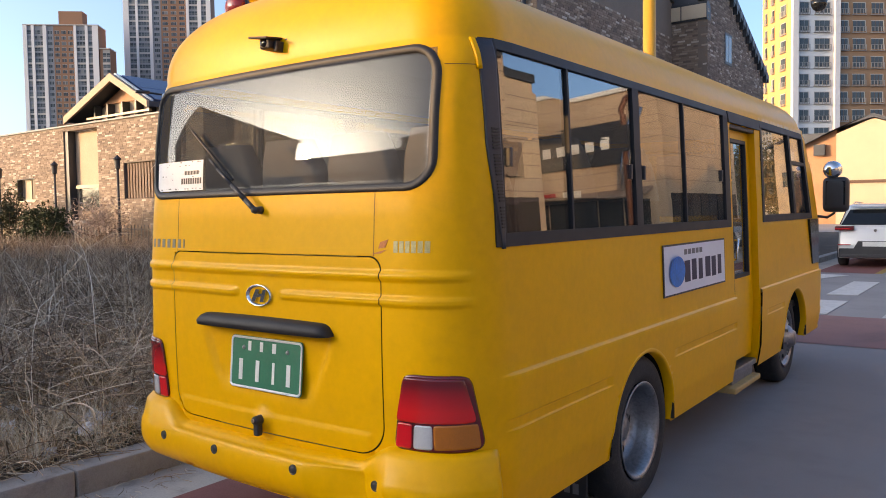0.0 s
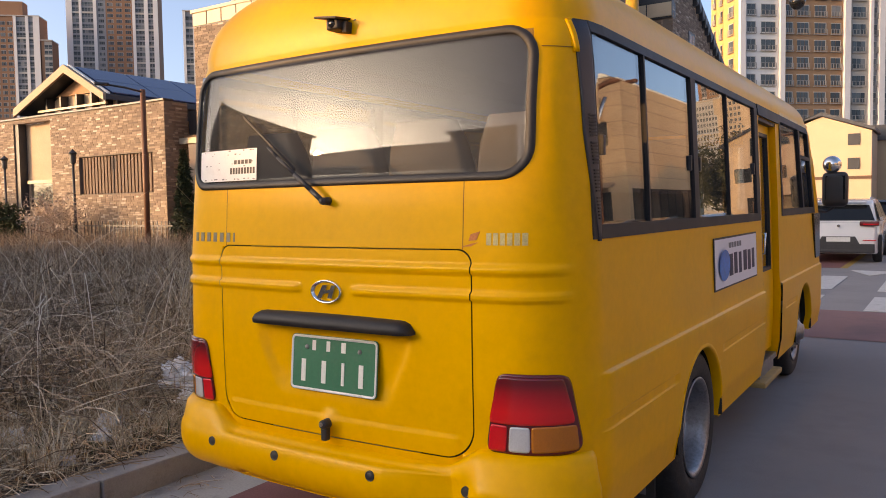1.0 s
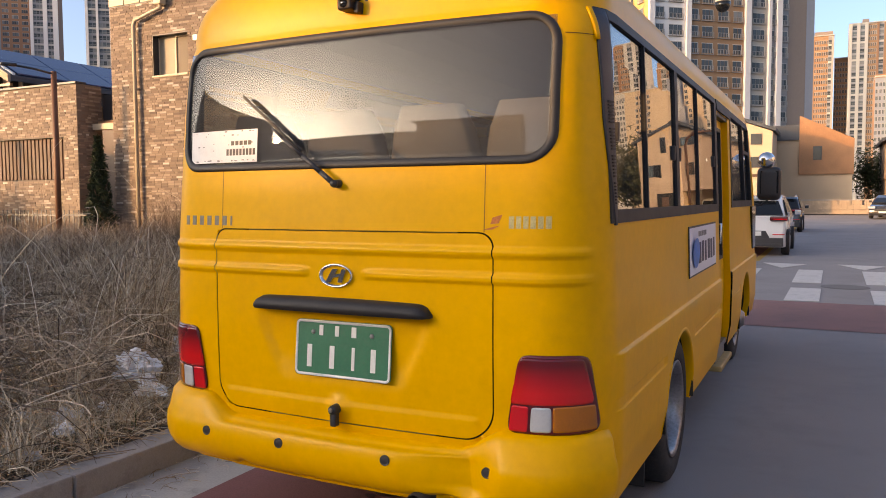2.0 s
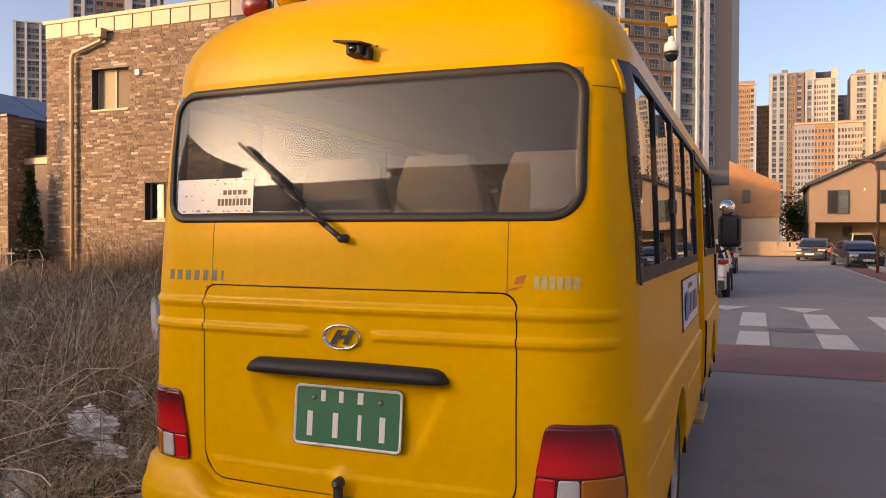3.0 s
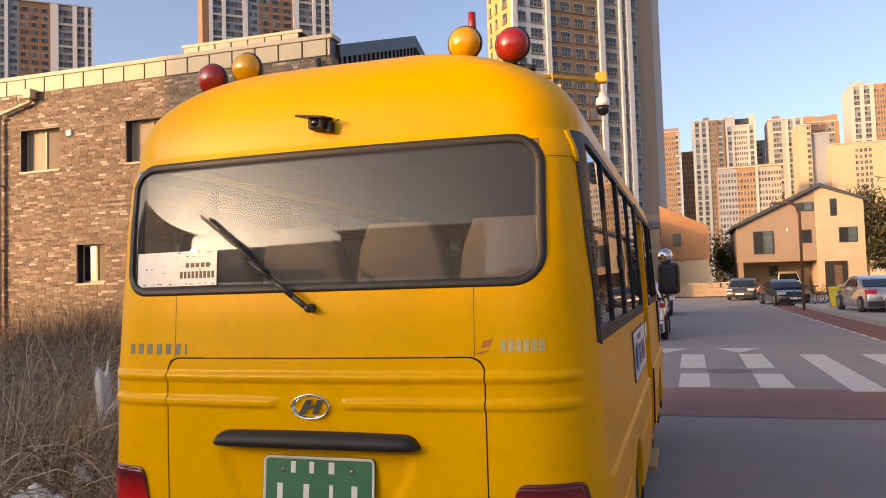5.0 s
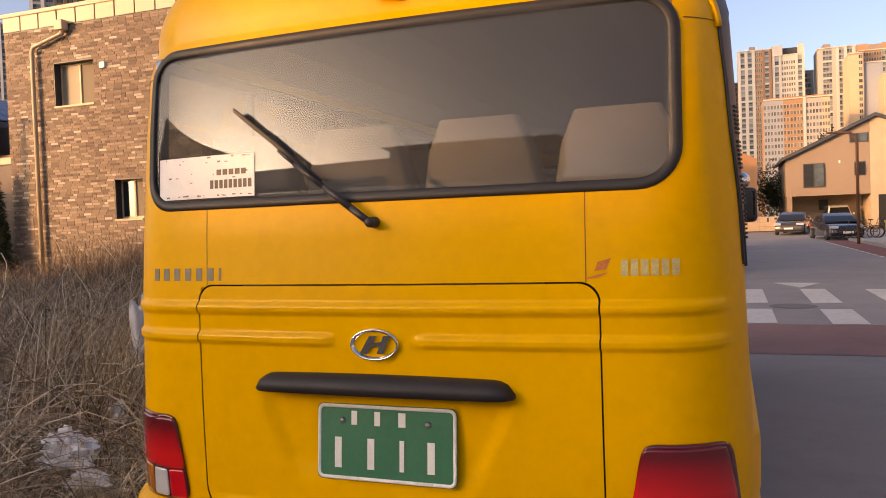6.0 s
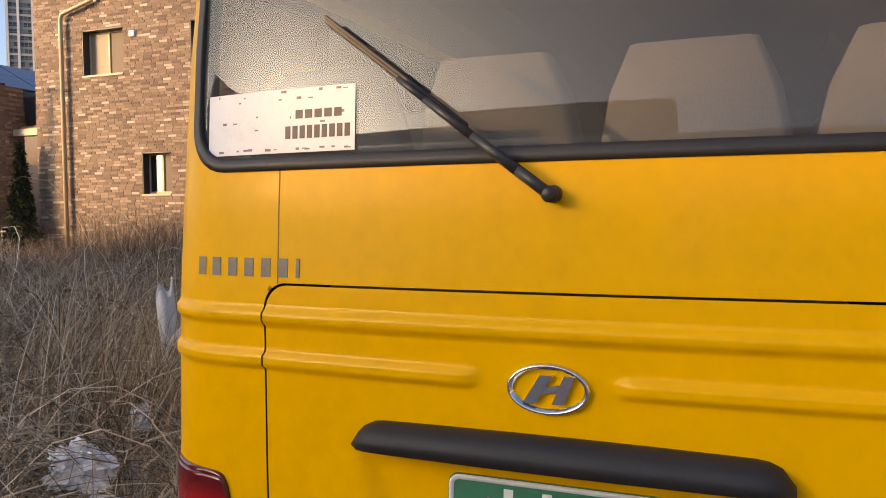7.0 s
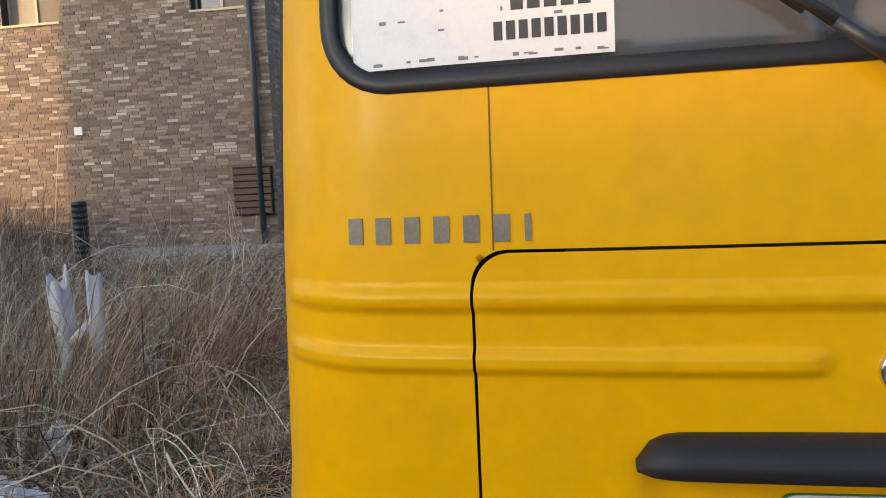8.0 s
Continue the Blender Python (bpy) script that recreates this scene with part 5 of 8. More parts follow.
def house_window(parent, x0, x1, y, z0, z1, blind):
    """A deeply recessed sliding window: left jamb darkened to hold its shade, pale frame, two panes and a sill."""
    d, m = y + 0.22, (x0 + x1) / 2
    w = part("window", wall_with_holes(x0, x1, d, d + 0.06, z0, z1, [(x0 + 0.06, m - 0.025, z0 + 0.06, z1 - 0.06), (m + 0.025, x1 - 0.06, z0 + 0.06, z1 - 0.06)]), CREAM_TRIM, parent, "recessed window with a pale frame")
    part("pane", boxed(x0 + 0.05, m, d + 0.025, d + 0.035, z0 + 0.05, z1 - 0.05), PANE_BLIND if blind else PANE_DARK, w)
    part("pane", boxed(m, x1 - 0.05, d + 0.035, d + 0.045, z0 + 0.05, z1 - 0.05), PANE_DULL, w)
    part("sill", boxed(x0, x1, y - 0.03, d, z0 - 0.05, z0, 0.008), CREAM_TRIM, w)
    # left jamb faces away from the sun: its shade is put into dark metal
    part("reveal", boxed(x0, x0 + 0.025, y + 0.01, d, z0, z1), DARK_METAL, w)
    part("head", boxed(x0, x1, y + 0.01, d, z1 - 0.02, z1), DARK_METAL, w)


def house_a():
    """Two-storey brick house with a cream metal parapet."""
    h = thing("brick_house", "two-storey brown brick house with cream metal parapet and downpipe", "house", (-11.5, 13.4, 0))
    X0, X1, Y, ZB, ZT = -16.84, -6.2, 13.4, 0.0, 6.95
    holes = [(-15.22, -13.9, 4.93, 6.04), (-11.89, -10.55, 4.93, 6.0), (-13.42, -12.53, 1.97, 2.97), (-7.75, -6.6, 4.93, 6.0)]
    part("wall", wall_with_holes(X0, X1, Y + 0.012, Y + 0.3, ZB, ZT, holes), MORTAR, h, "mortar-coloured wall behind the bricks")
    bm = boxed(X1 - 0.3, X1 - 0.012, Y + 0.3, 24.0, ZB, 6.9)
    prism(bm, [(13.7, 6.9), (24.0, 6.9), (24.0, 7.4), (19.1, 9.0), (13.7, 7.1)], "x", X1 - 0.3, X1 - 0.012)
    part("side_wall", bm, MORTAR, h)
    part("side_wall", boxed(X0, X0 + 0.3, Y + 0.3, 24.0, ZB, ZT), MORTAR, h)
    part("back_wall", boxed(X0 + 0.3, X1 - 0.3, 23.7, 24.0, ZB, ZT), MORTAR, h)
    for (x0, x1, z0, z1), b in zip(holes, (1, 1, 0, 0)):
        house_window(h, x0, x1, Y, z0, z1, b)
    # parapet of cream metal panels
    par = part("parapet", boxed(X0 - 0.06, X1 + 0.06, Y - 0.07, Y + 0.4, 7.36, 7.46, 0.01), CREAM_TRIM, h, "cream metal parapet of upright panels")
    part("parapet_backing", boxed(X0, X1, Y - 0.01, Y + 0.35, ZT, 7.36), DARK_METAL, par)
    x = X0
    first = None
    while x < X1 - 0.05:
        w = min(0.62, X1 - x)
        bm = boxed(x + 0.02, x + w - 0.02, Y - 0.04, Y - 0.012, ZT + 0.03, 7.355, 0.006)
        part("panel", bm, CREAM_TRIM, par)
        x += 0.62
    x = Y + 0.4
    for k in range(26):
        part("fascia_rib", boxed(X1 - 0.02, X1 + 0.05, x, x + 0.05, 6.85 + 0.33 * max(0, min(x, 19.1) - 13.8) - 0.30 * max(0, x - 19.1), 7.3 + 0.33 * max(0, min(x, 19.1) - 13.8) - 0.30 * max(0, x - 19.1)), DARK_METAL, h)
        x += 0.3
    bm = bmesh.new()
    prism(bm, [(13.7, 7.0), (19.1, 8.8), (23.9, 7.3), (23.9, 7.5), (19.1, 9.15), (13.7, 7.3)], "x", X1 - 4.0, X1 + 0.08)
    part("roof", bm, ROOF_DARK, h, "dark metal gable roof")
    part("roof_deck", boxed(X0 + 0.3, X1 - 4.0, Y + 0.35, 23.7, 6.7, 6.95), ROOF_DARK, h)
    up = part("upper_parapet", boxed(-10.9, -7.6, 14.6, 19, 7.46, 7.72), DARK_METAL, h, "set-back upper parapet")
    part("coping", boxed(-11.0, -7.5, 14.5, 19.1, 8.02, 8.1, 0.01), CREAM_TRIM, up)
    for k in range(7):
        part("panel", boxed(-10.95 + k * 0.48, -10.51 + k * 0.48, 14.52, 14.6, 7.75, 8.02, 0.005), CREAM_TRIM, up)
    dp = part("downpipe", pipe(bmesh.new(), [(-14.75, 13.28, 6.95), (-14.75, 13.28, 6.72), (-15.72, 13.28, 6.48), (-15.78, 13.28, 6.35), (-15.78, 13.28, 0.2)], 0.055, 10), CREAM_TRIM, h, "cream metal downpipe", True)
    part("hopper", boxed(-14.88, -14.62, 13.16, 13.37, 6.8, 7.05, 0.02), CREAM_TRIM, dp)
    for z in (1.2, 2.9, 4.6):
        part("bracket", boxed(-15.86, -15.70, 13.3, 13.4, z, z + 0.03), CREAM_TRIM, dp)
    part("downpipe", pipe(bmesh.new(), [(-6.48, 13.3, 6.9), (-6.48, 13.3, 0.1)], 0.06, 10), DARK_METAL, h, "dark metal downpipe", True)
    part("outlet_box", boxed(-13.65, -13.5, 13.33, 13.42, 5.75, 5.9, 0.01), PLATE_WHITE, h)
    part("outlet_box", boxed(-10.41, -10.23, 13.33, 13.42, 2.64, 2.81, 0.01), PLATE_WHITE, h)
    wood = part("slatted_screen", boxed(-7.06, -6.25, 13.33, 13.37, 0.88, 1.84), DARK, h, "brown slatted wooden screen")
    for k in range(7):
        part("slat", boxed(-7.04, -6.27, 13.28, 13.335, 0.92 + k * 0.13, 1.025 + k * 0.13, 0.006), WOOD_DARK, wood)
    fence = part("roof_fence", boxed(-20.5, -15.2, 17.0, 17.05, 7.5, 7.6), WOOD, h, "wooden roof-terrace fence")
    for k in range(44):
        part("fence_board", boxed(-20.5 + k * 0.12, -20.41 + k * 0.12, 16.96, 17.0, 7.0, 8.3), WOOD, fence)
    rows = brick_rows(X0, X1, 0.05, ZT, holes)
    near = [r for r in rows if -12.6 < r[0] < -10.4 and 1.0 < r[1] < 2.6 and abs(r[2] - BL) < 0.001][:300]
    pick = set(near)
    brick_joined("brick_facing", [r for r in rows if r not in pick], lambda u, v, d: (u, Y + 0.012 - d, v), h)
    side = brick_rows(13.41, 24.0, 0.05, 6.85, [])
    brick_joined("brick_facing", side, lambda u, v, d: (X1 - 0.012 + d, u, v), h)
    left = brick_rows(13.41, 20.0, 0.05, 6.9, [])
    brick_joined("brick_facing", left, lambda u, v, d: (X0 + 0.012 - d, u, v), h)
    return h, near, Y


HOUSE_A, NEAR_BRICKS, YA = house_a()


def house_b():
    """Low brick house with a gabled loft and solar panels."""
    h = thing("brick_house", "low brown brick house with a gabled loft and solar panels", "house", (-25, 13.4, 0))
    X0, X1, Y, ZT = -34.5, -18.35, 13.4, 4.95
    holes = [(-27.0, -24.6, 0.0, 4.8), (-22.95, -18.95, 2.13, 3.4), (-30.85, -29.35, 2.2, 3.1)]
    part("wall", wall_with_holes(X0, X1, Y + 0.012, Y + 0.3, 0, ZT, holes), MORTAR, h)
    part("side_wall", boxed(X1 - 0.3, X1 - 0.012, Y + 0.3, 14.3, 0, ZT), MORTAR, h)
    part("side_wall", boxed(X0, X0 + 0.3, Y + 0.3, 24, 0, ZT), MORTAR, h)
    part("back_wall", boxed(X0, X1 + 1.5, 24, 24.3, 0, ZT), MORTAR, h)
    part("coping", boxed(X0 - 0.03, X1 + 0.03, Y - 0.04, Y + 0.34, ZT, ZT + 0.07, 0.01), DARK_METAL, h)
    rec = part("entrance_recess", boxed(-27.0, -24.6, 13.75, 13.8, 0, 4.8), STUCCO_TAN, h, "tan rendered entrance recess")
    part("recess_post", boxed(-27.0, -26.75, 13.45, 13.75, 0, 4.8), DARK_METAL, rec)
    part("recess_window", boxed(-26.5, -24.7, 13.7, 13.75, 1.75, 2.6), PANE_DARK, rec)
    part("recess_sill", boxed(-26.6, -24.6, 13.62, 13.75, 2.6, 2.72), CREAM_TRIM, rec)
    part("recess_plinth", boxed(-26.7, -24.6, 13.5, 13.75, 0.0, 1.4), CONCRETE, rec)
    g = part("garage_louvre", boxed(-22.95, -18.95, 13.6, 13.65, 2.13, 3.4), DARK, h, "dark brown louvred opening")
    for k in range(22):
        part("louvre", boxed(-22.9 + k * 0.18, -22.78 + k * 0.18, 13.5, 13.6, 2.15, 3.38), WOOD_DARK, g)
    house_window(h, -30.85, -29.35, Y, 2.2, 3.1, 1)
    # loft
    loft = part("loft", prism(bmesh.new(), [(-26.9, 4.95), (-22.45, 4.95), (-22.45, 5.42), (-24.4, 6.45), (-26.9, 5.45)], "y", 14.6, 24), STUCCO_CREAM, h, "cream gabled loft with timber boarding")
    part("timber_gable", prism(bmesh.new(), [(-26.0, 5.82), (-23.1, 5.82), (-24.4, 6.46)], "y", 14.5, 14.6), WOOD, loft, "orange timber gable")
    for x in (-26.3, -25.4, -24.4, -23.5, -22.7):
        part("loft_post", boxed(x - 0.05, x + 0.05, 14.3, 14.6, 5.0, 5.8), DARK_METAL, loft)
    part("loft_rail", boxed(-26.7, -22.5, 14.2, 14.3, 5.28, 5.36), CREAM_TRIM, loft)
    for k in range(8):
        part("loft_window", boxed(-26.5 + k * 0.5, -26.1 + k * 0.5, 14.52, 14.6, 5.02, 5.27), PANE_DARK, loft)
    part("loft_flank", boxed(-22.45, -22.4, 14.6, 24, 4.95, 5.45), DARK_METAL, loft)
    part("roof", prism(bmesh.new(), [(-27.75, 5.25), (-24.4, 6.55), (-22.1, 5.38), (-22.1, 5.56), (-24.4, 6.76), (-27.75, 5.45)], "y", 13.95, 24.5), ROOF_DARK, h, "dark gabled roof")
    part("barge_board", prism(bmesh.new(), [(-27.8, 5.18), (-24.4, 6.5), (-22.1, 5.33), (-22.1, 5.58), (-24.4, 6.79), (-27.8, 5.47)], "y", 13.85, 13.95), STUCCO_TAN, h)
    slope = lambda x: 6.76 - (x + 24.4) * 0.522
    part("verge_flashing", prism(bmesh.new(), [(-24.38, slope(-24.38) + 0.01), (-22.1, slope(-22.1) + 0.01), (-22.1, slope(-22.1) + 0.07), (-24.38, slope(-24.38) + 0.07)], "y", 14.02, 14.12), PLATE_WHITE, h, "bright metal verge strip")
    for i in range(2):
        for j in range(5):
            x0, y0 = -24.25 + i * 1.06, 14.25 + j * 2.0
            bm = prism(bmesh.new(), [(x0, slope(x0) + 0.03), (x0 + 1.03, slope(x0 + 1.03) + 0.03), (x0 + 1.03, slope(x0 + 1.03) + 0.07), (x0, slope(x0) + 0.07)], "y", y0, y0 + 1.95)
            part("solar_panel", bm, SOLAR, h, "dark blue solar panel")
    # open carport beside
    part("carport_beam", boxed(-18.3, -15.5, 13.9, 14.1, 3.62, 3.8), CREAM_TRIM, h)
    # back wall in dark wood: the carport's shade is put into its colour
    part("carport_back", boxed(-18.3, -14.5, 18.0, 18.2, 0, 4.6), WOOD_DARK, h)
    part("carport_soffit", boxed(-18.3, -14.5, 14.1, 18.0, 3.8, 3.9), WOOD, h)
    part("upper_band", boxed(-18.3, -15.0, 14.3, 14.4, 3.9, 4.7), DARK_METAL, h)
    brick_joined("brick_facing", brick_rows(X0, X1, 0.05, ZT, holes), lambda u, v, d: (u, Y + 0.012 - d, v), h)
    brick_joined("brick_facing", brick_rows(13.41, 14.3, 0.05, ZT, []), lambda u, v, d: (X1 - 0.012 + d, u, v), h)


house_b()


def house_c():
    """Brick house further up the street, its gable towards the road."""
    h = thing("brick_house", "brown brick house with a dark steep gable", "house", (-8, 22, 0))
    X0, X1, Y, ZT = -11.5, -5.1, 22.0, 7.25
    part("wall", boxed(X0, X1 - 0.3, Y + 0.012, Y + 0.3, 0, ZT), MORTAR, h)
    bm = bmesh.new()
    prism(bm, [(22.0, 0), (28.6, 0), (28.6, 6.3), (23.4, 8.75), (22.0, 7.9)], "x", X1 - 0.3, X1 - 0.012)
    part("gable_wall", bm, MORTAR, h)
    part("parapet", boxed(X0, X1, Y - 0.05, Y + 0.3, 7.25, 7.8, 0.01), DARK_METAL, h)
    for k in range(8):
        part("panel", boxed(X0 + k * 0.8 + 0.02, X0 + k * 0.8 + 0.78, Y - 0.09, Y - 0.05, 7.3, 7.72, 0.006), CREAM_TRIM, h)
    bm = bmesh.new()
    prism(bm, [(22.0, 7.8), (23.4, 8.7), (28.9, 6.15), (28.9, 6.4), (23.4, 9.0), (22.0, 8.1)], "x", X0, X1 + 0.12)
    part("roof", bm, ROOF_DARK, h, "dark metal roof")
    for k in range(14):
        y = 23.5 + k * 0.38
        z = 8.7 - (y - 23.4) * 0.463
        part("fascia_rib", boxed(X1 + 0.0, X1 + 0.14, y, y + 0.06, z - 0.25, z + 0.2), DARK_METAL, h)
    w = part("window", boxed(X1 - 0.05, X1 + 0.015, 23.75, 24.5, 6.15, 7.15), DARK_METAL, h, "dark-framed gable window")
    part("pane", boxed(X1 + 0.01, X1 + 0.02, 23.83, 24.1, 6.23, 7.07), PANE_DARK, w)
    part("pane", boxed(X1 + 0.01, X1 + 0.02, 24.15, 24.42, 6.23, 7.07), PANE_DARK, w)
    rows = [r for r in brick_rows(22.01, 28.6, 3.0, 8.6, [(23.75, 24.5, 6.15, 7.15)]) if r[1] + BH < (7.9 + (r[0] - 22) * 0.6 if r[0] < 23.4 else 8.72 - (r[0] + r[2] - 23.4) * 0.471)]
    brick_joined("brick_facing", rows, lambda u, v, d: (X1 - 0.012 + d, u, v), h)
    brick_joined("brick_facing", brick_rows(X0, X1, 3.0, ZT, []), lambda u, v, d: (u, Y + 0.012 - d, v), h)


house_c()


# ---- houses at the end of the street ----
def house_d():
    zb = rise(62)
    h = thing("wood_clad_house", "cream house with an orange timber-clad upper gable", "house", (1, 63, zb))
    S = 64.6 / 40.6
    def X(x):
        return 1.364 + (x - 1.364) * S
    def Z(z):
        return 1.61 + (z - 1.61) * S
    Y = 62.0
    part("wall", boxed(X(-6.5), X(2.45), Y, Y + 8, zb, Z(2.62)), STUCCO_CREAM, h)
    part("timber_gable", prism(bmesh.new(), [(X(0.19), Z(2.62)), (X(2.5), Z(2.62)), (X(2.5), Z(4.24)), (X(0.19), Z(5.38))], "y", Y - 0.12, Y + 8), WOOD, h, "orange upright timber boarding")
    for k in range(18):
        x0 = X(0.19) + k * (X(2.5) - X(0.19)) / 18
        t = k / 18
        part("board", boxed(x0 + 0.01, x0 + (X(2.5) - X(0.19)) / 18 - 0.01, Y - 0.15, Y - 0.12, Z(2.62), Z(5.38) - (Z(5.38) - Z(4.24)) * (t + 0.055)), WOOD, h)
    part("upper_wall", boxed(X(-6.5), X(0.17), Y + 0.2, Y + 8, Z(2.62), Z(4.3)), STUCCO_CREAM, h)
    part("roof", prism(bmesh.new(), [(X(-6.6), Z(4.25)), (X(0.18), Z(4.25)), (X(0.18), Z(4.95)), (X(-6.6), Z(4.95))], "y", Y, Y + 8), ROOF_DARK, h, "dark blue-grey roof")
    w = part("window", boxed(X(0.79), X(1.16), Y - 0.19, Y - 0.1, Z(3.29), Z(3.93)), DARK_METAL, h)
    part("pane", boxed(X(0.82), X(1.13), Y - 0.2, Y - 0.18, Z(3.33), Z(3.89)), PANE_DARK, w)
    # gabled neighbour behind the mirror, its cream gable to the road
    g = thing("cream_house", "cream rendered house with orange timber side and small dark windows", "house", (-8, 48, 0))
    zb = 0
    part("wall", prism(bmesh.new(), [(-7.2, 0), (-2.0, 0), (-2.0, 6.1), (-5.0, 7.2), (-7.2, 6.3)], "y", 56.0, 61), STUCCO_CREAM, g)
    part("timber_side", prism(bmesh.new(), [(-9.8, 0), (-7.25, 0), (-7.25, 6.7), (-9.8, 5.4)], "y", 56.3, 61), WOOD, g)
    part("roof", prism(bmesh.new(), [(-10.0, 5.3), (-7.2, 6.65), (-5.0, 7.25), (-1.8, 6.1), (-1.8, 6.3), (-5.0, 7.5), (-10.0, 5.55)], "y", 55.8, 61.2), ROOF_DARK, g)
    part("string_course", boxed(-7.2, -1.95, 55.92, 56.0, 2.95, 3.15), WOOD_DARK, g, "brown band across the gable")
    for x, z in ((-3.4, 5.2), (-3.4, 3.6), (-8.6, 4.9)):
        part("window", boxed(x, x + 0.7, 55.93, 56.35, z, z + 0.75), DARK_METAL, g)
    # pierced block wall
    wl_ = thing("block_wall", "low buff block wall with a pierced top course", "wall", (2, 60, rise(60)))
    zb = rise(60)
    for k in range(34):
        for c in range(3):
            if c == 2 and k % 2:
                part("block", boxed(-8 + k * 0.40, -8 + k * 0.40 + 0.12, 60, 60.2, zb + c * 0.33, zb + c * 0.33 + 0.31), STUCCO_TAN, wl_)
                part("block", boxed(-8 + k * 0.40 + 0.26, -8 + k * 0.40 + 0.38, 60, 60.2, zb + c * 0.33, zb + c * 0.33 + 0.31), STUCCO_TAN, wl_)
            else:
                part("block", boxed(-8 + k * 0.40, -8 + k * 0.40 + 0.385, 60, 60.2, zb + c * 0.33, zb + c * 0.33 + 0.315), STUCCO_TAN, wl_)
    part("coping", boxed(-8.02, 5.6, 59.97, 60.23, zb + 0.98, zb + 1.04), CONCRETE, wl_)


house_d()


def house_e():
    S = 64.6 / 48.6
    def X(x):
        return 1.364 + (x - 1.364) * S
    def Z(z):
        return 1.61 + (z - 1.61) * S
    Y = 62.0
    zb = rise(Y)
    h = thing("gabled_house", "brown and tan house with a low gable and open carport", "house", (X(7), Y, zb))
    part("upper_wall", prism(bmesh.new(), [(X(4.25), Z(2.5)), (X(8.5), Z(2.5)), (X(8.5), Z(6.55)), (X(4.25), Z(4.65))], "y", Y, Y + 9), STUCCO_BROWN, h, "brown render")
    part("tan_wall", prism(bmesh.new(), [(X(8.5), zb), (X(11.0), zb), (X(11.0), Z(5.85)), (X(8.75), Z(6.72)), (X(8.5), Z(6.6))], "y", Y - 0.05, Y + 9), STUCCO_TAN, h, "pale tan stone cladding")
    part("carport_pier", boxed(X(4.3), X(4.55), Y, Y + 9, zb, Z(2.5)), STUCCO_BROWN, h)
    part("carport_back", boxed(X(4.55), X(8.5), Y + 4, Y + 4.2, zb, Z(2.5)), STUCCO_CREAM, h)
    part("roof", prism(bmesh.new(), [(X(4.0), Z(4.5)), (X(8.75), Z(6.7)), (X(11.3), Z(5.7)), (X(11.3), Z(5.85)), (X(8.75), Z(6.9)), (X(4.0), Z(4.68))], "y", Y - 0.4, Y + 9.3), ROOF_DARK, h)
    for x0, x1, z0, z1 in ((5.14, 6.22, 2.97, 4.3), (7.72, 8.23, 3.52, 4.28), (7.5, 8.4, 5.35, 5.85), (9.28, 9.62, 5.0, 5.98), (9.67, 10.62, 3.47, 4.33)):
        w = part("window", boxed(X(x0), X(x1), Y - 0.1, Y + 0.05, Z(z0), Z(z1)), DARK_METAL, h)
        n = 2 if x1 - x0 > 0.6 else 1
        for k in range(n):
            part("pane", boxed(X(x0 + (x1 - x0) * k / n) + 0.06, X(x0 + (x1 - x0) * (k + 1) / n) - 0.04, Y - 0.13, Y - 0.1, Z(z0) + 0.06, Z(z1) - 0.06), PANE_DARK if k == 0 else FAR_GLASS, w)
    # no real recess: a near-black panel carries the entrance's shade
    d = part("entrance", boxed(X(8.87), X(10.03), Y - 0.09, Y + 0.05, zb, Z(2.43)), DARK, h, "flat dark panel coloured as the shade of an entrance recess")
    part("door", boxed(X(9.35), X(9.75), Y - 0.12, Y - 0.05, zb, Z(2.2)), WOOD_DARK, d)
    part("carport_window", boxed(X(6.2), X(6.7), Y + 3.9, Y + 4.0, Z(1.7), Z(2.3)), PANE_DARK, h)
    part("wall_lamp", boxed(X(6.95), X(7.02), Y - 0.1, Y, Z(4.25), Z(4.4)), PLATE_WHITE, h)


house_e()


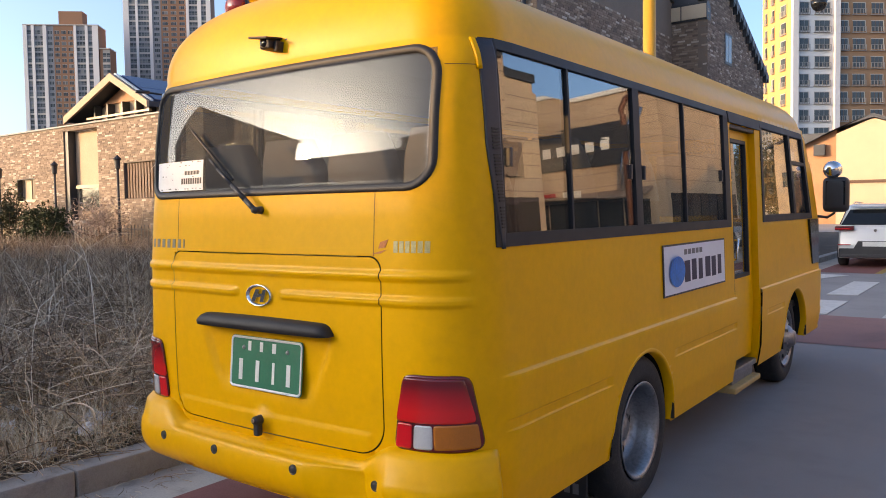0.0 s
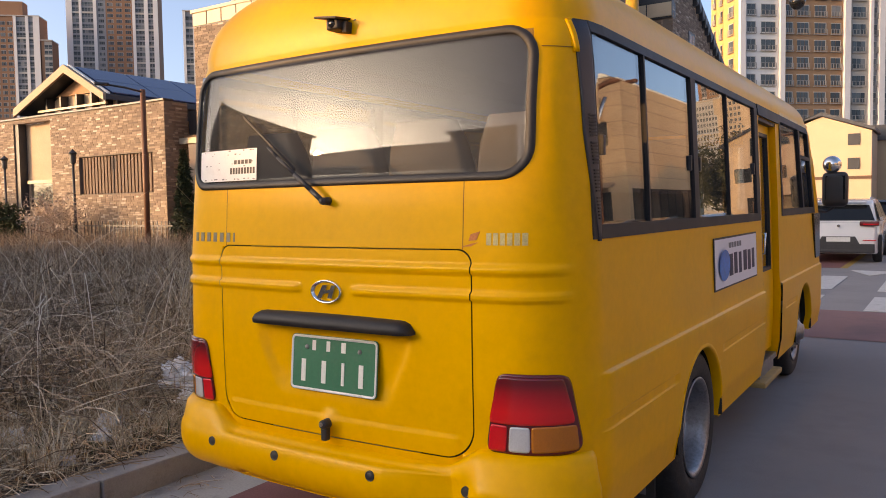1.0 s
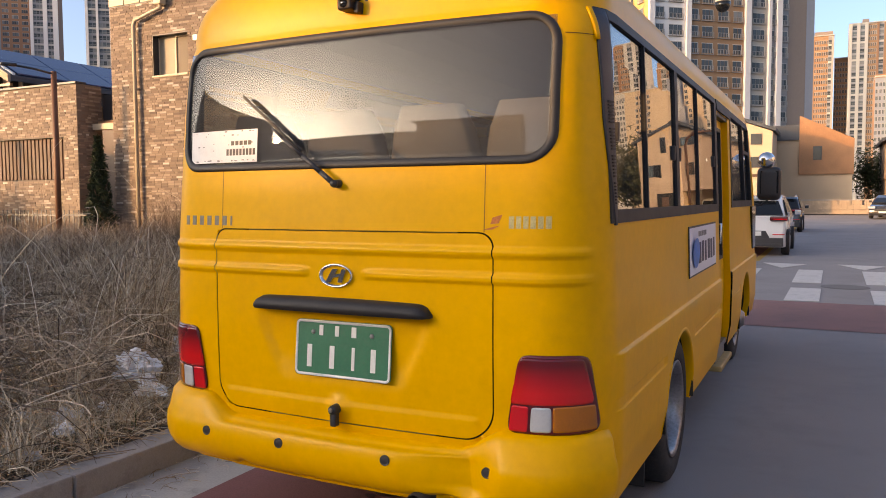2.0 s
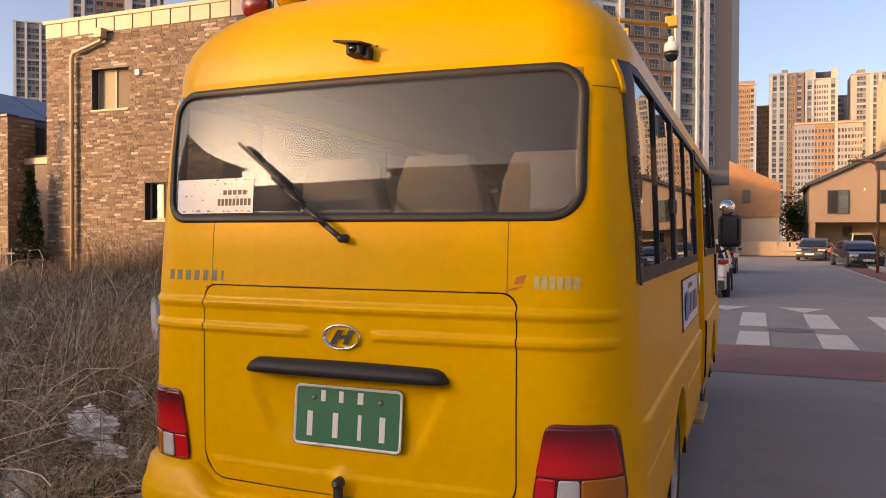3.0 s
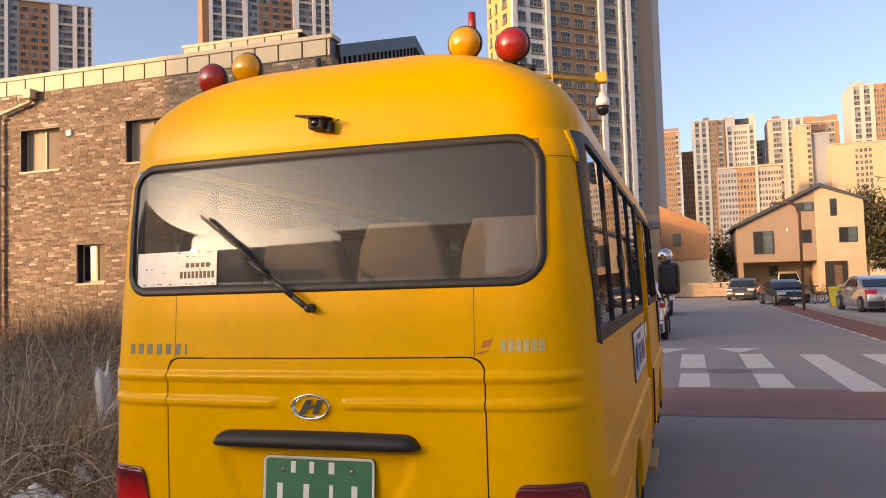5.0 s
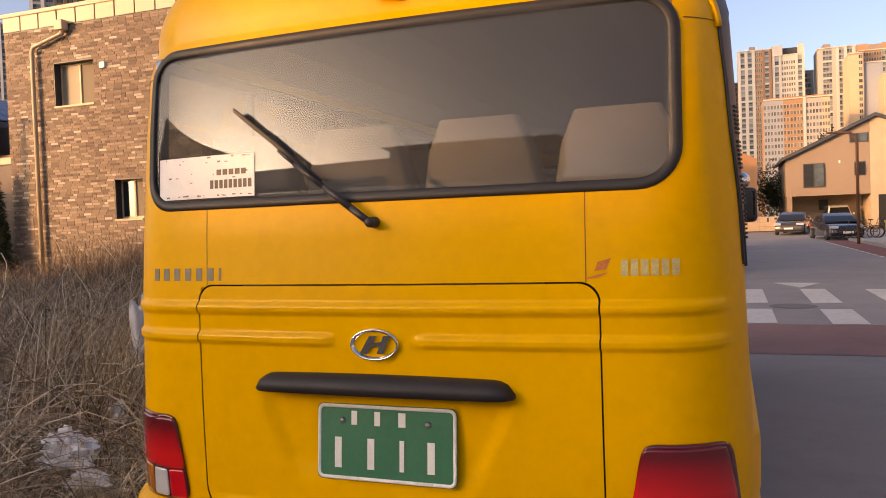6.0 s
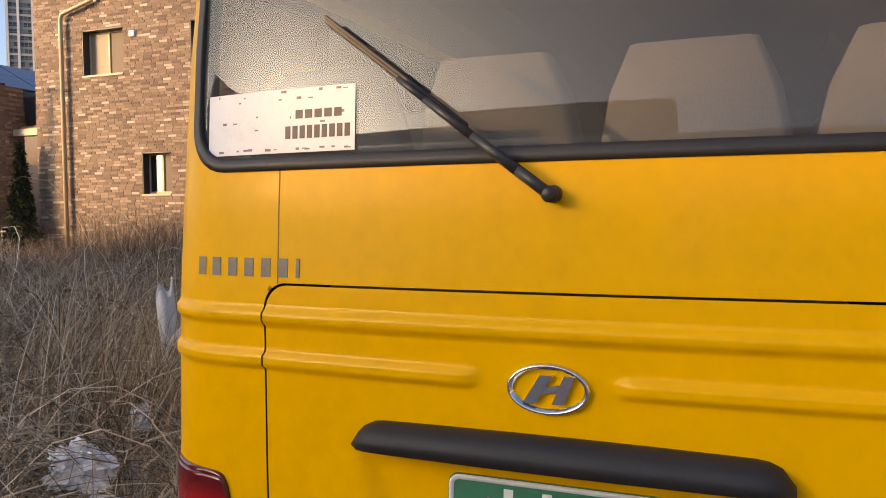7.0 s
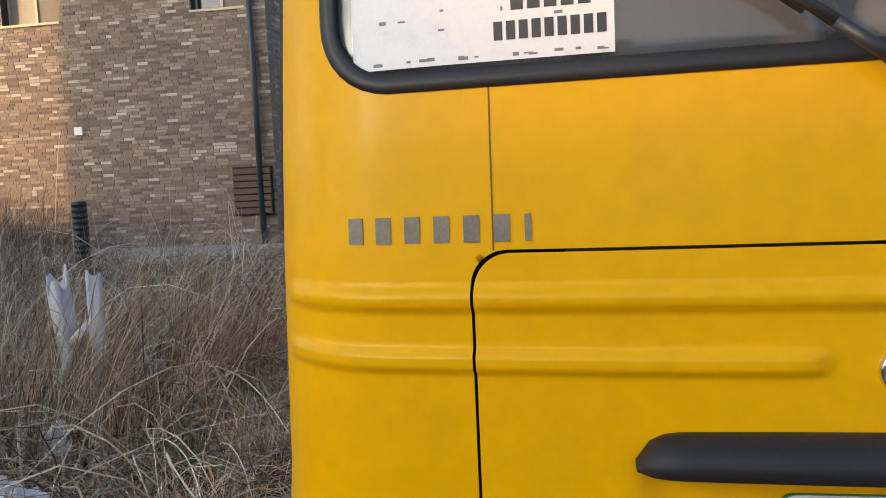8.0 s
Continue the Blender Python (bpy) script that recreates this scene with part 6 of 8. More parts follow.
def big_block():
    h = thing("shop_building", "buff flat-roofed shop building with a dark fascia and awning", "building", (14, 37, 0))
    part("wall", boxed(11.6, 24, 31, 42, 0, 8.1), STUCCO_TAN, h)
    part("roof", boxed(11.5, 24.1, 30.9, 42.1, 8.1, 8.3), PLATE_WHITE, h, "pale coping")
    for k in range(7):
        z = 3.7 + 0.62 * k
        part("wall_joint", boxed(11.585, 11.6, 31, 42, z, z + 0.03), STUCCO_BROWN, h)
        part("wall_joint", boxed(11.6, 24, 30.985, 31.0, z, z + 0.03), STUCCO_BROWN, h)
    fas = part("fascia", boxed(13.4, 23.6, 30.85, 31.0, 4.7, 6.5, 0.01), DARK_METAL, h, "dark shop fascia")
    bar_parts("printed_bar", lambda x, z, o: (x, 30.85 - o, z), [(14.0 + 0.75 * k, 5.4, 0.42, 0.45) for k in range(12)], 0.01, 0.02, PLATE_WHITE, fas, "pale printed bar")
    part("awning", prism(bmesh.new(), [(31.0, 3.5), (30.0, 3.15), (30.0, 3.05), (31.0, 3.35)], "x", 12.2, 24), STUCCO_BROWN, h, "brown sloping awning")
    for k in range(3):
        part("shop_sign", boxed(15.2 + 1.3 * k, 16.1 + 1.3 * k, 29.95, 30.0, 3.2, 3.6), (PLATE_WHITE, ROOF_RED, PLATE_WHITE)[k], h, "small plain sign board")
    for k in range(9):
        part("shop_window", boxed(12.4 + k * 1.27, 13.55 + k * 1.27, 30.9, 31.02, 0.3, 2.9), PANE_DARK, h)
    for k in range(8):
        part("shop_window", boxed(11.52, 11.62, 31.5 + k * 1.27, 32.6 + k * 1.27, 0.3, 3.1), PANE_DARK, h)
    for x in (13.2, 18.6):
        for d in (0.0, 0.32):
            part("flue", pipe(bmesh.new(), [(x + d, 30.7, 2.9), (x + d - 0.1, 30.7, 4.4), (x + d - 0.45, 30.7, 6.0), (x + d - 1.0, 30.75, 7.2)], 0.10, 10), CHROME, h, "bright metal flue pipe", True)


big_block()


# ---- apartment towers ----
APT_PANES = shades("apartment_panes", [(0.0, (0.022, 0.030, 0.036)), (0.55, (0.060, 0.080, 0.095)), (0.8, (0.11, 0.135, 0.15)), (1.0, (0.26, 0.26, 0.25))], 0.3, 0)
APT_RAIL = surface("balcony_rail_grey", (0.30, 0.285, 0.27), 0.6, 0, 0.15, 0.3, 4, 0)
APT_WHITE = surface("apartment_bright_white", (0.68, 0.67, 0.66), 0.8, 0, 0.05, 0.1, 2, 0)
# golden evening sun on the tall block's flank is part of this colour
APT_SUN_OCHRE = surface("apartment_ochre", (0.54, 0.31, 0.115), 0.8, 0, 0.07, 0.1, 2, 0)
APT_TAUPE = surface("apartment_taupe", (0.24, 0.19, 0.16), 0.8, 0, 0.06, 0.1, 2, 0)
APT_BLUE = surface("apartment_blue_grey", (0.27, 0.29, 0.33), 0.8, 0, 0.06, 0.1, 2, 0)
APT_BRICK = surface("apartment_brick_red", (0.29, 0.155, 0.09), 0.8, 0, 0.07, 0.1, 2, 0)


def tower(x, y, turn, width, depth, height, bays, label, side, story=2.9, side_bays=(), crown=(), lo=3.0, rails=False, singles=0):
    """An apartment block whose front runs from its left foot (x, y) along the compass bearing turn.
    bays: (from, to, kind, material) along the front; kind pier, plain, grid (white frame over three storeys) or a number of windows.
    side_bays: the same along the left flank."""
    a = radians(turn)
    u, n = Vector((math.sin(a), math.cos(a), 0)), Vector((math.cos(a), -math.sin(a), 0))
    foot = Vector((x, y, 0))
    h = thing("apartment_tower", label, "apartment block", foot)
    stacks = {}
    def block(place, mat, s0, s1, o0, o1, z0, z1, name):
        vs, fs = stacks.setdefault((name, mat.name), ([], [], mat))[:2]
        m = len(vs)
        vs += [place(s, o, z) for o in (o0, o1) for s, z in ((s0, z0), (s1, z0), (s1, z1), (s0, z1))]
        fs += [(m, m + 3, m + 2, m + 1), (m + 4, m + 5, m + 6, m + 7), (m, m + 1, m + 5, m + 4), (m + 1, m + 2, m + 6, m + 5), (m + 2, m + 3, m + 7, m + 6), (m + 3, m, m + 4, m + 7)]
    def front(s, o, z):
        return tuple(foot + u * s + n * o + Vector((0, 0, z)))
    def flank(s, o, z):
        return tuple(foot - n * s - u * o + Vector((0, 0, z)))
    def window(place, s0, s1, z0, z1, railed):
        m = 2 if s1 - s0 < 1.9 else 3
        for k in range(m):
            a0, a1 = s0 + (s1 - s0) * k / m + 0.05, s0 + (s1 - s0) * (k + 1) / m - 0.05
            block(place, APT_PANES, a0, a1, 0.04, 0.10, z0, z1, "window_glazing")
        block(place, PAINT_WHITE, s0 - 0.05, s1 + 0.05, 0.03, 0.16, z1, z1 + 0.10, "window_trim")
        block(place, PAINT_WHITE, s1 + 0.0, s1 + 0.09, 0.03, 0.14, z0, z1, "window_trim")
        if railed:
            block(place, APT_RAIL, s0 - 0.15, s1 + 0.15, 0.30, 0.34, z0 + 0.62, z0 + 0.68, "balcony_rail")
            block(place, APT_RAIL, s0 - 0.15, s1 + 0.15, 0.04, 0.36, z0 - 0.32, z0 - 0.22, "balcony_rail")
            for k in range(5):
                q = s0 - 0.12 + (s1 - s0 + 0.2) * k / 4
                block(place, APT_RAIL, q, q + 0.10, 0.29, 0.33, z0 - 0.22, z0 + 0.64, "balcony_rail")
    def dress(place, rows, top):
        for s0, s1, kind, mat in rows:
            if kind == "pier":
                block(place, mat, s0, s1, -0.1, 0.55, 0, top, "pier")
                continue
            block(place, mat, s0, s1, -0.1, 0.02, 0, top - 0.3, "bay_wall")
            if kind == "plain":
                continue
            z, k = lo, 0
            while z + story < top:
                if kind == "grid":
                    if k % 3 == 0:
                        block(place, PAINT_WHITE, s0 - 0.05, s1 + 0.05, 0.0, 0.42, z - 0.35, z + 0.55, "floor_band")
                    m = max(1, round((s1 - s0) / 1.5))
                    for i in range(m):
                        a0, a1 = s0 + (s1 - s0) * i / m + 0.10, s0 + (s1 - s0) * (i + 1) / m - 0.10
                        block(place, APT_PANES, a0, a1, 0.03, 0.09, z + 0.85, z + story - 0.25, "window_glazing")
                    block(place, APT_RAIL, s0 + 0.1, s1 - 0.1, 0.10, 0.16, z + 1.35, z + 1.47, "balcony_rail")
                else:
                    pitch = (s1 - s0) / kind
                    for i in range(kind):
                        c, w = s0 + pitch * (i + 0.5), min(pitch * 0.66, 2.9)
                        window(place, c - w / 2, c + w / 2, z + 0.85, z + 0.85 + story * 0.56, rails)
                z += story
                k += 1
    wall = bmesh.new()
    vs = [wall.verts.new(front(s, o, z)) for z in (0, height) for s, o in ((0, -0.1), (width, -0.1), (width, -depth), (0, -depth))]
    for q in ((0, 1, 5, 4), (1, 2, 6, 5), (2, 3, 7, 6), (3, 0, 4, 7), (4, 5, 6, 7)):
        wall.faces.new([vs[i] for i in q])
    part("wall", wall, side, h)
    dress(front, bays, height)
    dress(flank, side_bays, height)
    block(front, PAINT_WHITE, -0.1, width + 0.1, -depth - 0.1, 0.6, height, height + 0.5, "coping")
    for s0, s1, rise_by, mat in crown:
        block(front, mat, s0, s1, -depth * 0.8, -depth * 0.2 if mat is not PAINT_WHITE else 0.3, height + 0.5, height + rise_by, "roof_block")
    for (name, _), (vs, fs, mat) in stacks.items():
        if name in ("roof_block", "coping"):
            ob = raw(name, vs, fs, mat)
        elif name == "window_glazing" and singles:
            shared = {}
            rest_v, rest_f = [], []
            for k in range(len(vs) // 8):
                eight = vs[k * 8:k * 8 + 8]
                if k < singles:
                    o = Vector(eight[0])
                    key = tuple(round(c, 2) for c in (Vector(eight[6]) - o))
                    if key not in shared:
                        me = bpy.data.meshes.new("window")
                        me.from_pydata([tuple(Vector(p) - o) for p in eight], [], [tuple(i - k * 8 for i in f) for f in fs[k * 6:k * 6 + 6]])
                        me.materials.append(mat)
                        shared[key] = me
                    w = new("window", shared[key])
                    w.parent = h
                    w.matrix_parent_inverse = h.matrix_world.inverted()
                    w.location = o
                else:
                    d = len(rest_v)
                    rest_v += eight
                    rest_f += [tuple(i - k * 8 + d for i in f) for f in fs[k * 6:k * 6 + 6]]
            ob = raw(name, rest_v, rest_f, mat)
            tagged(ob, kind="stuff")
        else:
            ob = tagged(raw(name, vs, fs, mat), kind="stuff")
        ob.parent = h
        ob.matrix_parent_inverse = h.matrix_world.inverted()
    return h


W_, O_, G_, P_ = PAINT_WHITE, PAINT_ORANGE, PAINT_GREY, PAINT_PALE
# the tall block beyond the bus: sunlight put into the ochre flank's colour, shaded front with proud white piers
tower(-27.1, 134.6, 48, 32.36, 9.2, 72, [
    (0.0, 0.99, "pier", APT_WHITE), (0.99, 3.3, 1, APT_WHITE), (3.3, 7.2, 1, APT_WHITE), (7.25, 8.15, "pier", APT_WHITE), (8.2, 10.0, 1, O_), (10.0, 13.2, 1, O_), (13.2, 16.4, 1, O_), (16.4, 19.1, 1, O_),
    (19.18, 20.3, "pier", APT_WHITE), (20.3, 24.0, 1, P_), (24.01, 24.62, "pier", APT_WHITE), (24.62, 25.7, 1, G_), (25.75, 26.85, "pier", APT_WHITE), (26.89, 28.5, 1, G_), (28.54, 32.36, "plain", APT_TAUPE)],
    "tall orange and white apartment tower with railed windows", APT_SUN_OCHRE, 2.9, [(1.2, 3.4, 1, APT_SUN_OCHRE), (5.0, 6.0, 1, APT_SUN_OCHRE), (7.4, 8.2, 1, APT_SUN_OCHRE)], rails=True, singles=300)
tower(-27.1 + 0.743 * 32.4, 134.6 + 0.669 * 32.4, 48, 1.75, 14, 66, [(0, 1.75, "plain", APT_BLUE)], "blank blue-grey stair tower beside the tall block", APT_BLUE)


def grid_front(cuts, middle):
    """White piers between glazed grids, with a coloured strip of small windows in the middle."""
    rows = []
    for k, (s0, s1) in enumerate(zip(cuts, cuts[1:])):
        if k % 2 == 0:
            rows.append((s0, s1, "pier", APT_WHITE))
        elif (s0, s1) == middle:
            q = (s1 - s0) / 4
            rows += [(s0, s0 + q, 1, G_), (s0 + q, s1, 3, APT_BRICK)]
        else:
            rows.append((s0, s1, "grid", G_))
    return rows


tower(-412.5, 197.4, 48, 37.5, 12, 101, grid_front([0, 2.0, 4.15, 5.6, 9.9, 11.7, 25.2, 26.6, 31.0, 32.4, 34.6, 37.5], (11.7, 25.2)), "white and orange apartment block with a roof box", APT_BRICK, crown=[(17, 29, 8, APT_BRICK)])
tower(-412.5 + 0.743 * 38, 197.4 + 0.669 * 38, 48, 5.2, 10, 89, [(0, 1.5, "plain", APT_BRICK), (1.5, 5.2, "grid", P_)], "pale low apartment block between towers", APT_BRICK)
tower(-389.2, 240.0, 48, 46.4, 12, 150, grid_front([0, 3.0, 6.5, 7.8, 13.6, 15.25, 33.3, 34.85, 39.4, 41.4, 44.0, 46.4], (15.25, 33.3)), "tall white and orange apartment block", APT_BRICK)
tower(-308.6, 249.9, 48, 20.4, 16, 98, [(0, 1.2, "pier", APT_WHITE), (1.2, 4.6, "grid", G_), (4.6, 5.6, "pier", APT_WHITE), (5.6, 10.4, "grid", G_), (10.4, 11.4, "pier", APT_WHITE), (11.4, 16.2, "grid", G_), (16.2, 17.2, "pier", APT_WHITE), (17.2, 20.4, "grid", G_)], "grey and white apartment block with a bare orange flank", APT_BRICK)
tower(-241.9, 220.1, 48, 34.1, 12, 115, grid_front([0, 1.2, 3.9, 5.1, 19.3, 22.1, 27.0, 28.6, 31.2, 32.4, 33.6, 34.1], (5.1, 19.3)), "white and orange apartment block behind the brick house", G_)
tower(-168.1, 244.9, 48, 50.7, 12, 138, [(0, 2.4, "pier", APT_BRICK)] + grid_front([2.4, 3.9, 7.3, 8.7, 15.1, 16.9, 34.6, 37.0, 42.5, 43.8, 46.2, 47.6], (16.9, 34.6)) + [(47.6, 49.6, "grid", G_), (49.6, 50.7, "pier", APT_WHITE)], "orange and white apartment block behind the gabled roof", APT_BRICK)

# the sunlit towers far beyond the end of the street
def stripes(w, cols):
    rows, s = [], 0.0
    total = sum(c[0] for c in cols)
    for share, kind, mat in cols:
        d = w * share / total
        rows.append((s, s + d, kind, mat))
        s += d
    return rows


def far_tower(x0, x1, y, z, cols, label, side=P_, crown=(), depth=20, story=2.9):
    return tower(x0, y, 90, x1 - x0, depth, z, stripes(x1 - x0, cols), label, side, story, crown=crown, lo=10)


TWIN = [(0.35, "pier", W_), (0.5, "grid", G_), (0.35, "pier", W_), (0.5, "grid", G_), (0.35, "pier", W_), (0.9, 4, O_), (0.25, "pier", APT_BRICK), (0.5, "grid", G_), (0.3, "pier", APT_BRICK)]
far_tower(-9.2, 1.4, 448, 84.5, [(0.4, "plain", O_), (1.6, 6, O_), (0.4, "grid", G_), (0.25, "plain", P_)], "slim orange apartment tower far off", O_, [(0.0, 1.2, 3.5, O_), (1.6, 10.0, 3.0, APT_TAUPE)])
far_tower(1.8, 8.2, 468, 75.6, [(1, 5, O_)], "slim orange apartment tower far off", O_)
far_tower(8.1, 24.9, 448, 89.0, TWIN, "white and orange apartment tower far off", W_, [(6, 9, 3, APT_TAUPE)])
far_tower(25.3, 40.8, 448, 85.0, [(0.25, "pier", W_), (0.45, "grid", G_), (0.25, "pier", W_), (1.5, 6, W_), (0.25, "pier", W_), (0.45, "grid", G_), (0.25, "pier", W_)], "white apartment tower with a framed crown far off", W_, [(0, 5, 5.5, W_), (5, 12.5, 4.6, DARK_METAL), (12.5, 15.5, 5.5, W_)])
far_tower(43.4, 48.0, 478, 80.6, [(1, "grid", G_), (0.5, "plain", P_)], "slim grey tower far off", P_)
far_tower(47.1, 64.6, 448, 86.4, [(0.5, "plain", P_), (0.9, "grid", G_), (0.4, "plain", P_), (0.3, "pier", W_), (0.5, "grid", G_), (0.3, "pier", W_), (0.5, "grid", G_), (0.3, "pier", W_)], "pale apartment tower far off", P_, [(3, 6.5, 3, APT_TAUPE)])
far_tower(68.1, 84.5, 463, 86.0, [(0.4, "plain", O_), (1.4, 7, O_), (0.5, "grid", G_), (0.4, "plain", O_)], "tan apartment tower far off", O_, [(0, 5, 4.5, O_), (5, 12, 4.0, APT_TAUPE), (12, 16.4, 4.5, O_)])
far_tower(57.3, 63.7, 418, 76.9, [(1, "plain", STUCCO_CREAM), (0.6, 1, STUCCO_CREAM)], "plain cream tower far off", STUCCO_CREAM)
far_tower(64.0, 72.2, 420, 72.4, [(1, "plain", APT_BLUE)], "plain grey tower flank far off", APT_BLUE)
far_tower(70.2, 104.0, 408, 64.5, [(1.2, "plain", STUCCO_CREAM), (0.9, 4, STUCCO_CREAM), (0.6, "plain", STUCCO_CREAM), (1.2, 7, W_)], "cream apartment block far off", STUCCO_CREAM)
far_tower(86.0, 108.0, 440, 99, TWIN, "cream striped apartment tower far off", W_, [(3, 8, 3, P_)])
far_tower(17.5, 44.5, 378, 52.5, [(1.5, 6, APT_BLUE), (1.5, 6, O_), (0.2, "pier", W_), (1.2, 5, P_), (0.6, 3, STUCCO_CREAM)], "lower apartment block with blue-grey, orange and pale bays", O_, [(0.2, 26.8, 1.6, WOOD)])


# ---- street lamp, yellow camera pole, posts ----
pole = thing("camera_pole", "yellow steel pole with a long arm carrying a dome camera", "camera pole", (-2.2, 9.9, 0.12))
part("post", tube(bmesh.new(), (-2.2, 9.9, 0.1), (-2.2, 9.9, 5.42), 0.11, 0.10, 18), POLE_YELLOW, pole, "", True)
part("arm", tube(bmesh.new(), (-2.2, 9.9, 5.28), (0.12, 11.1, 5.10), 0.05, 0.035, 12), POLE_YELLOW, pole, "", True)
part("bracket_box", boxed(-0.05, 0.15, 11.0, 11.16, 5.08, 5.26, 0.02), POLE_YELLOW, pole)
notice = part("notice_plate", boxed(-0.87, -0.57, 10.46, 10.475, 4.77, 4.98, 0.004), POLE_YELLOW, pole, "yellow notice plate with dark print")
part("hanger", boxed(-0.73, -0.71, 10.475, 10.50, 4.9, 5.2), POLE_YELLOW, notice)
bar_parts("printed_bar", lambda x, z, o: (x, 10.46 - o, z), [(-0.845 + 0.065 * k, 4.81, 0.05, 0.12) for k in range(4)], 0.0, 0.002, INK, notice, "dark printed bar")
dome = part("dome_camera", lathe(bmesh.new(), [(0.0, 0.30), (0.05, 0.30), (0.06, 0.22), (0.11, 0.19), (0.125, 0.12), (0.125, 0.05)], (0.05, 11.08, 4.62), "z", 22), PLATE_WHITE, pole, "white dome camera housing", True)
part("dome", lathe(bmesh.new(), [(0.122, 0.05), (0.115, -0.02), (0.085, -0.08), (0.04, -0.11), (0.0, -0.115)], (0.05, 11.08, 4.62), "z", 22), CAR_GLASS, dome, "dark glossy dome", True)

lamp = thing("street_lamp", "rust-brown street lamp with a curved arm", "street lamp", (6.6, 38, 0.1))
pts = [(6.62, 38, 0.0), (6.62, 38, 4.6), (6.55, 38, 4.95), (6.3, 38, 5.15), (5.7, 38, 5.2)]
part("post", pipe(bmesh.new(), pts, 0.07, 10), RUST, lamp, "", True)
part("lantern", boxed(5.35, 5.75, 37.9, 38.1, 5.14, 5.22, 0.02), RUST, lamp)

post = thing("lamp_post", "thin rust-brown steel post standing in the weeds", "post", (-17.58, 12.1, 0))
part("post", tube(bmesh.new(), (-17.58, 12.1, 0.0), (-17.58, 12.1, 5.05), 0.085, 0.075, 12), RUST, post, "", True)
part("arm", pipe(bmesh.new(), [(-17.58, 12.1, 4.98), (-17.68, 11.57, 5.06), (-17.81, 10.87, 5.1)], 0.03, 8), DARK_METAL, post, "", True)
part("lantern", pipe(bmesh.new(), [(-17.76, 11.12, 5.1), (-17.83, 10.74, 5.08)], 0.05, 8), DARK_METAL, post, "", True)
for x in (-30.6, -26.2, -22.0):
    gl = thing("garden_lamp", "dark slim garden lamp post", "lamp post", (x, 12.6, 0), "garden lamps")
    part("post", tube(bmesh.new(), (x, 12.6, 0), (x, 12.6, 3.15), 0.05, 0.04, 8), DARK_METAL, gl, "", True)
    part("lantern", lathe(bmesh.new(), [(0.0, 0.5), (0.05, 0.45), (0.14, 0.36), (0.10, 0.30), (0.09, 0.05), (0.04, 0.0)], (x, 12.6, 3.1), "z", 10), DARK_METAL, gl)

garden_fence = thing("garden_fence", "low black iron garden fence", "fence", (-20, 12.9, 0))
part("rail", boxed(-30, -16.9, 12.88, 12.91, 1.05, 1.09), DARK_METAL, garden_fence)
part("rail", boxed(-30, -16.9, 12.88, 12.91, 0.4, 0.44), DARK_METAL, garden_fence)
for k in range(66):
    part("bar", boxed(-30 + k * 0.2, -29.97 + k * 0.2, 12.885, 12.905, 0.1, 1.22), DARK_METAL, garden_fence)


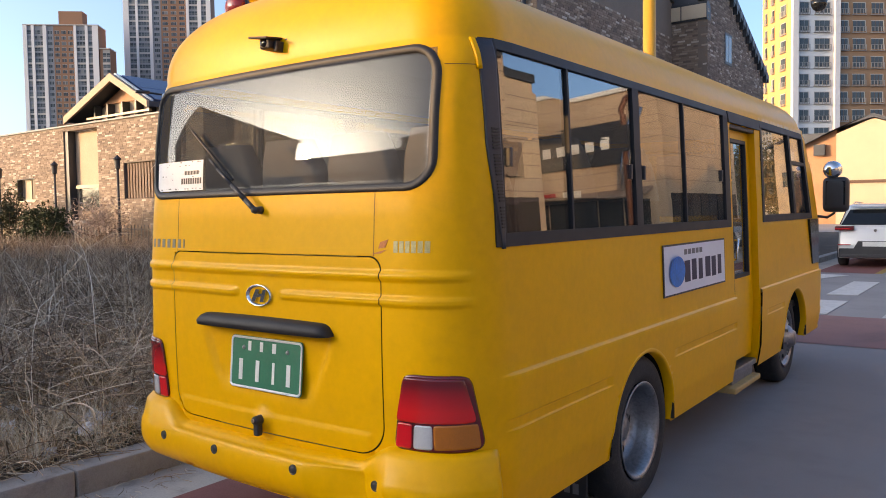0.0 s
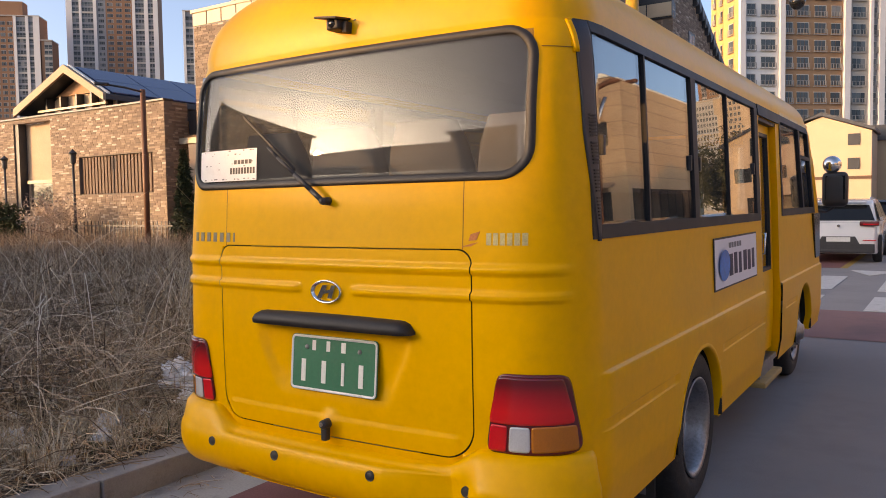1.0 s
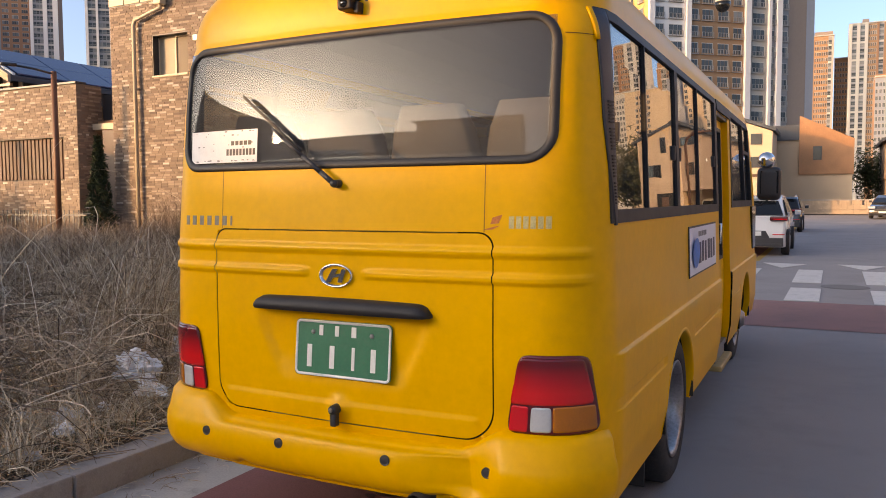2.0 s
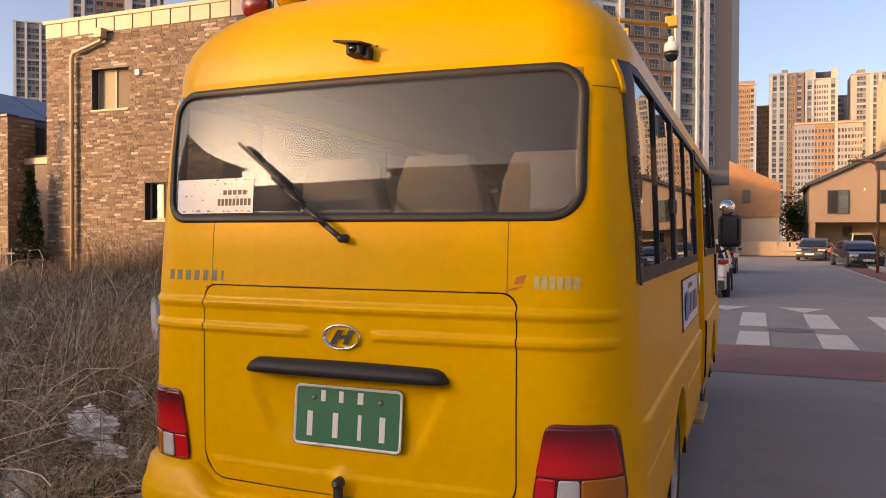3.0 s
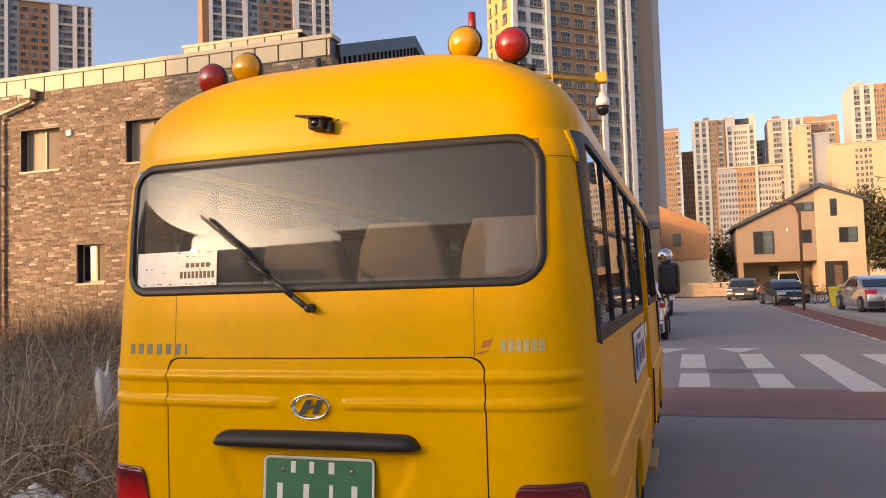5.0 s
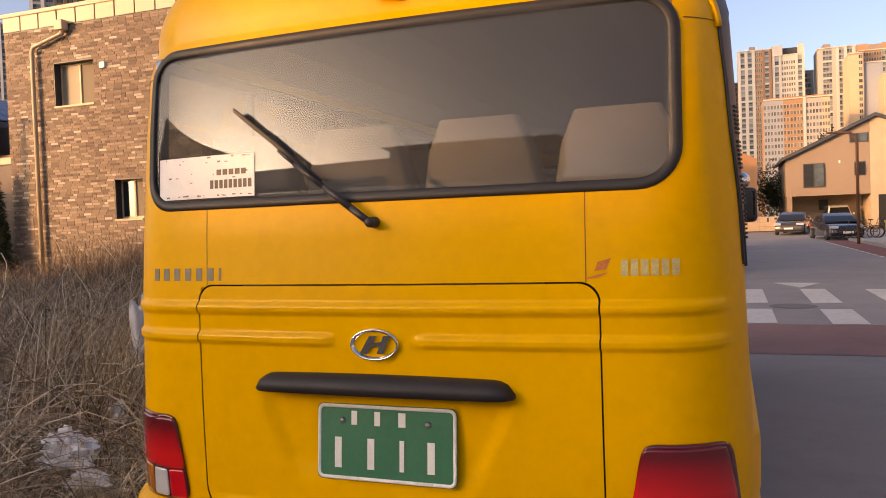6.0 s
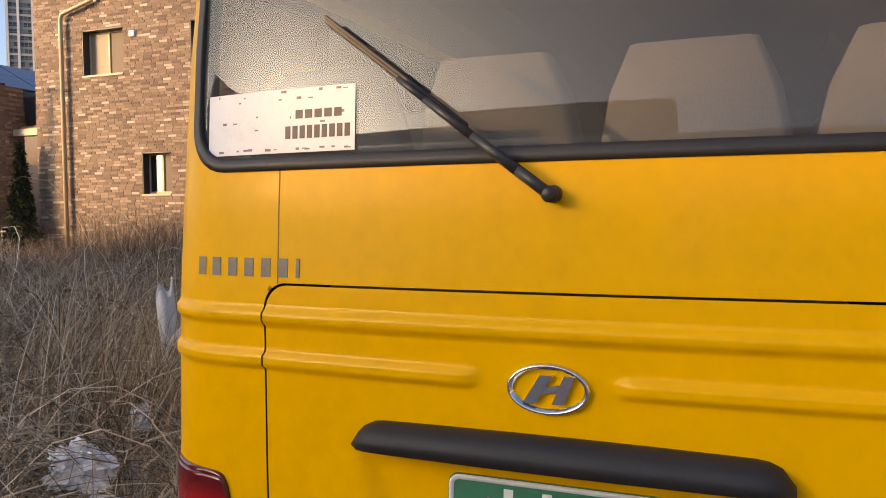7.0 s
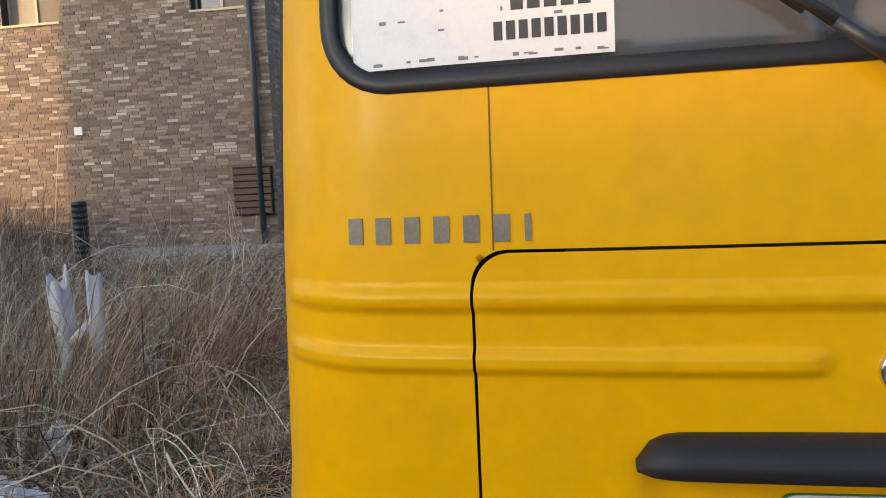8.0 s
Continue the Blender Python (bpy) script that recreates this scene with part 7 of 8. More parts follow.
# ---- cars ----
def car(label, category_pose, paint, kind, lamps, facing, group="parked cars"):
    """kind suv or sedan; built along +y with its nose ahead, on the ground at the origin, then turned into place."""
    L, W, H = {"suv": (4.36, 1.80, 1.56), "sedan": (4.82, 1.83, 1.47), "van": (4.3, 1.75, 1.75)}[kind]
    c = thing("car", label, "car", group=group)
    hw = W / 2
    if kind == "suv":
        low = [(0.0, 0.42), (0.02, 0.60), (0.10, 0.98), (0.5, 1.02), (3.2, 1.0), (4.1, 0.86), (4.34, 0.6), (4.36, 0.36), (4.2, 0.22), (0.15, 0.22)]
        top = [(0.16, 0.98), (0.55, 1.42), (0.85, 1.52), (1.8, 1.56), (2.5, 1.47), (3.35, 0.98)]
    elif kind == "sedan":
        low = [(0.0, 0.45), (0.04, 0.75), (0.15, 0.98), (0.9, 1.0), (3.4, 0.96), (4.5, 0.78), (4.8, 0.55), (4.82, 0.32), (4.6, 0.2), (0.2, 0.2)]
        top = [(0.55, 0.97), (1.35, 1.36), (1.9, 1.46), (2.5, 1.45), (3.0, 1.3), (3.75, 0.94)]
    else:
        low = [(0.0, 0.4), (0.03, 0.9), (3.3, 0.95), (4.1, 0.85), (4.28, 0.6), (4.3, 0.35), (4.15, 0.22), (0.1, 0.22)]
        top = [(0.06, 0.9), (0.2, 1.6), (0.5, 1.74), (2.4, 1.75), (2.9, 1.6), (3.5, 0.94)]
    def loft(outline, w_bot, w_top, zlo, zhi, bevel):
        bm = bmesh.new()
        rings = []
        for f in (-1, -0.94, 0.94, 1):
            ring = []
            for y, z in outline:
                w = w_bot + (w_top - w_bot) * max(0, min(1, (z - zlo) / (zhi - zlo)))
                inset = 0.035 if abs(f) == 1 else 0.0
                cy = sum(q[0] for q in outline) / len(outline)
                cz = sum(q[1] for q in outline) / len(outline)
                k = 0.955 if abs(f) == 1 else 1.0
                taper = 1 - 0.10 * (abs(y - L / 2) / (L / 2)) ** 3
                ring.append(bm.verts.new((f * w * taper, cy + (y - cy) * k, cz + (z - cz) * k)))
            rings.append(ring)
        n = len(outline)
        for a, b in zip(rings, rings[1:]):
            for i in range(n):
                bm.faces.new((a[i], a[(i + 1) % n], b[(i + 1) % n], b[i]))
        bm.faces.new(rings[0][::-1])
        bm.faces.new(rings[-1])
        bmesh.ops.bevel(bm, geom=[e for e in bm.edges], offset=bevel, segments=2, affect="EDGES", profile=0.5)
        return bm
    part("body", loft(low, hw, hw * 0.985, 0.2, 1.0, 0.02), paint, c, "", True)
    part("cabin", loft(top, hw * 0.97, hw * 0.76, 0.95, H, 0.018), paint, c, "", True)
    def glass(a, b, w0, w1, name, lift=0.012):
        """Screen between two outline points, set just proud of the cabin."""
        (ya, za), (yb, zb) = a, b
        bm = bmesh.new()
        ny, nz = -(zb - za), (yb - ya)
        l = math.hypot(ny, nz)
        ny, nz = ny / l * lift, nz / l * lift
        if nz < 0:
            ny, nz = -ny, -nz
        q = [bm.verts.new(p) for p in ((-w0, ya + ny, za + nz), (w0, ya + ny, za + nz), (w1, yb + ny, zb + nz), (-w1, yb + ny, zb + nz))]
        r = [bm.verts.new((v.co.x, v.co.y - ny * 2, v.co.z - nz * 2)) for v in q]
        bm.faces.new(q)
        for i in range(4):
            bm.faces.new((q[i], q[(i + 1) % 4], r[(i + 1) % 4], r[i]))
        return part(name, bm, CAR_GLASS, c)
    t0, t1, t2, t3 = top[0], top[1], top[-2], top[-1]
    glass((t0[0] + 0.03, t0[1] + 0.05), (t1[0] - 0.02, t1[1] - 0.03), hw * 0.84, hw * 0.68, "rear_screen")
    glass((t3[0] - 0.06, t3[1] + 0.05), (t2[0] + 0.04, t2[1] - 0.03), hw * 0.86, hw * 0.70, "windscreen")
    for s in (-1, 1):
        for y0, y1, k in ((t1[0] - 0.05, 1.75, 0), (1.82, 2.75, 1)):
            bm = bmesh.new()
            zt = H - 0.13
            def xs(z):
                return s * (hw * 0.97 + (hw * 0.76 - hw * 0.97) * (z - 0.95) / (H - 0.95) + 0.006) * 0.995
            yt0 = y0 + (0.25 if k == 0 else 0.0)
            yt1 = y1 - (0.0 if k == 0 else 0.32)
            q = [bm.verts.new((xs(z), y, z)) for y, z in ((y0, 1.04), (y1 + (0.25 if k else 0), 1.04), (yt1, zt), (yt0, zt))]
            r = [bm.verts.new((v.co.x - s * 0.02, v.co.y, v.co.z)) for v in q]
            bm.faces.new(q)
            for i in range(4):
                bm.faces.new((q[i], q[(i + 1) % 4], r[(i + 1) % 4], r[i]))
            part("side_pane", bm, CAR_GLASS, c)
        for y in (0.78, L - 0.92):
            wh = part("wheel", lathe(bmesh.new(), [(0.20, 0.02), (0.29, 0.0), (0.33, 0.03), (0.335, 0.10), (0.33, 0.19), (0.2, 0.2)], (s * hw - (0.01 if s > 0 else -0.01) - (0.2 if s > 0 else 0.0), y, 0.335), "x", 28), TYRE, c, "", True)
            part("rim", lathe(bmesh.new(), [(0.21, 0.01), (0.20, 0.0), (0.17, -0.012), (0.06, 0.0), (0.0, 0.0)] if s < 0 else [(0.21, 0.19), (0.20, 0.2), (0.17, 0.212), (0.06, 0.2), (0.0, 0.2)], (s * hw - (0.01 if s > 0 else -0.01) - (0.2 if s > 0 else 0.0), y, 0.335), "x", 20), STEEL, wh, "", True)
        part("wing_mirror", boxed(s * (hw + 0.09) - 0.08, s * (hw + 0.09) + 0.08, 3.05, 3.15, 1.0, 1.13, 0.02), paint, c)
        if kind == "suv":
            lamp_ = part("tail_lamp", boxed(s * 0.66 - 0.21, s * 0.66 + 0.21, -0.015, 0.22, 0.90, 1.01, 0.03, 3), LAMP_MAROON, c, "dark red tail lamp")
            part("lamp_strip", boxed(s * 0.69 - 0.16, s * 0.69 + 0.16, -0.02, 0.05, 0.925, 0.955, 0.008), LAMP_RED, lamp_)
            part("reflector", boxed(s * 0.66 - 0.14, s * 0.66 + 0.14, -0.012, 0.05, 0.545, 0.565, 0.004), LAMP_RED, c)
        else:
            part("tail_lamp", boxed(s * 0.66 - 0.2, s * 0.66 + 0.2, -0.01, 0.15, 0.74, 0.92, 0.02), LAMP_RED, c)
        part("headlamp", boxed(s * 0.66 - 0.2, s * 0.66 + 0.2, L - 0.32, L - 0.06, 0.62, 0.76, 0.02), LAMP_WHITE, c)
    part("rear_skirt", boxed(-hw * 0.86, hw * 0.86, -0.02, 0.1, 0.25, 0.47, 0.02), BLACK_PLASTIC, c)
    if kind == "suv":
        part("plate_recess", prism(bmesh.new(), [(-0.46, 0.46), (0.46, 0.46), (0.36, 0.645), (-0.36, 0.645)], "y", -0.024, 0.06), BLACK_PLASTIC, c)
        part("badge", lathe(bmesh.new(), [(0.0, -0.004), (0.028, -0.004), (0.034, 0.0), (0.034, 0.04)], (0, 0.02, 0.90), "y", 16), CHROME, c)
        part("spoiler", boxed(-0.56, 0.56, 0.42, 0.62, 1.46, 1.50, 0.015, 2), paint, c)
        part("bumper_trim", boxed(-hw * 0.80, hw * 0.80, -0.028, 0.06, 0.25, 0.33, 0.015, 2), BLACK_PLASTIC, c)
    part("rear_plate", boxed(-0.26, 0.26, -0.035, -0.02, 0.52, 0.63), PLATE_WHITE, c, "blank white number plate")
    part("grille", boxed(-0.5, 0.5, L - 0.04, L + 0.01, 0.48, 0.60, 0.01), BLACK_PLASTIC, c)
    part("front_plate", boxed(-0.26, 0.26, L, L + 0.012, 0.36, 0.47), PLATE_WHITE, c, "blank white number plate")
    if kind == "suv":
        for s in (-1, 1):
            part("roof_rail", pipe(bmesh.new(), [(s * 0.6, 0.9, 1.53), (s * 0.6, 1.2, 1.585), (s * 0.6, 2.4, 1.56)], 0.018, 6), CHROME, c)
    c.matrix_world = category_pose
    return c


car("white compact SUV parked at the kerb", pose(-0.11, 18.68, 0), CAR_WHITE, "suv", 1, 1)
car("black SUV parked further along the kerb", pose(-0.25, 33.6, 0), CAR_BLACK, "suv", 1, 1)
car("dark navy saloon facing down the street", pose(6.3, 48.6, rise(46) * 0.4, 0, 0, 188), CAR_NAVY, "sedan", 1, -1)
car("dark grey saloon behind the navy one", pose(5.6, 56.5, rise(54), 0, 0, 168), CAR_GREY, "sedan", 1, -1)
car("white van under the carport", pose(9.0, 67.0, rise(62), 0, 0, 180), CAR_WHITE, "van", 1, -1)
car("silver saloon by the far pavement", pose(8.75, 31.0, 0.1, 0, 0, 4), CAR_SILVER, "sedan", 1, 1)
car("dark saloon by the far pavement", pose(9.3, 24.6, 0.1, 0, 0, 4), CAR_NAVY, "sedan", 1, 1)


def bicycle(x, y, z, turn):
    b = thing("bicycle", "dark bicycle leaning by the pavement", "bicycle", (0, 0, 0), "bicycles")
    for yy in (0, 1.02):
        w = part("wheel", follow([(yy + 0.32 * math.cos(2 * math.pi * i / 22), 0.33 + 0.32 * math.sin(2 * math.pi * i / 22)) for i in range(22)], lambda u, v, o: (o, u, v), 0.035, 0.02, 0.02), TYRE, b)
        part("hub", tube(bmesh.new(), (-0.05, yy, 0.33), (0.05, yy, 0.33), 0.02, n=8), STEEL, w)
    part("frame", pipe(bmesh.new(), [(0, 0, 0.33), (0, 0.35, 0.78), (0, 0.85, 0.80), (0, 0.45, 0.32), (0, 0, 0.33), (0, 0.45, 0.32), (0, 0.32, 0.95)], 0.018, 6), DARK_METAL, b)
    part("fork", pipe(bmesh.new(), [(0, 1.02, 0.33), (0, 0.83, 0.95), (0, 0.80, 1.02)], 0.016, 6), DARK_METAL, b)
    part("handlebar", pipe(bmesh.new(), [(-0.27, 0.72, 1.05), (0, 0.82, 1.02), (0.27, 0.72, 1.05)], 0.014, 6), DARK_METAL, b)
    part("saddle", boxed(-0.07, 0.07, 0.18, 0.44, 0.94, 1.0, 0.03), BLACK_PLASTIC, b)
    b.matrix_world = pose(x, y, z, 0, 8, turn)


for x, y, t in ((7.7, 43.0, 70), (8.3, 43.6, 80), (9.0, 43.3, 60), (9.4, 44.2, 85)):
    bicycle(x, y, 0.1, t)
bin_ = thing("wheelie_bin", "yellow wheelie bin on the pavement", "bin", (8.1, 38.4, 0.11))
bm = bmesh.new()
rings = [[bm.verts.new((8.1 + sx * w, 38.4 + sy * w, z)) for sx, sy in ((-1, -1), (1, -1), (1, 1), (-1, 1))] for w, z in ((0.22, 0.14), (0.29, 0.98))]
for i in range(4):
    bm.faces.new((rings[0][i], rings[0][(i + 1) % 4], rings[1][(i + 1) % 4], rings[1][i]))
bm.faces.new(rings[1])
bm.faces.new(rings[0][::-1])
part("body", bm, BIN_YELLOW, bin_)
part("lid", boxed(7.79, 8.41, 38.08, 38.74, 0.98, 1.07, 0.02), BIN_YELLOW, bin_)
for s in (-0.2, 0.2):
    part("wheel", tube(bmesh.new(), (8.1 + s - 0.03, 38.66, 0.2), (8.1 + s + 0.03, 38.66, 0.2), 0.09, n=14), TYRE, bin_)


# ---- what stands behind and across the street, seen in the glass ----
def plain_house(name, label, x0, x1, y0, y1, eave, ridge, wall, along="x", wins=()):
    h = thing(name, label, "house", ((x0 + x1) / 2, (y0 + y1) / 2, 0))
    part("wall", boxed(x0, x1, y0, y1, 0, eave), wall, h)
    if ridge > eave:
        if along == "x":
            part("roof", prism(bmesh.new(), [(y0 - 0.4, eave - 0.1), ((y0 + y1) / 2, ridge), (y1 + 0.4, eave - 0.1)], "x", x0 - 0.3, x1 + 0.3), ROOF_DARK, h)
        else:
            part("roof", prism(bmesh.new(), [(x0 - 0.4, eave - 0.1), ((x0 + x1) / 2, ridge), (x1 + 0.4, eave - 0.1)], "y", y0 - 0.3, y1 + 0.3), ROOF_DARK, h)
    else:
        part("roof", boxed(x0 - 0.1, x1 + 0.1, y0 - 0.1, y1 + 0.1, eave, eave + 0.3), ROOF_DARK, h)
    for face, a, b, c, d in wins:
        if face == "y1":
            part("window", boxed(a, b, y1 - 0.02, y1 + 0.05, c, d), PANE_DARK, h)
        elif face == "x0":
            part("window", boxed(x0 - 0.05, x0 + 0.02, a, b, c, d), PANE_DARK, h)
    return h


FACING = surface("buff_facing", (0.60, 0.47, 0.34), 0.8, 0, 0.10, 0.5, 30, 0.2)
SHUTTER = surface("pale_shutter", (0.50, 0.50, 0.48), 0.5, 0, 0.1, 2, 20, 0.1)
restaurant = plain_house("restaurant", "buff restaurant building with a dark fascia across the street", 13, 27, 4, 22.5, 7.4, 7.4, FACING, wins=[("x0", 4.2, 22, 0.3, 2.9)])
for k in range(9):
    part("facing_joint", boxed(12.985, 13.0, 4.0, 22.5, 3.2 + 0.46 * k, 3.225 + 0.46 * k), STUCCO_BROWN, restaurant)
for k in range(11):
    part("shutter", boxed(12.90, 12.95, 5.0 + 1.1 * k, 5.95 + 1.1 * k, 0.35, 1.9, 0.01), SHUTTER, restaurant, "pale folded shutter")
fas = part("fascia", boxed(12.85, 13.0, 10, 21, 3.7, 4.9), STUCCO_BROWN, restaurant, "brown shop fascia")
bar_parts("printed_bar", lambda y, z, o: (12.85 - o, y, z), [(11.0 + 1.1 * k, 4.05, 0.45, 0.5) for k in range(8)], 0.01, 0.02, INK, fas, "dark printed bar")
lamp = thing("street_lamp", "rust-brown street lamp with a curved arm and a square sign", "street lamp", (7.9, 18, 0.1))
part("post", pipe(bmesh.new(), [(7.9, 18, 0.0), (7.9, 18, 4.7), (7.86, 18, 5.0), (7.7, 18, 5.25), (7.4, 18, 5.35), (6.9, 18, 5.4)], 0.08, 10), RUST, lamp, "", True)
part("lantern", boxed(6.5, 7.0, 17.9, 18.1, 5.36, 5.45, 0.02), RUST, lamp)
part("sign_board", boxed(7.45, 8.15, 17.86, 17.89, 3.7, 4.35, 0.01), DARK_METAL, lamp, "dark square sign board")
plain_house("tan_house", "tan gabled house across the street", 13.5, 23, -12, 1, 6.0, 8.0, STUCCO_CREAM, "x", [("x0", -9, -7, 3, 4.2), ("x0", -4, -2, 3, 4.2)])
for k, (y, m) in enumerate(((11.5, CAR_GREY), (16, CAR_WHITE), (20.8, CAR_GREY), (25.6, CAR_WHITE))):
    car("parked saloon across the street", pose(9.6, y, 0.1, 0, 0, 4), m, "sedan", 1, 1)
plain_house("gabled_house", "brown gabled house with a dark roof beyond the lot", -27, -15.9, -16, -11, 6.8, 8.6, STUCCO_BROWN, "y", [("y1", -19.5, -17.5, 3.4, 4.8), ("y1", -24.5, -22.5, 3.4, 4.8), ("y1", -20, -17.2, 0.4, 2.3)])
plain_house("flat_block", "tall flat-roofed brown block beyond the lot", -24.3, -19, -6, -1, 11.4, 11.4, STUCCO_BROWN, "x", [("y1", -23, -21, 4.4, 5.8), ("y1", -23, -21, 7.4, 8.8)])
plain_house("low_house", "brown house with a low dark roof behind the lot", -21, -8.8, -26, -17, 4.8, 6.9, STUCCO_BROWN, "x", [("y1", -12, -10, 1, 2.4), ("y1", -17, -14, 1, 2.4)])
plain_house("flat_house", "brown house with a shallow dark roof behind the street", -8.3, -1.0, -28, -19, 6.9, 7.9, STUCCO_BROWN, "x", [("y1", -7, -4, 1, 2.4), ("y1", -7, -4, 3.6, 5.0)])
plain_house("tan_house", "dark-roofed house behind the street", 3, 12, -44, -34, 4.8, 7.0, STUCCO_BROWN, "x", [("y1", 5, 7, 1, 2.4)])


def hill(x0, x1, y, top, seed):
    rng = random.Random(seed)
    pts = [(x0, 0)]
    n = 60
    for i in range(n + 1):
        t = i / n
        pts.append((x0 + (x1 - x0) * t, top * math.sin(math.pi * t) ** 0.7 * (0.75 + 0.25 * noise.noise(Vector((t * 6, seed, 0)))) + rng.uniform(0, 1.2)))
    pts.append((x1, 0))
    return solid("wooded_hill", prism(bmesh.new(), pts, "y", y - 30, y), HILL, "low dark wooded hill far behind", "hill", "structure")


hill(-20, 200, -150, 36, 3)
hill(-220, 20, -210, 20, 4)


# ---- the vacant lot: weeds and rubbish ----
def lot_z(x, y):
    return 0.12 + lot_height(x, y)


def weeds(name, label, n, area, height, lean, width, mat, seed, segs=3, flat=0.0, keep=None):
    """Thin dry stems as tapering ribbons with a bend, each crossed by its own direction."""
    rng = np.random.default_rng(seed)
    vs, fs = [], []
    x0, x1, y0, y1 = area
    made = 0
    while made < n:
        x, y = rng.uniform(x0, x1), rng.uniform(y0, y1)
        if keep and not keep(x, y, rng):
            continue
        made += 1
        z = lot_z(x, y) - 0.02
        h = height * rng.uniform(0.45, 1.25)
        a = rng.uniform(0, 2 * math.pi)
        l = lean * abs(rng.normal(0.5, 0.5)) * h
        if rng.random() < flat:
            l, h = h * 1.1, h * 0.18
        w = width * rng.uniform(0.6, 1.4)
        b = rng.uniform(0, math.pi)
        wx, wy = w * math.cos(b), w * math.sin(b)
        k0 = len(vs)
        cu = rng.uniform(1.2, 2.4)
        for s in range(segs + 1):
            t = s / segs
            px, py, pz = x + l * t ** cu * math.cos(a), y + l * t ** cu * math.sin(a), z + h * (t - 0.15 * t ** 3)
            f = 1 - 0.75 * t
            vs.append((px - wx * f, py - wy * f, pz))
            vs.append((px + wx * f, py + wy * f, pz))
        for s in range(segs):
            q = k0 + 2 * s
            fs.append((q, q + 1, q + 3, q + 2))
    ob = raw(name, vs, fs, mat)
    return tagged(ob, label, "weeds", kind="stuff")


def tufts(name, label, n, blades, area, height, width, mat, seed, towards=None):
    """Clumps of stems that spring from one root and lean the same way."""
    rng = np.random.default_rng(seed)
    vs, fs = [], []
    x0, x1, y0, y1 = area
    for k in range(n):
        cx, cy = rng.uniform(x0, x1), rng.uniform(y0, y1)
        if apron(cx, cy):
            continue
        lean, much = (rng.uniform(0, 2 * math.pi), rng.uniform(0.2, 0.9)) if towards is None else (towards + rng.normal(0, 0.5), rng.uniform(0.25, 0.75))
        tall = height * rng.uniform(0.5, 1.25)
        for j in range(int(blades * rng.uniform(0.5, 1.4))):
            x, y = cx + rng.normal(0, 0.05), cy + rng.normal(0, 0.05)
            a = lean + rng.normal(0, 0.8)
            h = tall * rng.uniform(0.4, 1.15)
            l = h * much * rng.uniform(0.3, 1.5)
            w = width * rng.uniform(0.6, 1.4)
            b = rng.uniform(0, math.pi)
            wx, wy = w * math.cos(b), w * math.sin(b)
            z = lot_z(x, y) - 0.02
            droop = rng.uniform(0.0, 0.5)
            k0 = len(vs)
            for s in range(6):
                t = s / 5
                px, py = x + l * t ** 1.7 * math.cos(a), y + l * t ** 1.7 * math.sin(a)
                pz = z + h * (t - droop * t ** 3)
                f = 1 - 0.7 * t
                vs += [(px - wx * f, py - wy * f, pz), (px + wx * f, py + wy * f, pz)]
            for s in range(5):
                q = k0 + 2 * s
                fs.append((q, q + 1, q + 3, q + 2))
    return tagged(raw(name, vs, fs, mat), label, "weeds", kind="stuff")


def apron(x, y):
    """The low strip in front of the concrete apron, kept short."""
    return -10.3 < x < -5.5 and y > 8.6


def clumpy(x, y, rng):
    if x > -1.80 or apron(x, y):
        return False
    v = noise.noise(Vector((x * 0.55, y * 0.55, 0))) + 0.5 * noise.noise(Vector((x * 1.7, y * 1.7, 5)))
    return rng.random() < 0.35 + 0.9 * v + 0.25 * min(1.0, max(0.0, (-2.6 - x) / 2))


def tall_zone(x, y, rng):
    return x < -2.9 - 0.25 * math.sin(y * 1.3) and clumpy(x, y, rng)


weeds("dry_weeds", "matted dry straw-coloured grass on the lot", 26000, (-5.5, -1.72, -3, 7), 0.26, 1.8, 0.0028, DRY, 1, 4, 0.6, lambda x, y, r: x < -1.80)
tufts("dry_weeds", "tufts of tall pale dry grass leaning together", 800, 26, (-9.5, -2.3, -1.2, 9.5), 0.60, 0.0024, DRY, 2)
tufts("dry_weeds", "tufts of dry grass round the broken pipes", 34, 30, (-3.8, -2.65, 1.9, 2.75), 0.52, 0.0026, DRY, 12)
tufts("dry_weeds", "sheaves of tall golden grass leaning together", 95, 46, (-4.3, -2.45, 1.75, 3.6), 0.95, 0.0026, DRY, 13, 0.3)
tufts("dry_weeds", "sheaves of tall golden grass leaning together", 150, 40, (-7.5, -3.6, 3.2, 7.5), 0.78, 0.0028, DRY, 14, 0.3)
tufts("dry_weeds", "low fans of pale grass along the kerb", 120, 40, (-2.5, -1.86, -1.2, 3.2), 0.30, 0.0028, STRAW, 15)
tufts("dry_weeds", "far tufts of dry grass", 420, 22, (-17, -8, 2, 11.5), 0.75, 0.0042, DRY, 9)
weeds("dead_stalks", "tangle of dead brown weed stalks", 26000, (-15, -2.6, -1, 12.6), 0.62, 1.5, 0.0029, TWIG, 3, 4, 0.35, tall_zone)
weeds("dead_stalks", "far dead brown weed stalks", 16000, (-32, -6, 4, 13), 0.85, 0.9, 0.0062, TWIG, 4, 3, 0.2, lambda x, y, r: not apron(x, y))
weeds("dry_weeds", "far dry straw stalks", 10000, (-32, -6, 3, 13), 0.8, 0.9, 0.006, DRY, 7, 3, 0.2, lambda x, y, r: not apron(x, y))
weeds("green_grass", "sparse fresh green grass blades by the kerb", 2600, (-4.2, -1.8, -3, 4), 0.16, 0.9, 0.0035, GREEN, 5, 3, 0.2, lambda x, y, r: noise.noise(Vector((x * 1.4, y * 1.4, 9))) > 0.18)
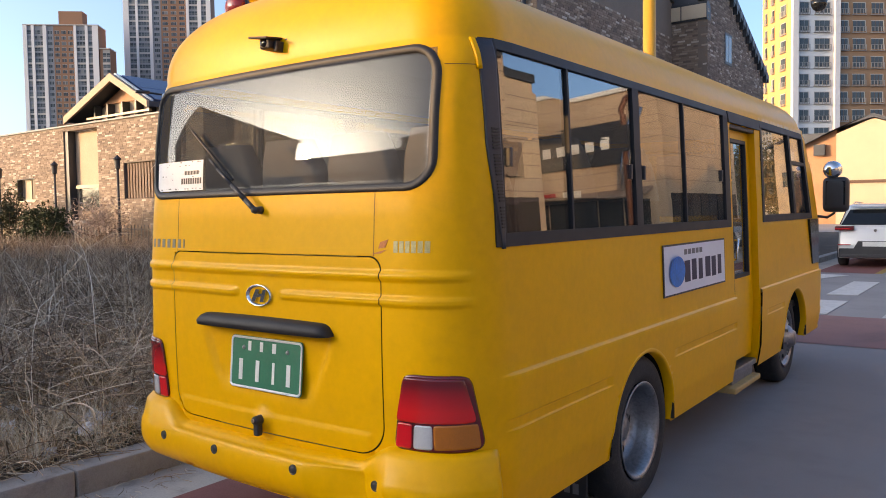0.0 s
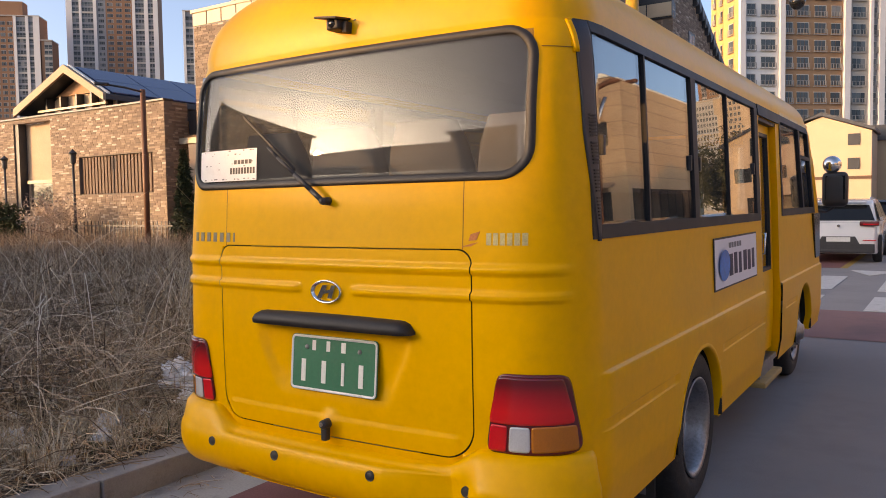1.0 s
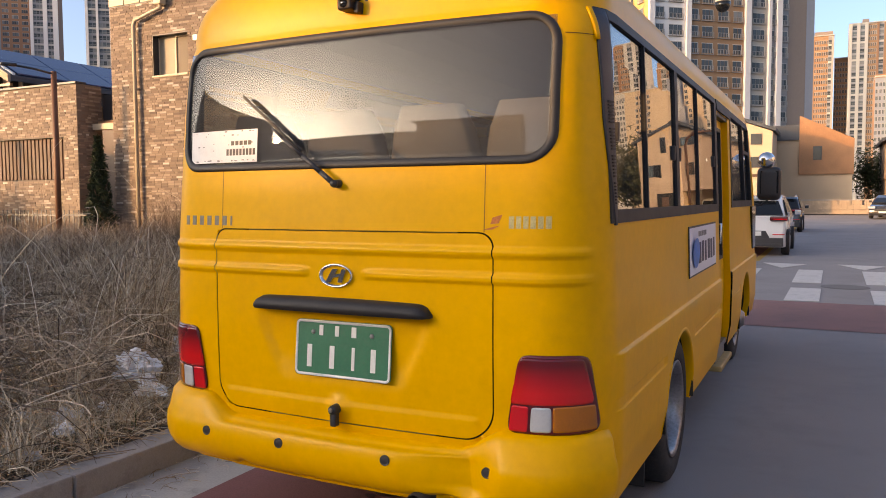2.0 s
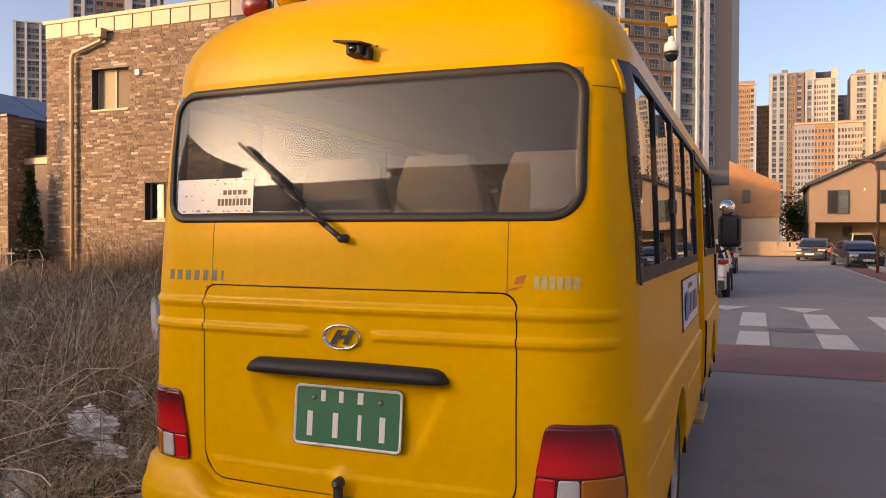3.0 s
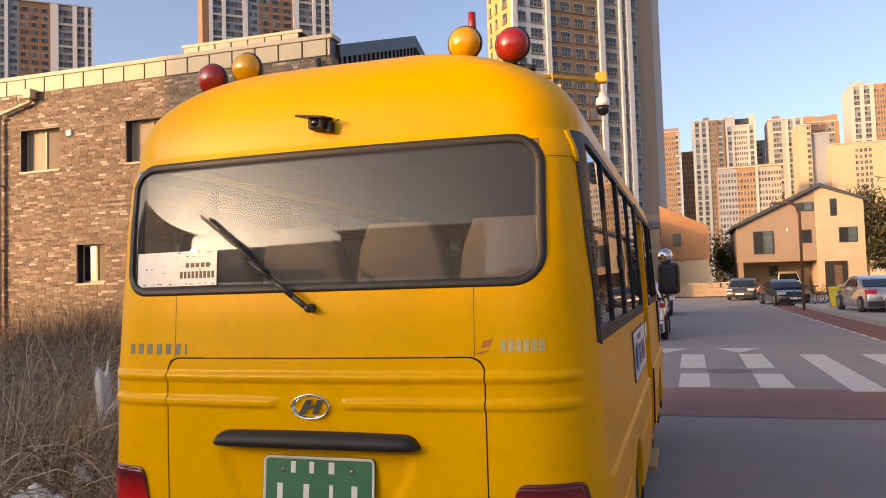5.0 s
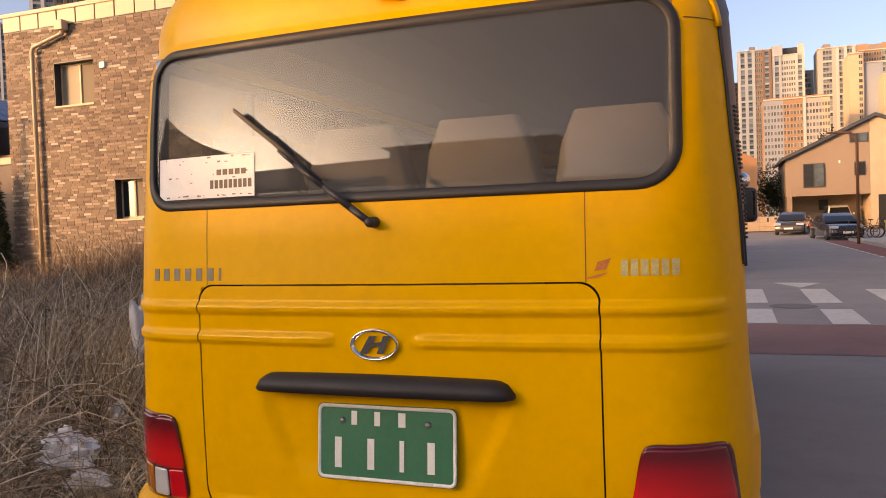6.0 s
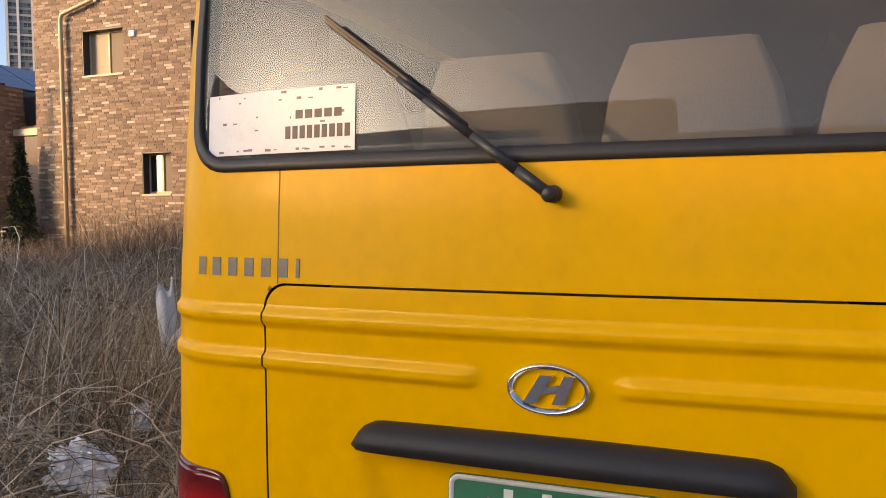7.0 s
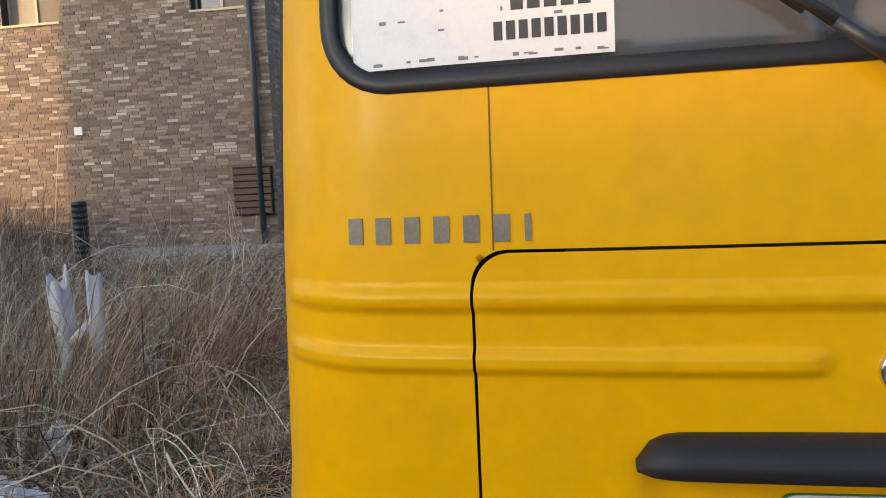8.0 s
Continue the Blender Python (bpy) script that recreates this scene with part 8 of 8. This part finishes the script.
weeds("dead_stalks", "tall reddish-brown brush against the brick house", 2600, (-13.6, -10.4, 10.8, 12.7), 1.45, 0.8, 0.0045, TWIG, 8, 4, 0.05)
weeds("long_stems", "long pale bent weed stems", 520, (-7.5, -2.0, -2, 8), 1.1, 1.5, 0.003, STRAW, 6, 7, 0.15)


def tangle(name, label, n, area, length, arch, width, mat, seed, keep=None, segs=5, base=0.0, floor=None, edge=-1.60):
    """Fallen stems: thin ribbons that arch over one another in all directions."""
    rng = np.random.default_rng(seed)
    vs, fs = [], []
    x0, x1, y0, y1 = area
    made = 0
    while made < n:
        x, y = rng.uniform(x0, x1), rng.uniform(y0, y1)
        if keep and not keep(x, y, rng):
            continue
        made += 1
        l = length * rng.uniform(0.4, 1.5)
        a, bend = rng.uniform(0, 2 * math.pi), rng.normal(0, 0.5)
        up = arch * abs(rng.normal(0.3, 0.6)) * l
        low = base * rng.random()
        w = width * rng.uniform(0.6, 1.5)
        tip = rng.uniform(-0.3, 0.6) * up
        k0 = len(vs)
        px, py = x, y
        for s in range(segs + 1):
            t = s / segs
            d = a + bend * (t - 0.5) * 2
            pz = (max(lot_z(px, py) if px < -1.78 else 0.128, 0.128) if floor is None else floor) + low + up * 4 * t * (1 - t) * 0.8 + tip * t + 0.004
            f = 1 - 0.6 * t
            wx, wy = -math.sin(d) * w * f, math.cos(d) * w * f
            vs.append((px - wx, py - wy, pz - w * 0.4))
            vs.append((px + wx, py + wy, pz + w * 0.4))
            px, py = px + math.cos(d) * l / segs, py + math.sin(d) * l / segs
            px = min(px, edge) if floor is None else min(max(px, -1.53), edge)
        for s in range(segs):
            q = k0 + 2 * s
            fs.append((q, q + 1, q + 3, q + 2))
    return tagged(raw(name, vs, fs, mat), label, "weeds", kind="stuff")


def heaps(x, y, rng):
    return rng.random() < 0.25 + 1.3 * noise.noise(Vector((x * 1.1, y * 1.1, 3)))


tangle("straw_mat", "pale matted straw lying along the kerb", 9000, (-3.2, -1.70, -2.5, 6), 0.32, 0.25, 0.0024, DRY, 41, None, 4, 0.05)
tangle("straw_mat", "heaps of bent pale straw", 9000, (-5.5, -1.85, -2.5, 8), 0.45, 0.5, 0.0024, DRY, 42, heaps, 5, 0.10)
tangle("fallen_stalks", "grey-brown fallen stalks lying across one another", 11000, (-9, -2.2, -1.5, 10), 0.7, 0.45, 0.0030, TWIG, 43, clumpy, 5, 0.35)
tangle("gutter_straw", "loose straw and chaff blown into the gutter", 900, (-1.54, -1.25, -2.5, 6), 0.10, 0.12, 0.0018, DRY, 45, None, 3, 0.0, 0.006, -1.12)
tangle("long_stems", "long pale bent stems leaning over the weeds", 420, (-6.5, -2.1, -1.5, 7), 1.1, 0.6, 0.0028, STRAW, 44, None, 8, 0.3)


def litter(n, seed):
    """Dead leaves and chaff lying between the stems."""
    rng = np.random.default_rng(seed)
    vs, fs = [], []
    for k in range(n):
        x, y = -1.82 - abs(rng.normal(0, 2.2)), rng.uniform(-2.5, 8)
        z = lot_z(x, y) + rng.uniform(0.0, 0.05)
        a, s = rng.uniform(0, 6.28), rng.uniform(0.010, 0.034)
        c, d = math.cos(a) * s, math.sin(a) * s
        t = rng.uniform(-0.5, 0.5, 4) * s
        m = len(vs)
        vs += [(x - c, y - d, z + t[0]), (x + d * 0.5, y - c * 0.5, z + t[1]), (x + c, y + d, z + t[2]), (x - d * 0.5, y + c * 0.5, z + t[3])]
        fs.append((m, m + 1, m + 2, m + 3))
    return tagged(raw("leaf_litter", vs, fs, TWIG), "dead leaves and chaff on the ground", "litter", kind="stuff")


litter(14000, 11)


def crumple(name, label, centre, size, mat, seed, category="rubbish"):
    """A crushed sheet: an icosphere pulled about by noise and flattened on the ground."""
    bm = bmesh.new()
    bmesh.ops.create_icosphere(bm, subdivisions=4, radius=1.0)
    ridge = lambda q: abs(noise.noise(q))
    for v in bm.verts:
        n1 = noise.noise(v.co * 1.6 + Vector((seed, 0, 0)))
        n2 = noise.noise(v.co * 4.2 + Vector((0, seed, 0)))
        v.co *= 1 + 0.6 * n1 + 0.30 * n2 - 0.75 * ridge(v.co * 3.1 + Vector((0, 0, seed))) - 0.4 * ridge(v.co * 7.0 + Vector((seed, 0, 0))) + 0.3
        v.co.z = max(-0.35, v.co.z)
        v.co = Vector((v.co.x * size[0], v.co.y * size[1], (v.co.z + 0.35) * size[2]))
        v.co += Vector(centre)
    return solid(name, bm, mat, label, category)


def at_lot(x, y, up=0.0):
    return (x, y, lot_z(x, y) + up)


crumple("plastic_bag", "crumpled white plastic bag in the grass", at_lot(-2.56, 1.28, 0.09), (0.15, 0.10, 0.115), BAG_WHITE, 1, "plastic bag")
crumple("plastic_bag", "torn white plastic sheet in the grass", at_lot(-2.26, 1.14, 0.06), (0.11, 0.07, 0.05), BAG_WHITE, 2, "plastic bag")
crumple("paper_cup", "crushed white paper cup among the weeds", at_lot(-2.79, 1.93, 0.14), (0.055, 0.05, 0.085), BAG_WHITE, 3, "cup")
crumple("paper_scrap", "small white paper scrap in the grass", at_lot(-2.55, 1.62), (0.05, 0.04, 0.04), BAG_WHITE, 4)
for k, (x, y, r) in enumerate(((-1.90, 0.03, 0.045), (-2.11, 0.38, 0.065), (-2.47, 0.04, 0.075), (-2.79, 0.97, 0.05), (-2.52, 0.42, 0.05), (-2.95, 0.30, 0.045), (-3.3, 0.9, 0.05), (-3.6, 2.6, 0.06), (-3.2, 3.4, 0.06), (-2.6, -0.55, 0.06), (-3.9, 1.4, 0.055), (-2.3, 0.80, 0.04))):
    crumple("paper_scrap", "small pale scrap of rubbish in the grass", at_lot(x, y, 0.04), (r, r * 0.75, r * 0.7), BAG_WHITE if k % 3 else PIPE_GREY, 10 + k)
crumple("plastic_bottle", "crushed clear blue drinks bottle by the kerb", at_lot(-2.3, 0.54, 0.03), (0.05, 0.08, 0.05), SIGN_WHITE, 30, "bottle")

pw = thing("plastic_pipe", "two pale broken plastic pipe ends standing in the weeds", "pipe", at_lot(-3.1, 2.62))
for foot, top, r, cut in (((-3.10, 2.60, 0.08), (-3.235, 2.635, 1.0), 0.060, 0.05), ((-3.0, 2.59, 0.08), (-2.985, 2.59, 1.03), 0.040, 0.02)):
    foot, top = Vector(foot), Vector(top)
    bm = bmesh.new()
    lathe(bm, [(r, 0.0), (r, (top - foot).length), (r * 0.86, (top - foot).length), (r * 0.84, 0.3), (0.0, 0.3)], (0, 0, 0), "z", 18)
    for v in bm.verts:
        if v.co.z > 0.5:
            v.co.z += cut * math.sin(3 * math.atan2(v.co.y, v.co.x)) - cut * v.co.x / r
    bmesh.ops.transform(bm, verts=bm.verts, matrix=Matrix.Translation(foot) @ (top - foot).to_track_quat("Z", "Y").to_matrix().to_4x4())
    part("pipe_end", bm, PIPE_GREY, pw, "", True)
part("pipe_branch", tube(bmesh.new(), (-3.15, 2.6, 0.66), (-2.99, 2.59, 0.80), 0.034, n=12), PIPE_GREY, pw, "", True)

stub = thing("drain_pipe", "black ribbed drain pipe standing in the weeds", "pipe", (-5.8, 6.6, 0.1))
bm = bmesh.new()
lathe(bm, [(0.085 if i % 2 else 0.074, 0.1 + 0.032 * i) for i in range(41)], (-5.8, 6.6, 0.0), "z", 18)
part("pipe_end", bm, BLACK_RUBBER, stub)
solid("concrete_apron", boxed(-10.2, -6.0, 11.4, 13.38, 0.05, 0.32, 0.02), CONCRETE, "pale concrete apron before the brick house", "slab")


# ---- shrubs and trees ----
def leafy(name, label, category, centre, radii, n, size, mat, seed, shell=0.55, cone=False):
    """A crown of many small leaf cards in uneven clumps round a trunk with limbs."""
    rng = np.random.default_rng(seed)
    t = thing(name, label, category, (centre[0], centre[1], centre[2]))
    h = radii[2]
    bm = tube(bmesh.new(), centre, (centre[0], centre[1], centre[2] + h * (1.7 if cone else 1.1)), 0.05 * max(1, h / 2), 0.015, 8)
    for k in range(7):
        a = rng.uniform(0, 6.28)
        z0 = centre[2] + h * rng.uniform(0.4, 1.0)
        tube(bm, (centre[0], centre[1], z0), (centre[0] + radii[0] * 0.7 * math.cos(a), centre[1] + radii[1] * 0.7 * math.sin(a), z0 + h * rng.uniform(0.2, 0.6)), 0.02 * max(1, h / 2), 0.006, 6)
    part("trunk", bm, WOOD_DARK, t)
    vs, fs = [], []
    for k in range(n):
        if cone:
            u = rng.uniform(0, 1) ** 1.3
            a = rng.uniform(0, 6.28)
            lump = 0.85 + 0.25 * math.sin(a * 5 + u * 21)
            r = (1 - u) ** 0.75 * lump * rng.uniform(0.6, 1.0)
            p = np.array([centre[0] + radii[0] * r * math.cos(a), centre[1] + radii[1] * r * math.sin(a), centre[2] + 0.1 + 2 * h * u])
        else:
            d = rng.normal(size=3)
            d /= np.linalg.norm(d)
            lump = 1 + 0.45 * noise.noise(Vector(d * 2.2) + Vector((seed, 0, 0)))
            r = rng.uniform(shell, 1.0) * lump
            p = np.array(centre) + np.array([radii[0] * d[0] * r, radii[1] * d[1] * r, h * 1.2 + h * d[2] * r])
        e1 = rng.normal(size=3) * size
        e2 = rng.normal(size=3) * size * 0.6
        m = len(vs)
        vs += [tuple(p - e1), tuple(p + e2), tuple(p + e1)]
        fs.append((m, m + 1, m + 2))
    ob = raw("crown", vs, fs, mat)
    ob.parent = t
    ob.matrix_parent_inverse = t.matrix_world.inverted()
    return t


leafy("conifer", "small dark clipped conifer beside the carport", "conifer", (-17.0, 13.0, 0.2), (0.48, 0.48, 1.5), 5000, 0.06, PINE, 1, cone=True)
leafy("shrub", "dark evergreen shrub by the garden fence", "shrub", (-26.2, 12.2, 0.2), (1.3, 0.7, 0.8), 3500, 0.06, PINE, 2)
leafy("blossom_shrub", "bare shrub with pale dry blossom", "shrub", (-22.6, 12.2, 0.3), (1.7, 0.8, 0.9), 3500, 0.035, BLOSSOM, 3, 0.2)
leafy("young_pine", "thin young pine in front of the low house", "tree", (-28.6, 12.0, 0.2), (0.7, 0.7, 1.2), 1600, 0.06, LEAF, 4, 0.2)
leafy("tree", "dark pine between the houses", "tree", (4.4, 68.0, 0.3), (1.5, 1.5, 2.5), 2600, 0.10, PINE, 5, 0.1)
leafy("tree", "dark pine between the houses", "tree", (5.4, 73.0, 0.3), (1.5, 1.5, 2.2), 2200, 0.10, LEAF, 6, 0.1)
for k, (x, y) in enumerate(((28, 180), (33, 184), (38, 180), (43, 186), (24, 186), (48, 182))):
    leafy("tree", "bare-crowned tree before the far blocks", "tree", (x, y, 0.3), (5, 4, 7.5 + k % 3), 2500, 0.5, LEAF, 20 + k, 0.25)


# ---- single bricks of the nearest stretch of wall ----
me = None
for u, v, l in NEAR_BRICKS:
    if me is None:
        bm = boxed(0, BL, -0.012, 0.0, 0, BH)
        me = bpy.data.meshes.new("brick")
        bm.to_mesh(me)
        bm.free()
        me.materials.append(BRICK_ONE)
    ob = new("brick", me)
    ob.parent = HOUSE_A
    ob.matrix_parent_inverse = HOUSE_A.matrix_world.inverted()
    ob.location = (u, YA + 0.011 - 0.003 * math.sin(u * 91 + v * 57), v)
